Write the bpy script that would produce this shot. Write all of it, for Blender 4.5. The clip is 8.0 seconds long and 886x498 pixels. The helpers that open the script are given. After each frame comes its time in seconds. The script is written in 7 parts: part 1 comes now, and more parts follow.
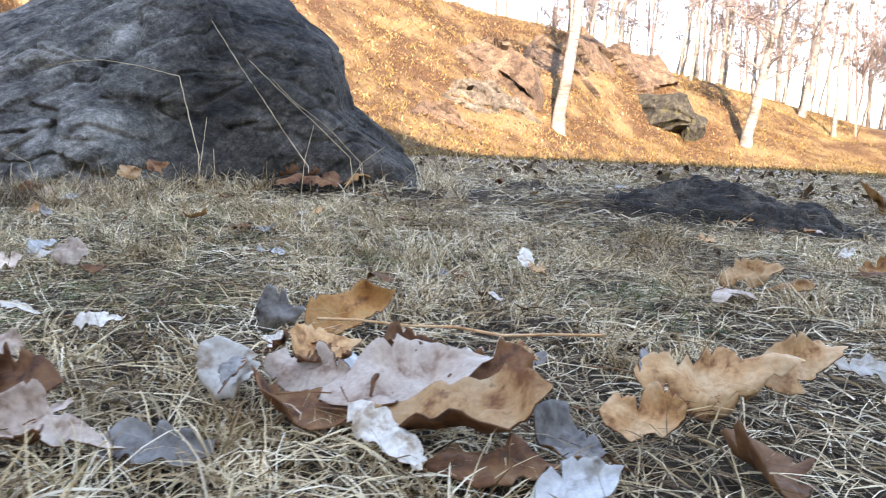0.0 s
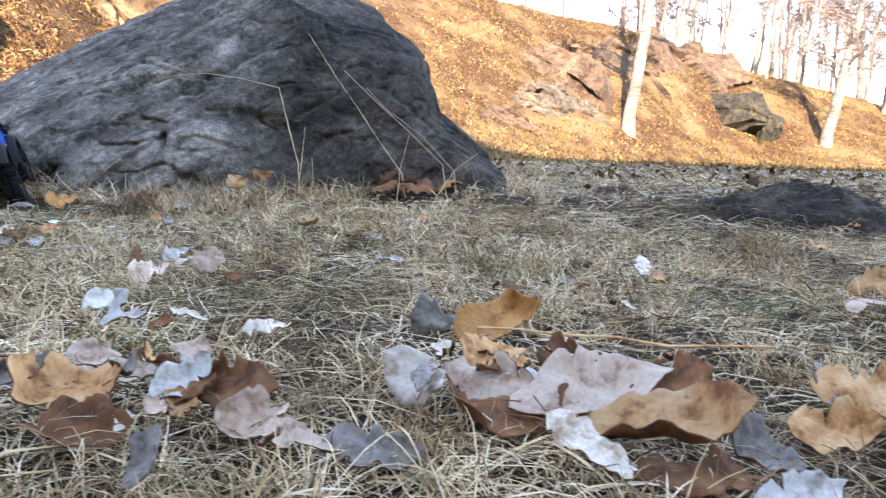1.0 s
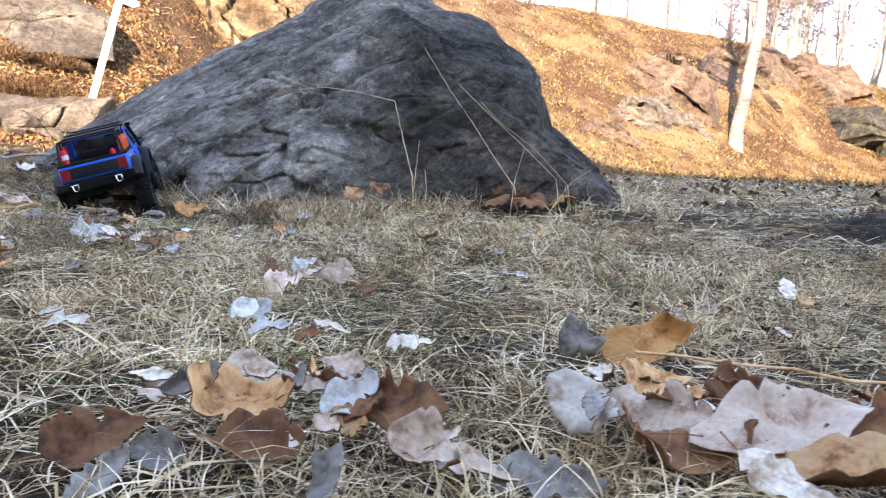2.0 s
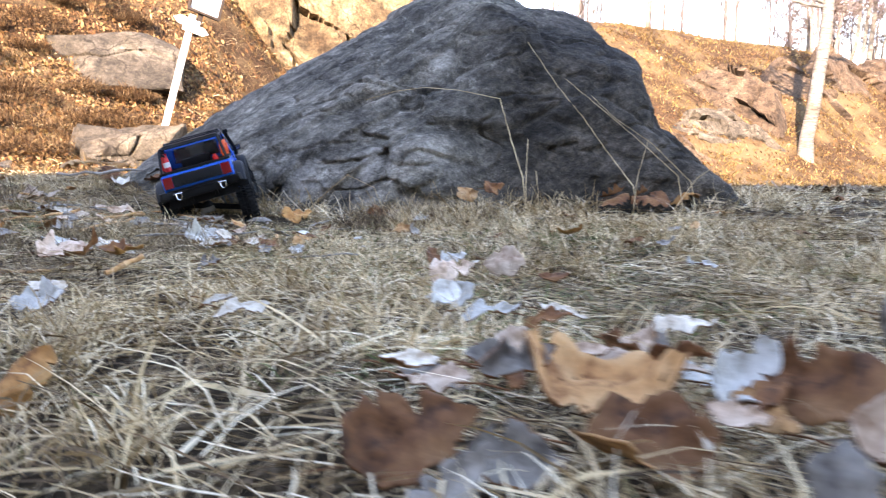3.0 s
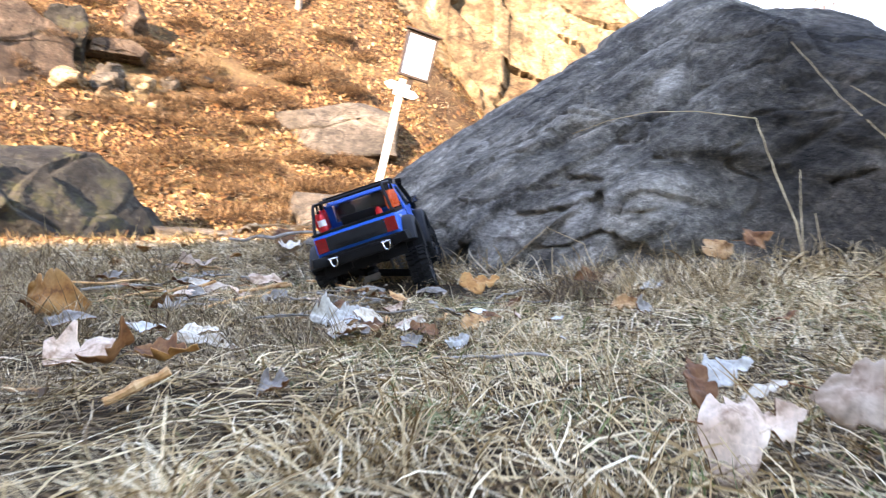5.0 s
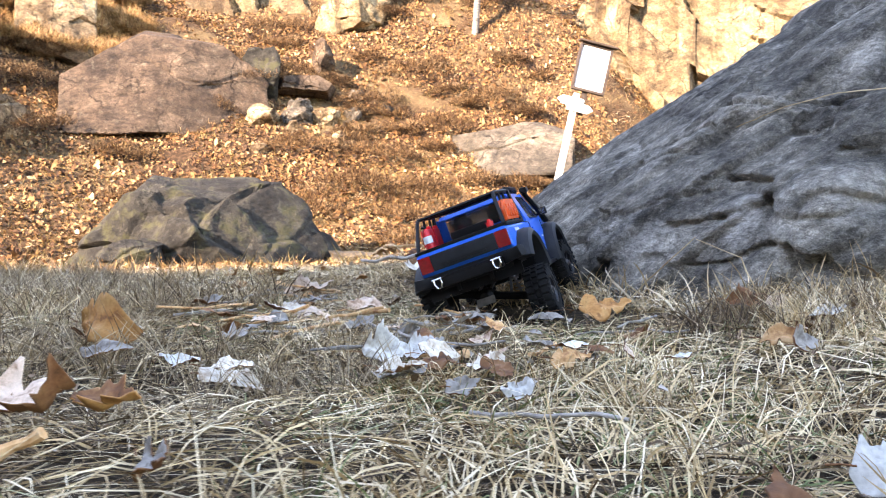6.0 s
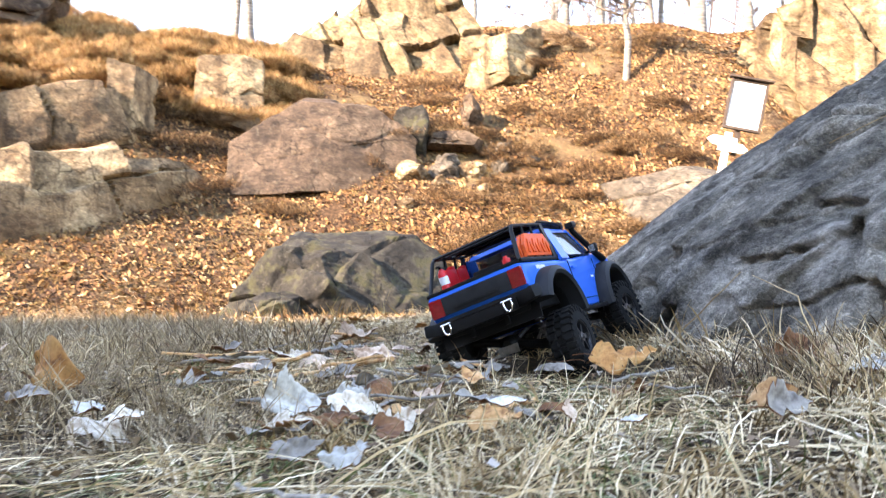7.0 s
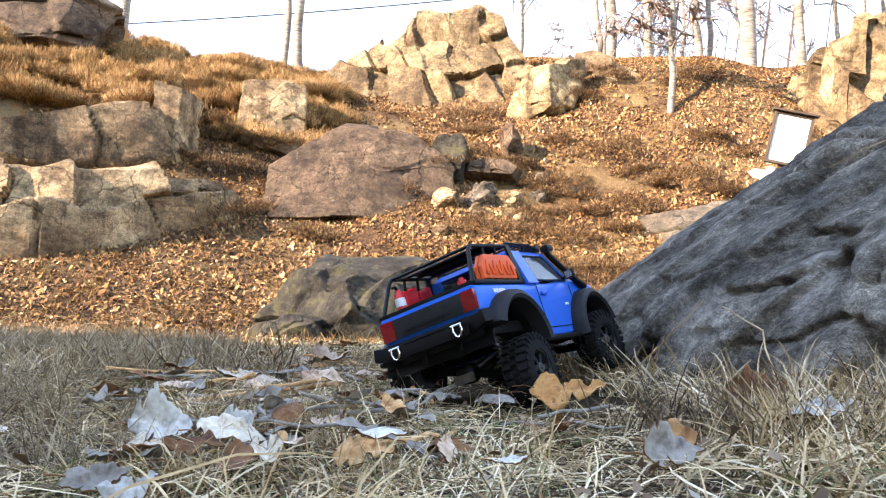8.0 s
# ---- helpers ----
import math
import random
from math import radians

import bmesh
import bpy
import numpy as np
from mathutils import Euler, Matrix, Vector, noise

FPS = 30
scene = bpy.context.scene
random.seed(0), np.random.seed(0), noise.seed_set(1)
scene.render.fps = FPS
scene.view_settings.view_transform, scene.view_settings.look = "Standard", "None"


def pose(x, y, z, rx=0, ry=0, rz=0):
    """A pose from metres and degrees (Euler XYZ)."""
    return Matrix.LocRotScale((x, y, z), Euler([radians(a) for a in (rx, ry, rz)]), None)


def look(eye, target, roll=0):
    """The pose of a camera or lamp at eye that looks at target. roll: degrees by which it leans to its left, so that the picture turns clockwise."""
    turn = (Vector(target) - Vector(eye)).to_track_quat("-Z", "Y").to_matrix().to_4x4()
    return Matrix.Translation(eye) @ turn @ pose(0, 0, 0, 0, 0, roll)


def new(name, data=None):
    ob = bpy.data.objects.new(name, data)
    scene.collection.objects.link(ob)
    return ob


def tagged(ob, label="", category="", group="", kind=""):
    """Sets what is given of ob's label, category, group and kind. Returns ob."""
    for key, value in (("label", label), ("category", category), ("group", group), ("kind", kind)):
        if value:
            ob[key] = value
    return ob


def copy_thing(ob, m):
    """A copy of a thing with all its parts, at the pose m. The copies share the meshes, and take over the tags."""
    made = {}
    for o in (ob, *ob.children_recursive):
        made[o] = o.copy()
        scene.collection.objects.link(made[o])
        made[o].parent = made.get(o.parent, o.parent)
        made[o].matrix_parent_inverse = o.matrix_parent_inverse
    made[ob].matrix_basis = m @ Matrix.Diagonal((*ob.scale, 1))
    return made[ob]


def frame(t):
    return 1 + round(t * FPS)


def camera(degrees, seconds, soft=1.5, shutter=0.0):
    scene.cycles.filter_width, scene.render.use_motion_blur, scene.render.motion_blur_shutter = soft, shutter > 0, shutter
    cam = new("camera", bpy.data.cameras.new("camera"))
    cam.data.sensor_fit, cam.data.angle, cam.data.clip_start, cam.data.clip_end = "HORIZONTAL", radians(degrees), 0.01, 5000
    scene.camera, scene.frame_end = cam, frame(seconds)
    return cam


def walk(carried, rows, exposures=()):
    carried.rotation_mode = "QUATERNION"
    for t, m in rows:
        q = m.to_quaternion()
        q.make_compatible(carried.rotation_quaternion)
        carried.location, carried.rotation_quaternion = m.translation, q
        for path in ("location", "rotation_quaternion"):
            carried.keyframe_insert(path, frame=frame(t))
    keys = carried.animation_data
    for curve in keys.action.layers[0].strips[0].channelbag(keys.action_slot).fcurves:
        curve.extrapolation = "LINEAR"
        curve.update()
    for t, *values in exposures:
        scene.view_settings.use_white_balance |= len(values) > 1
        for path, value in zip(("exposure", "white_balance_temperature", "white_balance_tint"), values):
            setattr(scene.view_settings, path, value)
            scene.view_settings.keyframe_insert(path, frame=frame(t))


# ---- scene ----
cam = camera(60.6, 8.0, soft=1.1, shutter=0.3)
PATH = [
    (0, (0.147, 0.386, 0.231), (-0.014, 2.365, -0.01), 2.5),
    (0.5, (0.092, 0.351, 0.233), (-0.115, 2.325, -0.014), 2.3),
    (1, (0.048, 0.352, 0.238), (-0.282, 2.31, 0.0), 1.9),
    (1.3, (0.029, 0.335, 0.248), (-0.387, 2.278, 0.017), 2.2),
    (1.5, (0.024, 0.35, 0.249), (-0.448, 2.28, 0.025), 2.3),
    (1.7, (0.006, 0.359, 0.247), (-0.511, 2.278, 0.027), 2.4),
    (2.8, (-0.18, 0.433, 0.168), (-0.862, 2.306, -0.001), 1.3),
    (3, (-0.264, 0.474, 0.151), (-0.974, 2.338, -0.001), 0.6),
    (3.5, (-0.418, 0.57, 0.15), (-1.225, 2.396, 0.039), -0.8),
    (3.6, (-0.424, 0.622, 0.152), (-1.251, 2.44, 0.052), -0.7),
    (4, (-0.471, 0.708, 0.167), (-1.358, 2.5, 0.111), 0.2),
    (4.5, (-0.515, 0.811, 0.161), (-1.488, 2.558, 0.128), 0.5),
    (4.7, (-0.513, 0.867, 0.154), (-1.557, 2.573, 0.132), -0.0),
    (5, (-0.508, 1.01, 0.149), (-1.715, 2.605, 0.154), -1.0),
    (5.2, (-0.522, 1.094, 0.154), (-1.843, 2.594, 0.182), -1.4),
    (6.3, (-0.561, 1.379, 0.121), (-2.175, 2.556, 0.213), -1.6),
    (6.5, (-0.539, 1.45, 0.109), (-2.196, 2.565, 0.222), -1.6),
    (7, (-0.537, 1.631, 0.117), (-2.321, 2.506, 0.345), -1.5),
    (7.5, (-0.543, 1.757, 0.119), (-2.364, 2.524, 0.425), 0.0),
    (8, (-0.551, 1.808, 0.11), (-2.375, 2.571, 0.415), 0.8),
]
walk(cam, [(t, look(eye, target, roll)) for t, eye, target, roll in PATH],
     exposures=[(0, 3.0, 8000, 21), (1.5, 3.0, 8000, 23), (3.5, 3.05, 8100, 24), (5.2, 3.26, 8300, 24), (6.5, 3.28, 8300, 22), (7, 3.34, 8300, 21), (7.5, 3.08, 8300, 20), (8, 2.96, 8300, 20)])

# ---- light ----
SUN_FROM = Vector((0.1, -1.0, 0.0)).normalized()
SUN_UP = radians(25)
world = bpy.data.worlds.new("sky")
scene.world = world
world.use_nodes = True
sky = world.node_tree.nodes.new("ShaderNodeTexSky")
sky.sky_type = "NISHITA"
sky.sun_disc = False
sky.sun_elevation = SUN_UP
sky.sun_rotation = math.atan2(SUN_FROM.x, SUN_FROM.y)
sky.air_density, sky.dust_density, sky.ozone_density = 1.0, 0.15, 2.2
back = world.node_tree.nodes["Background"]
back.inputs["Strength"].default_value = 0.15
world.node_tree.links.new(sky.outputs[0], back.inputs["Color"])
lamp = bpy.data.lights.new("sun", "SUN")
lamp.energy, lamp.angle, lamp.color = 2.85, radians(0.6), (1.0, 0.955, 0.88)
sun = new("sun", lamp)
sun.matrix_world = look((0, 0, 30), Vector((0, 0, 30)) - (SUN_FROM * math.cos(SUN_UP) + Vector((0, 0, math.sin(SUN_UP)))))


# ---- materials ----
def shader(name):
    m = bpy.data.materials.new(name)
    m.use_nodes = True
    nt = m.node_tree
    return m, nt, nt.nodes["Principled BSDF"]


def noise_node(nt, scale, detail=5, rough=0.6, stretch=None, coord="Object"):
    co = nt.nodes.new("ShaderNodeTexCoord")
    mp = nt.nodes.new("ShaderNodeMapping")
    mp.inputs["Scale"].default_value = stretch or (1, 1, 1)
    nz = nt.nodes.new("ShaderNodeTexNoise")
    nz.inputs["Scale"].default_value, nz.inputs["Detail"].default_value, nz.inputs["Roughness"].default_value = scale, detail, rough
    nt.links.new(co.outputs[coord], mp.inputs["Vector"])
    nt.links.new(mp.outputs["Vector"], nz.inputs["Vector"])
    return nz


def ramp_node(nt, source, stops):
    r = nt.nodes.new("ShaderNodeValToRGB")
    while len(r.color_ramp.elements) < len(stops):
        r.color_ramp.elements.new(0.5)
    for e, (at, c) in zip(r.color_ramp.elements, stops):
        e.position, e.color = at, (*c, 1)
    nt.links.new(source, r.inputs[0])
    return r


def blend(nt, kind, fac, a, b):
    x = nt.nodes.new("ShaderNodeMix")
    x.data_type, x.blend_type = "RGBA", kind
    for value, socket in ((fac, x.inputs[0]), (a, x.inputs[6]), (b, x.inputs[7])):
        if isinstance(value, bpy.types.NodeSocket):
            nt.links.new(value, socket)
        else:
            socket.default_value = value if isinstance(value, float) else (*value, 1)
    return x.outputs[2]


def relief(nt, bsdf, source, strength, distance):
    b = nt.nodes.new("ShaderNodeBump")
    b.inputs["Strength"].default_value, b.inputs["Distance"].default_value = strength, distance
    nt.links.new(source, b.inputs["Height"])
    nt.links.new(b.outputs[0], bsdf.inputs["Normal"])


def plain(name, color, rough=0.5, metal=0.0, grain=0.12, scale=60, bump=0.0, coat=0.0, island=False):
    """A made surface: one colour with faint grime, grain and uneven gloss."""
    m, nt, b = shader(name)
    nz = noise_node(nt, scale, 4)
    big = noise_node(nt, scale * 0.13, 3)
    dark = tuple(c * (1 - grain) for c in color)
    lite = tuple(min(1, c * (1 + grain)) for c in color)
    r = ramp_node(nt, nz.outputs[0], [(0.3, dark), (0.7, lite)])
    r2 = ramp_node(nt, big.outputs[0], [(0.3, (1 - grain,) * 3), (0.7, (1, 1, 1))])
    nt.links.new(blend(nt, "MULTIPLY", 1.0, r.outputs[0], r2.outputs[0]), b.inputs["Base Color"])
    rr = nt.nodes.new("ShaderNodeMapRange")
    rr.inputs["To Min"].default_value, rr.inputs["To Max"].default_value = rough * 0.8, min(1, rough * 1.2)
    nt.links.new(nz.outputs[0], rr.inputs["Value"])
    nt.links.new(rr.outputs[0], b.inputs["Roughness"])
    b.inputs["Metallic"].default_value = metal
    b.inputs["Coat Weight"].default_value = coat
    b.inputs["Coat Roughness"].default_value = 0.08
    if bump:
        relief(nt, b, nz.outputs[0], bump, 0.002)
    return m


def many(name, stops, rough=0.75, source="island", spots=0.2, scale=30, patches=0.0):
    """A surface of many pieces, each with its own tone out of the stops."""
    m, nt, b = shader(name)
    if source == "island":
        rnd = nt.nodes.new("ShaderNodeNewGeometry").outputs["Random Per Island"]
    else:
        rnd = nt.nodes.new("ShaderNodeObjectInfo").outputs["Random"]
    r = ramp_node(nt, rnd, stops)
    nz = noise_node(nt, scale, 5)
    r2 = ramp_node(nt, nz.outputs[0], [(0.3, (1 - spots,) * 3), (0.65, (1, 1, 1))])
    c = blend(nt, "MULTIPLY", 1.0, r.outputs[0], r2.outputs[0])
    if patches:
        big = noise_node(nt, patches, 4, 0.6)
        c = blend(nt, "MULTIPLY", 1.0, c, ramp_node(nt, big.outputs[0], [(0.36, (0.62, 0.52, 0.38)), (0.5, (1.05, 1.0, 0.92)), (0.64, (1.25, 1.25, 1.25))]).outputs[0])
        clump = noise_node(nt, patches * 6, 3, 0.6)
        c = blend(nt, "MULTIPLY", 1.0, c, ramp_node(nt, clump.outputs[0], [(0.36, (0.62, 0.56, 0.5)), (0.52, (1.0, 0.98, 0.96)), (0.68, (1.12, 1.12, 1.12))]).outputs[0])
    nt.links.new(c, b.inputs["Base Color"])
    b.inputs["Roughness"].default_value = rough
    b.inputs["Specular IOR Level"].default_value = 0.3
    return m


def rocky(name, dark, mid, pale, scale=1.0, lichen=(0.45, 0.44, 0.38), moss=None, grain=0.9, contrast=1.0, mottle=0.85, tone=False, runs=0.0, side=None, crusts=(), lay=None, cracks=False):
    """Weathered stone: large tone patches, streaks, pale crust and fine grain; tone: blocks differ, runs: water marks,
    side: a plane (x, y, z, d, tone) past which the colour is darkened, for stain and for painted shade, crusts: pale
    lichen (x, y, z, radius), lay: the way in which the grain runs, cracks: hairline cracks.
    """
    m, nt, b = shader(name)
    big = noise_node(nt, 1.6 * scale, 6, 0.65)
    streak = noise_node(nt, 5 * scale, 6, 0.7, (0.8, 0.8, 1.3))
    fine = noise_node(nt, 70 * scale, 6, 0.75)
    crust = noise_node(nt, 9 * scale, 8, 0.75)
    c = ramp_node(nt, big.outputs[0], [(0.36, dark), (0.5, mid), (0.66, pale)]).outputs[0]
    s = ramp_node(nt, streak.outputs[0], [(0.36, (0.5 / contrast,) * 3), (0.5, (1, 1, 1)), (0.66, (1.3 * contrast,) * 3)]).outputs[0]
    c = blend(nt, "MULTIPLY", 0.9, c, s)
    f = ramp_node(nt, crust.outputs[0], [(0.56, (0, 0, 0)), (0.68, (1, 1, 1))]).outputs[0]
    c = blend(nt, "MIX", f, c, blend(nt, "MIX", 0.45, c, lichen))
    g = ramp_node(nt, fine.outputs[0], [(0.3, (0.5, 0.5, 0.5)), (0.52, (1, 1, 1)), (0.75, (1.5, 1.5, 1.5))]).outputs[0]
    c = blend(nt, "MULTIPLY", grain, c, g)
    mott = noise_node(nt, 24 * scale, 5, 0.7)
    c = blend(nt, "MULTIPLY", mottle, c, ramp_node(nt, mott.outputs[0], [(0.36, (0.55, 0.54, 0.53)), (0.5, (1, 1, 1)), (0.64, (1.45, 1.45, 1.45))]).outputs[0])
    micro = noise_node(nt, 230 * scale, 3, 0.8)
    c = blend(nt, "MULTIPLY", 0.6, c, ramp_node(nt, micro.outputs[0], [(0.34, (0.5, 0.5, 0.5)), (0.5, (0.95, 0.95, 0.95)), (0.66, (1.75, 1.75, 1.75))]).outputs[0])
    if moss:
        mz = noise_node(nt, 3.1 * scale, 5, 0.7)
        c = blend(nt, "MIX", ramp_node(nt, mz.outputs[0], [(0.52, (0, 0, 0)), (0.62, (0.8, 0.8, 0.8))]).outputs[0], c, moss)
    if tone:
        at = nt.nodes.new("ShaderNodeAttribute")
        at.attribute_name = "tone"
        c = blend(nt, "MULTIPLY", 1.0, c, ramp_node(nt, at.outputs["Fac"], [(0.0, (0.6, 0.54, 0.5)), (0.35, (0.85, 0.8, 0.76)), (0.65, (1.05, 1.02, 0.98)), (1.0, (1.3, 1.28, 1.22))]).outputs[0])
    if runs:
        wet = noise_node(nt, 2.6, 5, 0.65, (1, 1, 0.14))
        c = blend(nt, "MULTIPLY", runs, c, ramp_node(nt, wet.outputs[0], [(0.36, (0.34, 0.27, 0.22)), (0.5, (1, 1, 1)), (0.68, (1.12, 1.1, 1.06))]).outputs[0])
    if tone or cracks:
        # hairline cracks
        warp = noise_node(nt, 1.6, 4, 0.6)
        shift = nt.nodes.new("ShaderNodeVectorMath")
        shift.operation = "MULTIPLY_ADD"
        nt.links.new(warp.outputs["Color"], shift.inputs[0])
        shift.inputs[1].default_value = (0.5, 0.5, 0.5)
        nt.links.new(nt.nodes.new("ShaderNodeTexCoord").outputs["Object"], shift.inputs[2])
        squash = nt.nodes.new("ShaderNodeVectorMath")
        squash.operation = "MULTIPLY"
        nt.links.new(shift.outputs[0], squash.inputs[0])
        squash.inputs[1].default_value = (1.0, 1.0, 0.6)
        for size, deep, wide in ((1.5, 0.22, 0.02), (4.2, 0.5, 0.03)):
            vo = nt.nodes.new("ShaderNodeTexVoronoi")
            vo.feature = "DISTANCE_TO_EDGE"
            vo.inputs["Scale"].default_value = size
            nt.links.new(squash.outputs[0], vo.inputs["Vector"])
            gap = ramp_node(nt, vo.outputs["Distance"], [(0.0, (deep, deep * 0.9, deep * 0.8)), (wide, (1, 1, 1))]).outputs[0]
            c = blend(nt, "MULTIPLY", ramp_node(nt, big.outputs[0], [(0.42, (0, 0, 0)), (0.55, (1, 1, 1))]).outputs[0], c, gap)
    if lay:
        # grain drawn out along the stone's lay
        d = Vector(lay).normalized()
        a = d.cross(Vector((0, 0, 1))).normalized()
        join = nt.nodes.new("ShaderNodeCombineXYZ")
        at_place = nt.nodes.new("ShaderNodeTexCoord").outputs["Object"]
        for k, v in enumerate((a, a.cross(d), d * 0.16)):
            dot = nt.nodes.new("ShaderNodeVectorMath")
            dot.operation = "DOT_PRODUCT"
            nt.links.new(at_place, dot.inputs[0])
            dot.inputs[1].default_value = v
            nt.links.new(dot.outputs["Value"], join.inputs[k])
        for size, low, high in ((9, 0.65, 1.35), (34, 0.62, 1.4)):
            nz = nt.nodes.new("ShaderNodeTexNoise")
            nz.inputs["Scale"].default_value, nz.inputs["Detail"].default_value, nz.inputs["Roughness"].default_value = size, 5, 0.7
            nt.links.new(join.outputs[0], nz.inputs["Vector"])
            c = blend(nt, "MULTIPLY", 0.85, c, ramp_node(nt, nz.outputs[0], [(0.37, (low,) * 3), (0.5, (1, 1, 1)), (0.63, (high,) * 3)]).outputs[0])
    if side or crusts:
        place = nt.nodes.new("ShaderNodeTexCoord").outputs["Object"]
        rag = noise_node(nt, 4.0, 6, 0.7)
    for x, y, z, rad in crusts:
        far = nt.nodes.new("ShaderNodeVectorMath")
        far.operation = "DISTANCE"
        nt.links.new(place, far.inputs[0])
        far.inputs[1].default_value = (x, y, z)
        add = nt.nodes.new("ShaderNodeMath")
        add.operation = "MULTIPLY_ADD"
        nt.links.new(crust.outputs[0], add.inputs[0])
        add.inputs[1].default_value = rad * 4.0
        nt.links.new(far.outputs["Value"], add.inputs[2])
        near = ramp_node(nt, add.outputs[0], [(rad * 2.0, (0.7, 0.7, 0.7)), (rad * 2.9, (0, 0, 0))]).outputs[0]
        c = blend(nt, "MIX", near, c, blend(nt, "MULTIPLY", 1.0, lichen, g))
    # darkens the colour past a ragged plane: part stain, part painted shade
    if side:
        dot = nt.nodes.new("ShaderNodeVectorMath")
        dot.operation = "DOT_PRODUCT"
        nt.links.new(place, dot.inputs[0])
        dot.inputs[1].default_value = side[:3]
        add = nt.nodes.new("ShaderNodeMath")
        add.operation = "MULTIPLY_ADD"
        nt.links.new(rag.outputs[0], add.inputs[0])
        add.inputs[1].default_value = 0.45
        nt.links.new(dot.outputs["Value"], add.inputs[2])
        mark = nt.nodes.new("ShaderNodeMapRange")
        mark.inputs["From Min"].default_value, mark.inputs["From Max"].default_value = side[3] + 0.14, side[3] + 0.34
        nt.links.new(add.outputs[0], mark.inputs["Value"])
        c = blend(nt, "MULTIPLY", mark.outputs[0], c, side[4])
    nt.links.new(c, b.inputs["Base Color"])
    b.inputs["Roughness"].default_value = 0.85
    b.inputs["Specular IOR Level"].default_value = 0.3
    h = nt.nodes.new("ShaderNodeMath")
    h.operation = "MULTIPLY_ADD"
    nt.links.new(fine.outputs[0], h.inputs[0])
    h.inputs[1].default_value = 0.35
    nt.links.new(streak.outputs[0], h.inputs[2])
    b.inputs["Diffuse Roughness"].default_value = 0.5
    h2 = nt.nodes.new("ShaderNodeMath")
    h2.operation = "MULTIPLY_ADD"
    nt.links.new(mott.outputs[0], h2.inputs[0])
    h2.inputs[1].default_value = 0.6
    nt.links.new(h.outputs[0], h2.inputs[2])
    relief(nt, b, h2.outputs[0], 1.0, 0.04 / scale)
    return m


def meadow_material():
    m, nt, b = shader("meadow_soil_and_litter")
    fine = noise_node(nt, 55, 8, 0.75)
    patch = noise_node(nt, 1.7, 5, 0.6)
    soil = ramp_node(nt, fine.outputs[0], [(0.3, (0.012, 0.008, 0.005)), (0.5, (0.05, 0.034, 0.02)), (0.75, (0.2, 0.14, 0.08))]).outputs[0]
    tone = ramp_node(nt, patch.outputs[0], [(0.3, (0.7, 0.68, 0.6)), (0.7, (1.05, 1.0, 0.95))]).outputs[0]
    soil = blend(nt, "MULTIPLY", 1.0, soil, tone)
    leafy = noise_node(nt, 22, 7, 0.7)
    lit = ramp_node(nt, leafy.outputs[0], [(0.32, (0.015, 0.009, 0.006)), (0.47, (0.055, 0.03, 0.016)), (0.6, (0.13, 0.073, 0.038)), (0.76, (0.32, 0.21, 0.12))]).outputs[0]
    straw = noise_node(nt, 0.5, 6, 0.65)
    lit = blend(nt, "MIX", ramp_node(nt, straw.outputs[0], [(0.46, (0, 0, 0)), (0.6, (0.7, 0.7, 0.7))]).outputs[0], lit, (0.22, 0.15, 0.075))
    at = nt.nodes.new("ShaderNodeAttribute")
    at.attribute_name = "litter"
    nt.links.new(blend(nt, "MIX", at.outputs["Fac"], soil, lit), b.inputs["Base Color"])
    b.inputs["Roughness"].default_value = 0.95
    b.inputs["Specular IOR Level"].default_value = 0.15
    relief(nt, b, fine.outputs[0], 0.8, 0.02)
    return m


def leaf_material(name, front, vein, spot):
    m, nt, b = shader(name)
    big = noise_node(nt, 26, 6, 0.65)
    fine = noise_node(nt, 220, 5, 0.7)
    c = ramp_node(nt, big.outputs[0], [(0.36, spot), (0.46, front), (0.66, vein)]).outputs[0]
    speck = noise_node(nt, 75, 3, 0.5)
    c = blend(nt, "MULTIPLY", 1.0, c, ramp_node(nt, speck.outputs[0], [(0.27, (0.55, 0.48, 0.44)), (0.36, (1, 1, 1))]).outputs[0])
    g = ramp_node(nt, fine.outputs[0], [(0.3, (0.72, 0.72, 0.72)), (0.6, (1, 1, 1))]).outputs[0]
    c = blend(nt, "MULTIPLY", 0.9, c, g)
    rnd = nt.nodes.new("ShaderNodeObjectInfo").outputs["Random"]
    c = blend(nt, "MULTIPLY", 1.0, c, ramp_node(nt, rnd, [(0, (0.72, 0.7, 0.68)), (1, (1.12, 1.1, 1.08))]).outputs[0])
    nt.links.new(c, b.inputs["Base Color"])
    b.inputs["Roughness"].default_value = 0.7
    b.inputs["Specular IOR Level"].default_value = 0.3
    b.inputs["Transmission Weight"].default_value = 0.0
    relief(nt, b, big.outputs[0], 0.4, 0.004)
    return m


def birch_bark():
    m, nt, b = shader("birch_bark")
    band = noise_node(nt, 7, 5, 0.7, (0.6, 0.6, 4.5))
    big = noise_node(nt, 1.1, 3, 0.6)
    c = ramp_node(nt, band.outputs[0], [(0.3, (0.04, 0.035, 0.03)), (0.45, (0.2, 0.17, 0.14)), (0.72, (0.42, 0.37, 0.31))]).outputs[0]
    c = blend(nt, "MULTIPLY", 1.0, c, ramp_node(nt, big.outputs[0], [(0.35, (0.55, 0.48, 0.42)), (0.55, (1, 1, 1))]).outputs[0])
    nt.links.new(c, b.inputs["Base Color"])
    b.inputs["Roughness"].default_value = 0.8
    relief(nt, b, band.outputs[0], 0.5, 0.02)
    return m


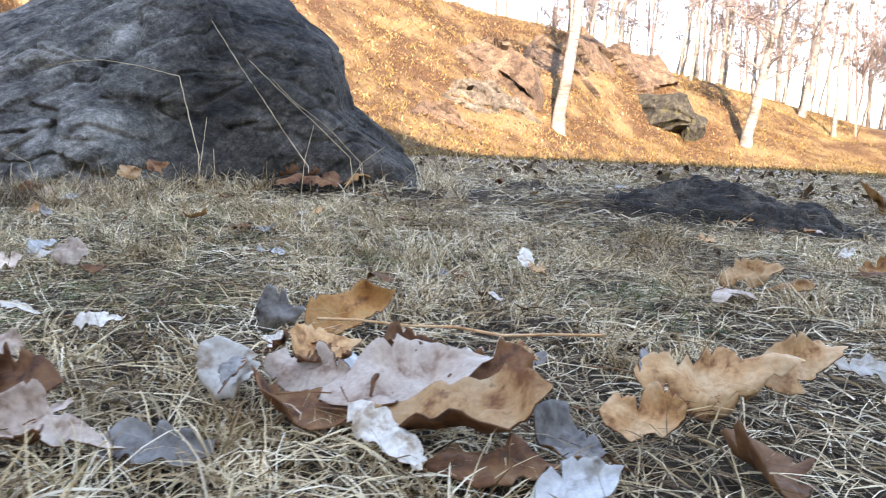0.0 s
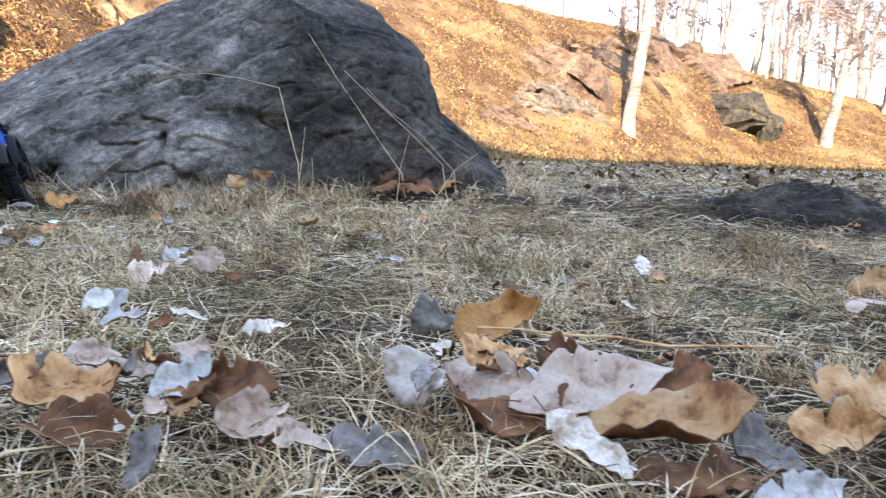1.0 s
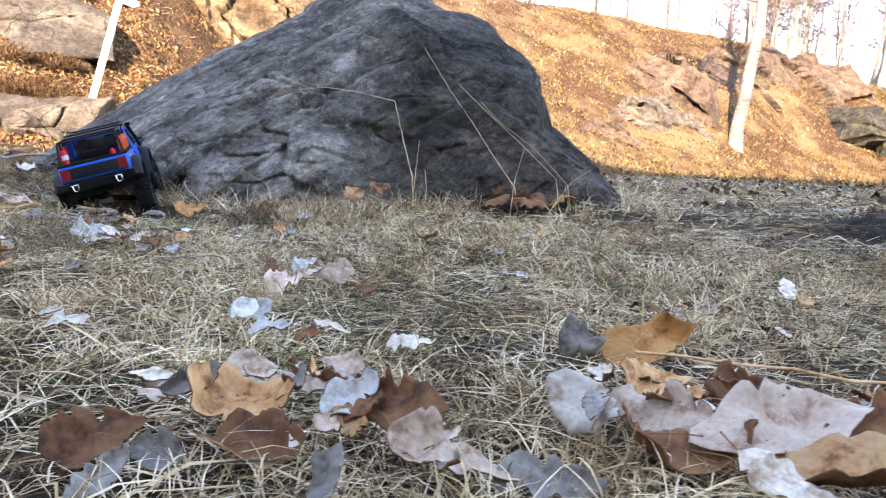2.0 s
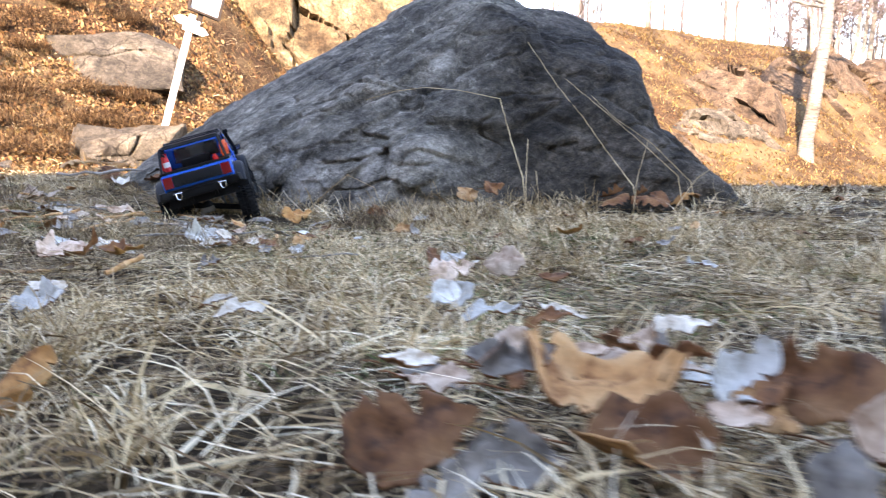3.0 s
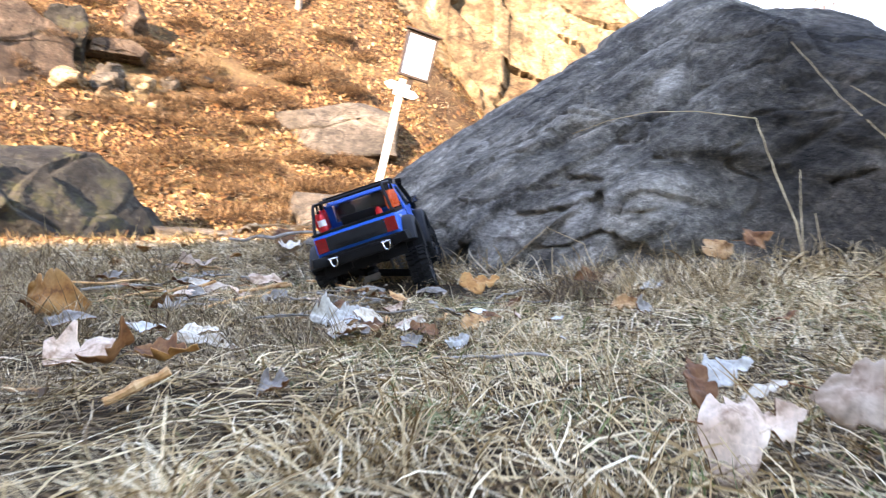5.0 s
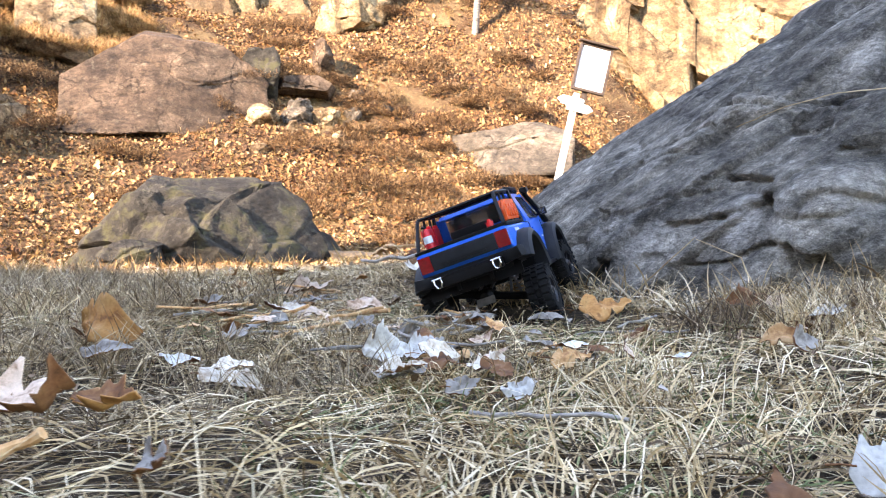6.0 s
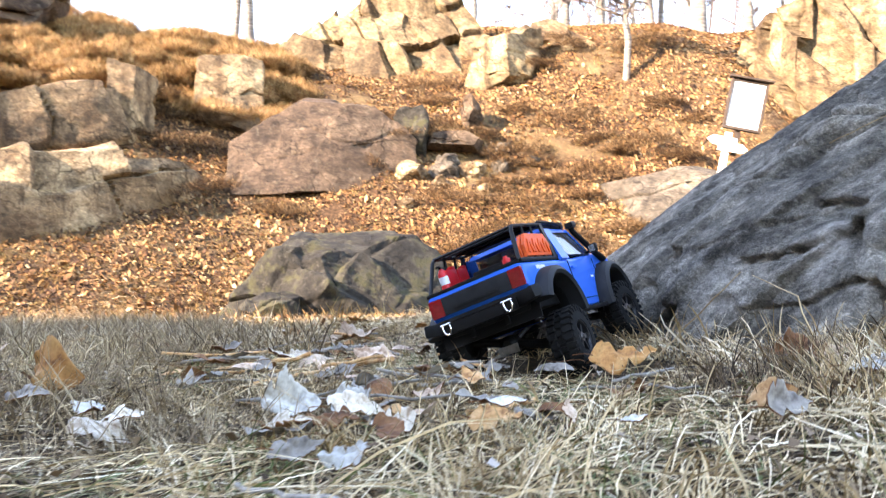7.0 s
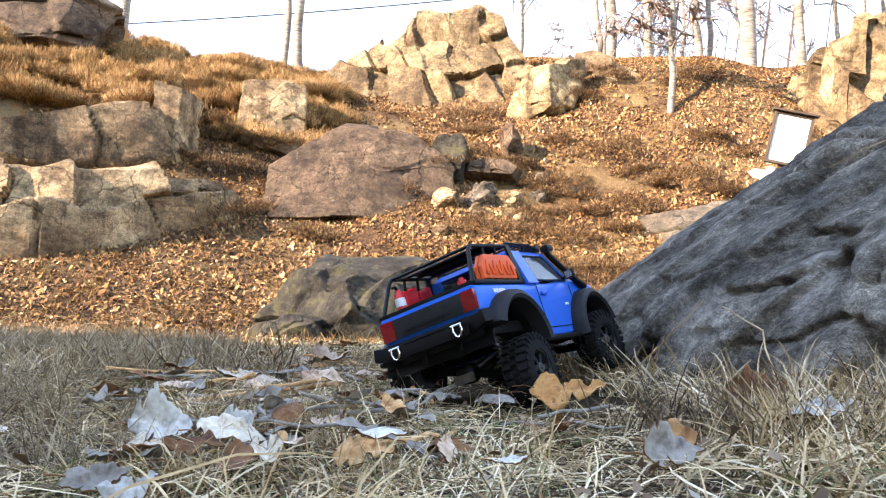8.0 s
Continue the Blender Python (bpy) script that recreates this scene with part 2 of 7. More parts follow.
M_MEADOW = meadow_material()
# side: east flank stain, painted deeper to stand in for its weaker light
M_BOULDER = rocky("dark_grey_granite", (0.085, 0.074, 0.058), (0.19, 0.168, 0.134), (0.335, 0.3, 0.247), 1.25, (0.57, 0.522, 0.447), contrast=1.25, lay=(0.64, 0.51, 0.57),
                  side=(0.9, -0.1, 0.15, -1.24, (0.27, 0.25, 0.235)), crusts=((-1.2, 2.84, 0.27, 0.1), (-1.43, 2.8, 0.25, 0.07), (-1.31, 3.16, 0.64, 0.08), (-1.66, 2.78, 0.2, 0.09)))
M_CLIFF = rocky("ochre_quarry_stone", (0.15, 0.1, 0.058), (0.31, 0.22, 0.13), (0.46, 0.355, 0.22), 0.9, (0.52, 0.45, 0.32), contrast=1.25, mottle=0.7, tone=True, runs=0.7)
M_PALE = rocky("pale_ochre_quarry_stone", (0.14, 0.095, 0.052), (0.27, 0.195, 0.11), (0.39, 0.305, 0.185), 0.8, (0.45, 0.39, 0.27), contrast=1.25, mottle=0.7, tone=True, runs=0.7)
M_SLAB = rocky("brown_quarry_stone", (0.06, 0.038, 0.024), (0.115, 0.074, 0.047), (0.175, 0.118, 0.076), 0.9, (0.3, 0.24, 0.165), contrast=1.2, mottle=0.6, cracks=True)
M_GREYSLAB = rocky("grey_tan_quarry_stone", (0.065, 0.052, 0.038), (0.12, 0.096, 0.071), (0.18, 0.148, 0.11), 0.9, (0.24, 0.205, 0.15), contrast=1.2, mottle=0.6, cracks=True)
M_STONE = rocky("dark_field_stone", (0.017, 0.0145, 0.0115), (0.034, 0.03, 0.023), (0.068, 0.06, 0.045), 1.4, (0.19, 0.17, 0.125), (0.07, 0.065, 0.027), contrast=1.2, mottle=0.6)
M_ASH = rocky("charred_earth", (0.016, 0.0125, 0.009), (0.045, 0.035, 0.025), (0.12, 0.095, 0.065), 4.0, (0.28, 0.22, 0.15))
M_STRAW = many("dry_straw", [(0.0, (0.13, 0.075, 0.034)), (0.16, (0.46, 0.315, 0.155)), (0.44, (0.76, 0.585, 0.345)), (0.74, (0.88, 0.73, 0.49)), (0.97, (0.93, 0.83, 0.64)), (1.0, (0.22, 0.22, 0.08))], 0.6, spots=0.3, scale=14, patches=3.0)
M_BROWNGRASS = many("rotting_brown_grass", [(0.0, (0.035, 0.021, 0.012)), (0.5, (0.14, 0.085, 0.044)), (1.0, (0.32, 0.22, 0.12))], 0.75, spots=0.3, scale=14)
M_GOLD = many("golden_slope_grass", [(0.0, (0.11, 0.06, 0.02)), (0.4, (0.245, 0.162, 0.055)), (0.8, (0.345, 0.256, 0.096)), (1.0, (0.44, 0.35, 0.165))], 0.7, scale=6, patches=0.35)
M_TANGRASS = many("tan_standing_grass", [(0.0, (0.08, 0.05, 0.028)), (0.45, (0.28, 0.19, 0.105)), (0.85, (0.46, 0.34, 0.2)), (1.0, (0.6, 0.48, 0.32))], 0.7, spots=0.3, scale=14)
M_GREEN = many("fading_green_grass", [(0.0, (0.08, 0.11, 0.03)), (0.5, (0.18, 0.21, 0.07)), (1.0, (0.4, 0.36, 0.18))], 0.6, scale=14)
M_LITTER = many("fallen_leaf_litter", [(0.0, (0.04, 0.02, 0.01)), (0.3, (0.14, 0.07, 0.032)), (0.6, (0.28, 0.14, 0.056)), (0.9, (0.42, 0.25, 0.11)), (1.0, (0.52, 0.39, 0.23))], 0.75, scale=8, patches=0.9)
M_CHIPS = many("dry_leaf_bits", [(0.0, (0.06, 0.035, 0.02)), (0.45, (0.2, 0.12, 0.065)), (0.85, (0.33, 0.23, 0.15)), (1.0, (0.5, 0.43, 0.36))], 0.75, scale=40)
M_HEATHER = many("dry_heather", [(0.0, (0.06, 0.036, 0.018)), (0.25, (0.28, 0.155, 0.068)), (0.6, (0.5, 0.3, 0.135)), (0.86, (0.66, 0.47, 0.25)), (1.0, (0.26, 0.235, 0.095))], 0.8, scale=10, patches=1.1)
M_BRUSH = many("brown_brushwood", [(0.0, (0.03, 0.018, 0.01)), (0.35, (0.105, 0.06, 0.03)), (0.75, (0.21, 0.127, 0.064)), (1.0, (0.36, 0.25, 0.14))], 0.8, scale=10, patches=1.1)
M_BARK = birch_bark()
M_TWIG = plain("birch_twig", (0.19, 0.14, 0.12), 0.8, grain=0.3, scale=8)
LEAF_MATS = {
    "pale": leaf_material("pale_leaf_underside", (0.68, 0.6, 0.48), (0.8, 0.73, 0.62), (0.4, 0.27, 0.17)),
    "pink": leaf_material("pinkish_leaf_underside", (0.68, 0.5, 0.37), (0.8, 0.65, 0.51), (0.36, 0.21, 0.13)),
    "tan": leaf_material("tan_dry_leaf", (0.64, 0.34, 0.14), (0.76, 0.5, 0.27), (0.3, 0.12, 0.045)),
    "brown": leaf_material("brown_dry_leaf", (0.2, 0.08, 0.03), (0.32, 0.155, 0.065), (0.07, 0.03, 0.014)),
    "orange": leaf_material("orange_dry_leaf", (0.45, 0.2, 0.06), (0.52, 0.28, 0.1), (0.2, 0.08, 0.03)),
    "grey": leaf_material("grey_weathered_leaf", (0.27, 0.24, 0.205), (0.4, 0.365, 0.32), (0.12, 0.1, 0.085)),
    "frost": leaf_material("bleached_leaf", (0.62, 0.61, 0.56), (0.76, 0.75, 0.7), (0.4, 0.36, 0.3)),
}


# ---- numeric helpers ----
def lattice(ix, iy, iz, seed):
    """Repeatable random value from 0 to 1 for whole-number lattice points."""
    h = (ix * 374761393 + iy * 668265263 + iz * 2147483647 + seed * 1442695041) & 0xFFFFFFFF
    h = ((h ^ (h >> 13)) * 1274126177) & 0xFFFFFFFF
    h = ((h ^ (h >> 16)) * 2246822519) & 0xFFFFFFFF
    return ((h ^ (h >> 15)) & 0xFFFFFF) / 16777215.0


def vnoise(p, seed=0):
    """Smooth value noise from -1 to 1 of points (n, 3)."""
    i = np.floor(p).astype(np.int64)
    f = p - i
    f = f * f * (3 - 2 * f)
    out = 0
    for dx in (0, 1):
        for dy in (0, 1):
            for dz in (0, 1):
                w = (f[:, 0] if dx else 1 - f[:, 0]) * (f[:, 1] if dy else 1 - f[:, 1]) * (f[:, 2] if dz else 1 - f[:, 2])
                out = out + w * lattice(i[:, 0] + dx, i[:, 1] + dy, i[:, 2] + dz, seed)
    return out * 2 - 1


def fbm(p, scale, octaves=4, seed=0, gain=0.5):
    out, amp, tot = 0, 1.0, 0.0
    for o in range(octaves):
        out = out + amp * vnoise(p * scale * 2.03 ** o + 17.3 * o, seed + o)
        tot += amp
        amp *= gain
    return out / tot


def smooth(a, b, x):
    u = np.clip((x - a) / (b - a), 0, 1)
    return u * u * (3 - 2 * u)


# the quarry slope round the meadow: bearing to the left of +y, foot distance, crest distance, crest height
BEARING = [-180, -90, -40, -25, -17, -5, 8, 25, 40, 60, 80, 100, 120, 150, 180]
FOOT = [30, 40, 38, 31, 27, 18, 14, 10, 6.6, 7, 7.5, 7.5, 10, 20, 30]
CREST = [50, 60, 60, 46, 42, 34, 29, 24, 21, 18.5, 17.5, 17.5, 21, 40, 50]
RISE = [2, 1.5, 1.8, 2.6, 4.2, 5.6, 6.2, 7.0, 7.6, 7.15, 7.0, 6.6, 5, 3, 2]


def ground_z(x, y):
    """Height of the ground at arrays x, y."""
    x, y = np.atleast_1d(np.asarray(x, float)), np.atleast_1d(np.asarray(y, float))
    dx, dy = x + 0.5, y - 1.5
    r, b = np.hypot(dx, dy), np.degrees(np.arctan2(-dx, dy))
    flat = np.stack([x, y, 0 * x], 1)
    wob = fbm(flat, 0.18, 3, 5)
    r0, r1, h = (np.interp(b, BEARING, t) for t in (FOOT, CREST, RISE))
    u = (r - r0 + 1.2 * wob * smooth(4, 9, r)) / (r1 - r0)
    steep = smooth(0, 1, u)
    z = 0.2 * (1 - np.exp(-np.maximum(0, y - 1.8) / 2.5)) * smooth(-60, -20, -np.abs(b))
    z = z + 0.29 * (1 - np.exp(-np.maximum(0, r - 0.95) / 3.0)) * smooth(15, 60, b) * smooth(-150, -110, -b)
    z = z + 0.07 * np.exp(-((x + 2.65) ** 2 + (y - 2.85) ** 2) / 0.12)
    z = z + h * (0.75 * steep + 0.25 * np.clip(u, 0, 1)) * (1 + 0.05 * wob)
    # ledges on the slope
    z = z + steep * (1 - steep) * 4 * 0.55 * fbm(flat, 0.45, 4, 9)
    # the hill to the south that keeps the low sun off the meadow
    crest = 8.0 + 12.0 * smooth(-3.2, 0.4, x) + 0.8 * fbm(flat, 0.3, 3, 31)
    z = z + crest * np.exp(-0.5 * ((y + 24.0) / 6.0) ** 2) * smooth(-90, -50, -np.abs(x))
    # bumps underfoot
    z = z + 0.012 * fbm(flat, 2.2, 3, 21) * smooth(30, 8, r) + 0.006 * fbm(flat, 9, 2, 25) * smooth(8, 3, r)
    return z


# ---- mesh helpers ----
def mesh_object(name, verts, faces, material, smooth_faces=True):
    me = bpy.data.meshes.new(name)
    me.from_pydata(verts, [], faces)
    me.materials.append(material)
    if smooth_faces:
        me.polygons.foreach_set("use_smooth", np.ones(len(me.polygons), bool))
    return new(name, me)


def fast_mesh(name, verts, corners, sizes, material):
    """A mesh from arrays: verts (n, 3), corner indices and the corner count of each face."""
    me = bpy.data.meshes.new(name)
    me.vertices.add(len(verts))
    me.vertices.foreach_set("co", np.asarray(verts, np.float32).ravel())
    me.loops.add(len(corners))
    me.loops.foreach_set("vertex_index", np.asarray(corners, np.int32))
    me.polygons.add(len(sizes))
    starts = np.concatenate([[0], np.cumsum(sizes)[:-1]])
    me.polygons.foreach_set("loop_start", np.asarray(starts, np.int32))
    me.update(calc_edges=True)
    me.materials.append(material)
    return new(name, me)


def part(name, bm, material, parent, label="", flat=False):
    """Links a bmesh as one mesh object under a thing or a part."""
    me = bpy.data.meshes.new(name)
    bm.normal_update()
    bm.to_mesh(me)
    bm.free()
    if not flat:
        me.polygons.foreach_set("use_smooth", np.ones(len(me.polygons), bool))
        me.set_sharp_from_angle(angle=radians(35))
    me.materials.append(material)
    ob = new(name, me)
    ob.parent = parent
    return tagged(ob, label) if label else ob


def thing(name, m, label, category, group=""):
    ob = new(name)
    ob.empty_display_size = 0.05
    ob.matrix_basis = m
    return tagged(ob, label, category, group)


# ---- the ground: one sheet out to the horizon ----
def build_ground():
    rings = np.concatenate([[0.0], np.geomspace(0.05, 9, 150), np.geomspace(9.12, 70, 190), np.geomspace(74, 2500, 24)])
    n = 420
    a = np.linspace(0, 2 * np.pi, n, endpoint=False)
    r, th = np.meshgrid(rings[1:], a, indexing="ij")
    x, y = -0.7 + (r * np.sin(th)).ravel(), 1.7 + (r * np.cos(th)).ravel()
    x, y = np.append(x, -0.7), np.append(y, 1.7)
    z = ground_z(x, y)
    k = len(rings) - 1
    i, j = np.meshgrid(np.arange(k - 1), np.arange(n), indexing="ij")
    j2 = (j + 1) % n
    quads = np.stack([i * n + j, i * n + j2, (i + 1) * n + j2, (i + 1) * n + j], -1).reshape(-1, 4)[:, ::-1]
    jj = np.arange(n)
    tris = np.stack([np.full(n, k * n), jj, (jj + 1) % n], -1)[:, ::-1]
    ob = fast_mesh("ground", np.stack([x, y, z], 1), np.concatenate([quads.ravel(), tris.ravel()]),
                   np.concatenate([np.full(len(quads), 4), np.full(n, 3)]), M_MEADOW)
    ob.data.polygons.foreach_set("use_smooth", np.ones(len(ob.data.polygons), bool))
    d = np.hypot(x + 0.5, y - 1.5)
    b = np.degrees(np.arctan2(-(x + 0.5), y - 1.5))
    foot = np.interp(b, BEARING, FOOT)
    wob = fbm(np.stack([x, y, 0 * x], 1), 0.8, 4, 3)
    litter = smooth(-1.0, 2.5, d - foot * 0.9 + 1.6 * wob)
    at = ob.data.attributes.new("litter", "FLOAT", "POINT")
    at.data.foreach_set("value", litter.astype(np.float32))
    tagged(ob, "dry autumn meadow rising into a leaf-strewn quarry slope", "ground", kind="structure")


build_ground()


# ---- rocks ----
def sphere_points(level):
    bm = bmesh.new()
    bmesh.ops.create_icosphere(bm, subdivisions=level, radius=1)
    v = np.array([p.co[:] for p in bm.verts])
    f = np.array([[p.index for p in q.verts] for q in bm.faces])
    bm.free()
    return v / np.linalg.norm(v, axis=1)[:, None], f


def hull_radius(way, planes, soft):
    """Distance along each direction to a body cut out by planes (nx, ny, nz, d), with its edges rounded by soft."""
    r = np.zeros(len(way))
    for nx, ny, nz, d in planes:
        c = way @ (np.array((nx, ny, nz)) / math.sqrt(nx * nx + ny * ny + nz * nz))
        r += np.exp(np.clip(np.maximum(c, 1e-4) / d / soft, None, 650))
    return 1 / (soft * np.log(r))


def broken(p, half, step, rng, dip, seed, proud=0.2, facet=0.3, crack=0.24):
    """How far a stone's skin stands out or back where joints, one step apart, split it into tilted blocks."""
    spin = np.array(Euler((radians(rng.uniform(-dip, dip)), radians(rng.uniform(-dip, dip)), radians(rng.uniform(-25, 25)))).to_matrix())
    half = np.ceil(half / step).astype(int)
    grid = np.stack(np.meshgrid(*[np.arange(-h, h + 1) for h in half], indexing="ij"), -1).reshape(-1, 3).astype(float)
    seeds = grid + rng.uniform(-0.45, 0.45, grid.shape)
    q = (p @ spin) / step
    q = q + 0.05 * np.stack([fbm(q, 1.3, 3, seed + s) for s in (1, 2, 3)], 1)
    near = np.empty((len(q), 2), int)
    gap = np.empty((len(q), 2))
    own = (seeds ** 2).sum(1)
    for a in range(0, len(q), 8000):
        c = q[a:a + 8000]
        d2 = np.sqrt(np.maximum((c ** 2).sum(1)[:, None] + own[None] - 2 * c @ seeds.T, 0))
        two = np.argpartition(d2, 1, axis=1)[:, :2]
        g = np.take_along_axis(d2, two, 1)
        order = np.argsort(g, axis=1)
        near[a:a + 8000], gap[a:a + 8000] = np.take_along_axis(two, order, 1), np.take_along_axis(g, order, 1)
    high = rng.uniform(-1, 1, len(seeds))
    face = rng.normal(0, facet, seeds.shape)

    def skin(k):
        c = near[:, k]
        return proud * high[c] + np.einsum("ij,ij->i", face[c], q - seeds[c])

    edge = gap[:, 1] - gap[:, 0]
    w = 0.5 * np.exp(-edge / 0.07)
    wide = 0.2 + 0.8 * ((near[:, 0] * near[:, 1] + near.sum(1)) % 3 == 0)
    return float(step.mean()) * (skin(0) * (1 - w) + skin(1) * w - crack * wide * np.exp(-(edge / 0.055) ** 2))


BOULDER_AT = np.array((-1.25, 3.5, 0.3))
BOULDER_BODY = [(-0.36, -0.38, 0.85, 0.659), (-0.3, -0.46, 0.83, 0.651), (-0.25, -0.51, 0.82, 0.512), (-0.5, -0.48, 0.72, 1.008),
                (-0.85, -0.3, 0.4, 1.564), (0, -0.88, 0.47, 0.593), (0, -0.72, 0.69, 0.475), (0.44, -0.29, 0.85, 0.541),
                (0.5, -0.75, 0.43, 0.493), (0.4, -0.14, 0.9, 0.595), (0.58, -0.02, 0.81, 0.69), (0.85, 0.02, 0.53, 0.795),
                (0.97, 0.08, 0.2, 0.691), (0, 1, 0.2, 0.963), (-0.6, 0.8, 0.2, 1.073), (0.6, 0.8, 0.2, 0.993), (0, 0, -1, 0.6)]
BOULDER_TOE = [(0.6, -0.02, 0.79, 0.498), (0.72, -0.02, 0.68, 0.675), (0.93, 0.1, 0.25, 0.968), (0.35, -0.9, 0.3, 0.499), (0, 1, 0.2, 0.656),
               (-1, 0, 0.2, 0.3), (0, 0, 1, 0.2), (-0.5, 0, 0.86, 0.15), (0, 0, -1, 0.6)]
# cracks and overhangs: two ends, half width, depth
BOULDER_CRACKS = [((-1.62, 3.12, 0.55), (-1.45, 3.05, 0.525), 0.014, 0.055), ((-1.45, 3.05, 0.525), (-1.36, 3.05, 0.53), 0.008, 0.025),
                  ((-1.36, 3.06, 0.53), (-1.45, 2.93, 0.40), 0.009, 0.022), ((-1.49, 2.885, 0.345), (-1.385, 2.865, 0.32), 0.012, 0.045),
                  ((-1.37, 2.83, 0.28), (-1.346, 2.77, 0.185), 0.008, 0.03), ((-1.346, 2.77, 0.185), (-1.2, 2.765, 0.15), 0.008, 0.03),
                  ((-1.59, 2.8, 0.236), (-1.47, 2.812, 0.25), 0.008, 0.03), ((-1.47, 2.812, 0.25), (-1.35, 2.83, 0.29), 0.009, 0.025),
                  ((-0.865, 3.09, 0.3), (-0.82, 3.11, 0.315), 0.008, 0.03), ((-0.82, 3.11, 0.315), (-0.785, 3.13, 0.325), 0.006, 0.02),
                  ((-1.06, 3.37, 0.8), (-1.0, 3.1, 0.55), 0.012, 0.016), ((-1.9, 3.05, 0.3), (-1.59, 2.8, 0.236), 0.012, 0.025),
                  ((-2.0, 3.3, 0.45), (-1.75, 2.86, 0.2), 0.012, 0.022), ((-1.62, 3.3, 0.68), (-1.75, 3.0, 0.4), 0.013, 0.02),
                  ((-1.45, 3.35, 0.78), (-1.6, 3.12, 0.56), 0.013, 0.02)]


def build_boulder():
    way, faces = sphere_points(8)
    r = np.maximum(hull_radius(way, BOULDER_BODY, 0.035), hull_radius(way, BOULDER_TOE, 0.05))
    p = BOULDER_AT + way * r[:, None]
    out = way.copy()
    # undulating ribs that run down the long slope, broad dents and fine pitting
    along = p @ np.array((0.75, -0.66, 0.1))
    q = np.stack([along * 3.2, p @ np.array((0.4, 0.5, 0.76)) * 0.9, p[:, 0] * 0.4], 1)
    west = smooth(-1.15, -1.45, p[:, 0])
    d = 0.026 * fbm(p, 1.9, 4, 2) + 0.02 * fbm(q, 1.6, 4, 8) + 0.012 * fbm(p, 8, 4, 12, 0.6) * (0.4 + 0.6 * west) + 0.006 * fbm(p, 34, 3, 14)
    # overlapping ribs with a steep lower lip on the western flank
    rib = (p @ np.array((0.743, -0.409, -0.529))) * 5.6 + 0.8 * fbm(p, 1.6, 3, 61)
    saw = rib - np.floor(rib)
    d += west * 0.036 * (saw ** 1.4 - smooth(0.93, 1.0, saw)) * (0.4 + 0.8 * np.clip(0.5 + fbm(p, 2.3, 2, 63), 0, 1))
    # the rounded lump at the foot
    lump = np.linalg.norm((p - np.array((-1.21, 2.86, 0.24))) / np.array((0.19, 0.2, 0.15)), axis=1)
    d += 0.035 * smooth(1.0, 0.55, lump)
    ridge = 1 - np.abs(fbm(p * np.array((1, 1, 1.8)), 3.4, 3, 40))
    d -= 0.016 * smooth(0.92, 1.0, ridge)
    ridge = 1 - np.abs(fbm(q * np.array((1, 1.6, 1)), 1.3, 3, 43))
    d -= 0.018 * smooth(0.93, 1.0, ridge)
    d += broken(p - BOULDER_AT, np.array((1.5, 1.3, 0.9)), np.array((0.5, 0.36, 0.3)), np.random.default_rng(4), 20, 71, 0.03, 0.08, 0.05)
    for a, b, half, deep in BOULDER_CRACKS:
        a, b = np.array(a), np.array(b)
        u = np.clip((p - a) @ (b - a) / ((b - a) @ (b - a)), 0, 1)
        off = p - (a + u[:, None] * (b - a)) + 0.012 * np.stack([fbm(p, 12, 2, s) for s in (50, 51, 52)], 1)
        dist = np.linalg.norm(off, axis=1)
        lip = smooth(0.06, 0.0, dist) * smooth(-0.01, 0.03, off[:, 2])
        d += 0.01 * lip - deep * np.exp(-(dist / half) ** 2) * (1 - 0.4 * u)
    p = p + out * d[:, None]
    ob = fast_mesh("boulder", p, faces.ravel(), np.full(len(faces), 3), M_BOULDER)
    ob.data.polygons.foreach_set("use_smooth", np.ones(len(faces), bool))
    tagged(ob, "large dark grey granite boulder sunk in dry grass", "boulder")


build_boulder()


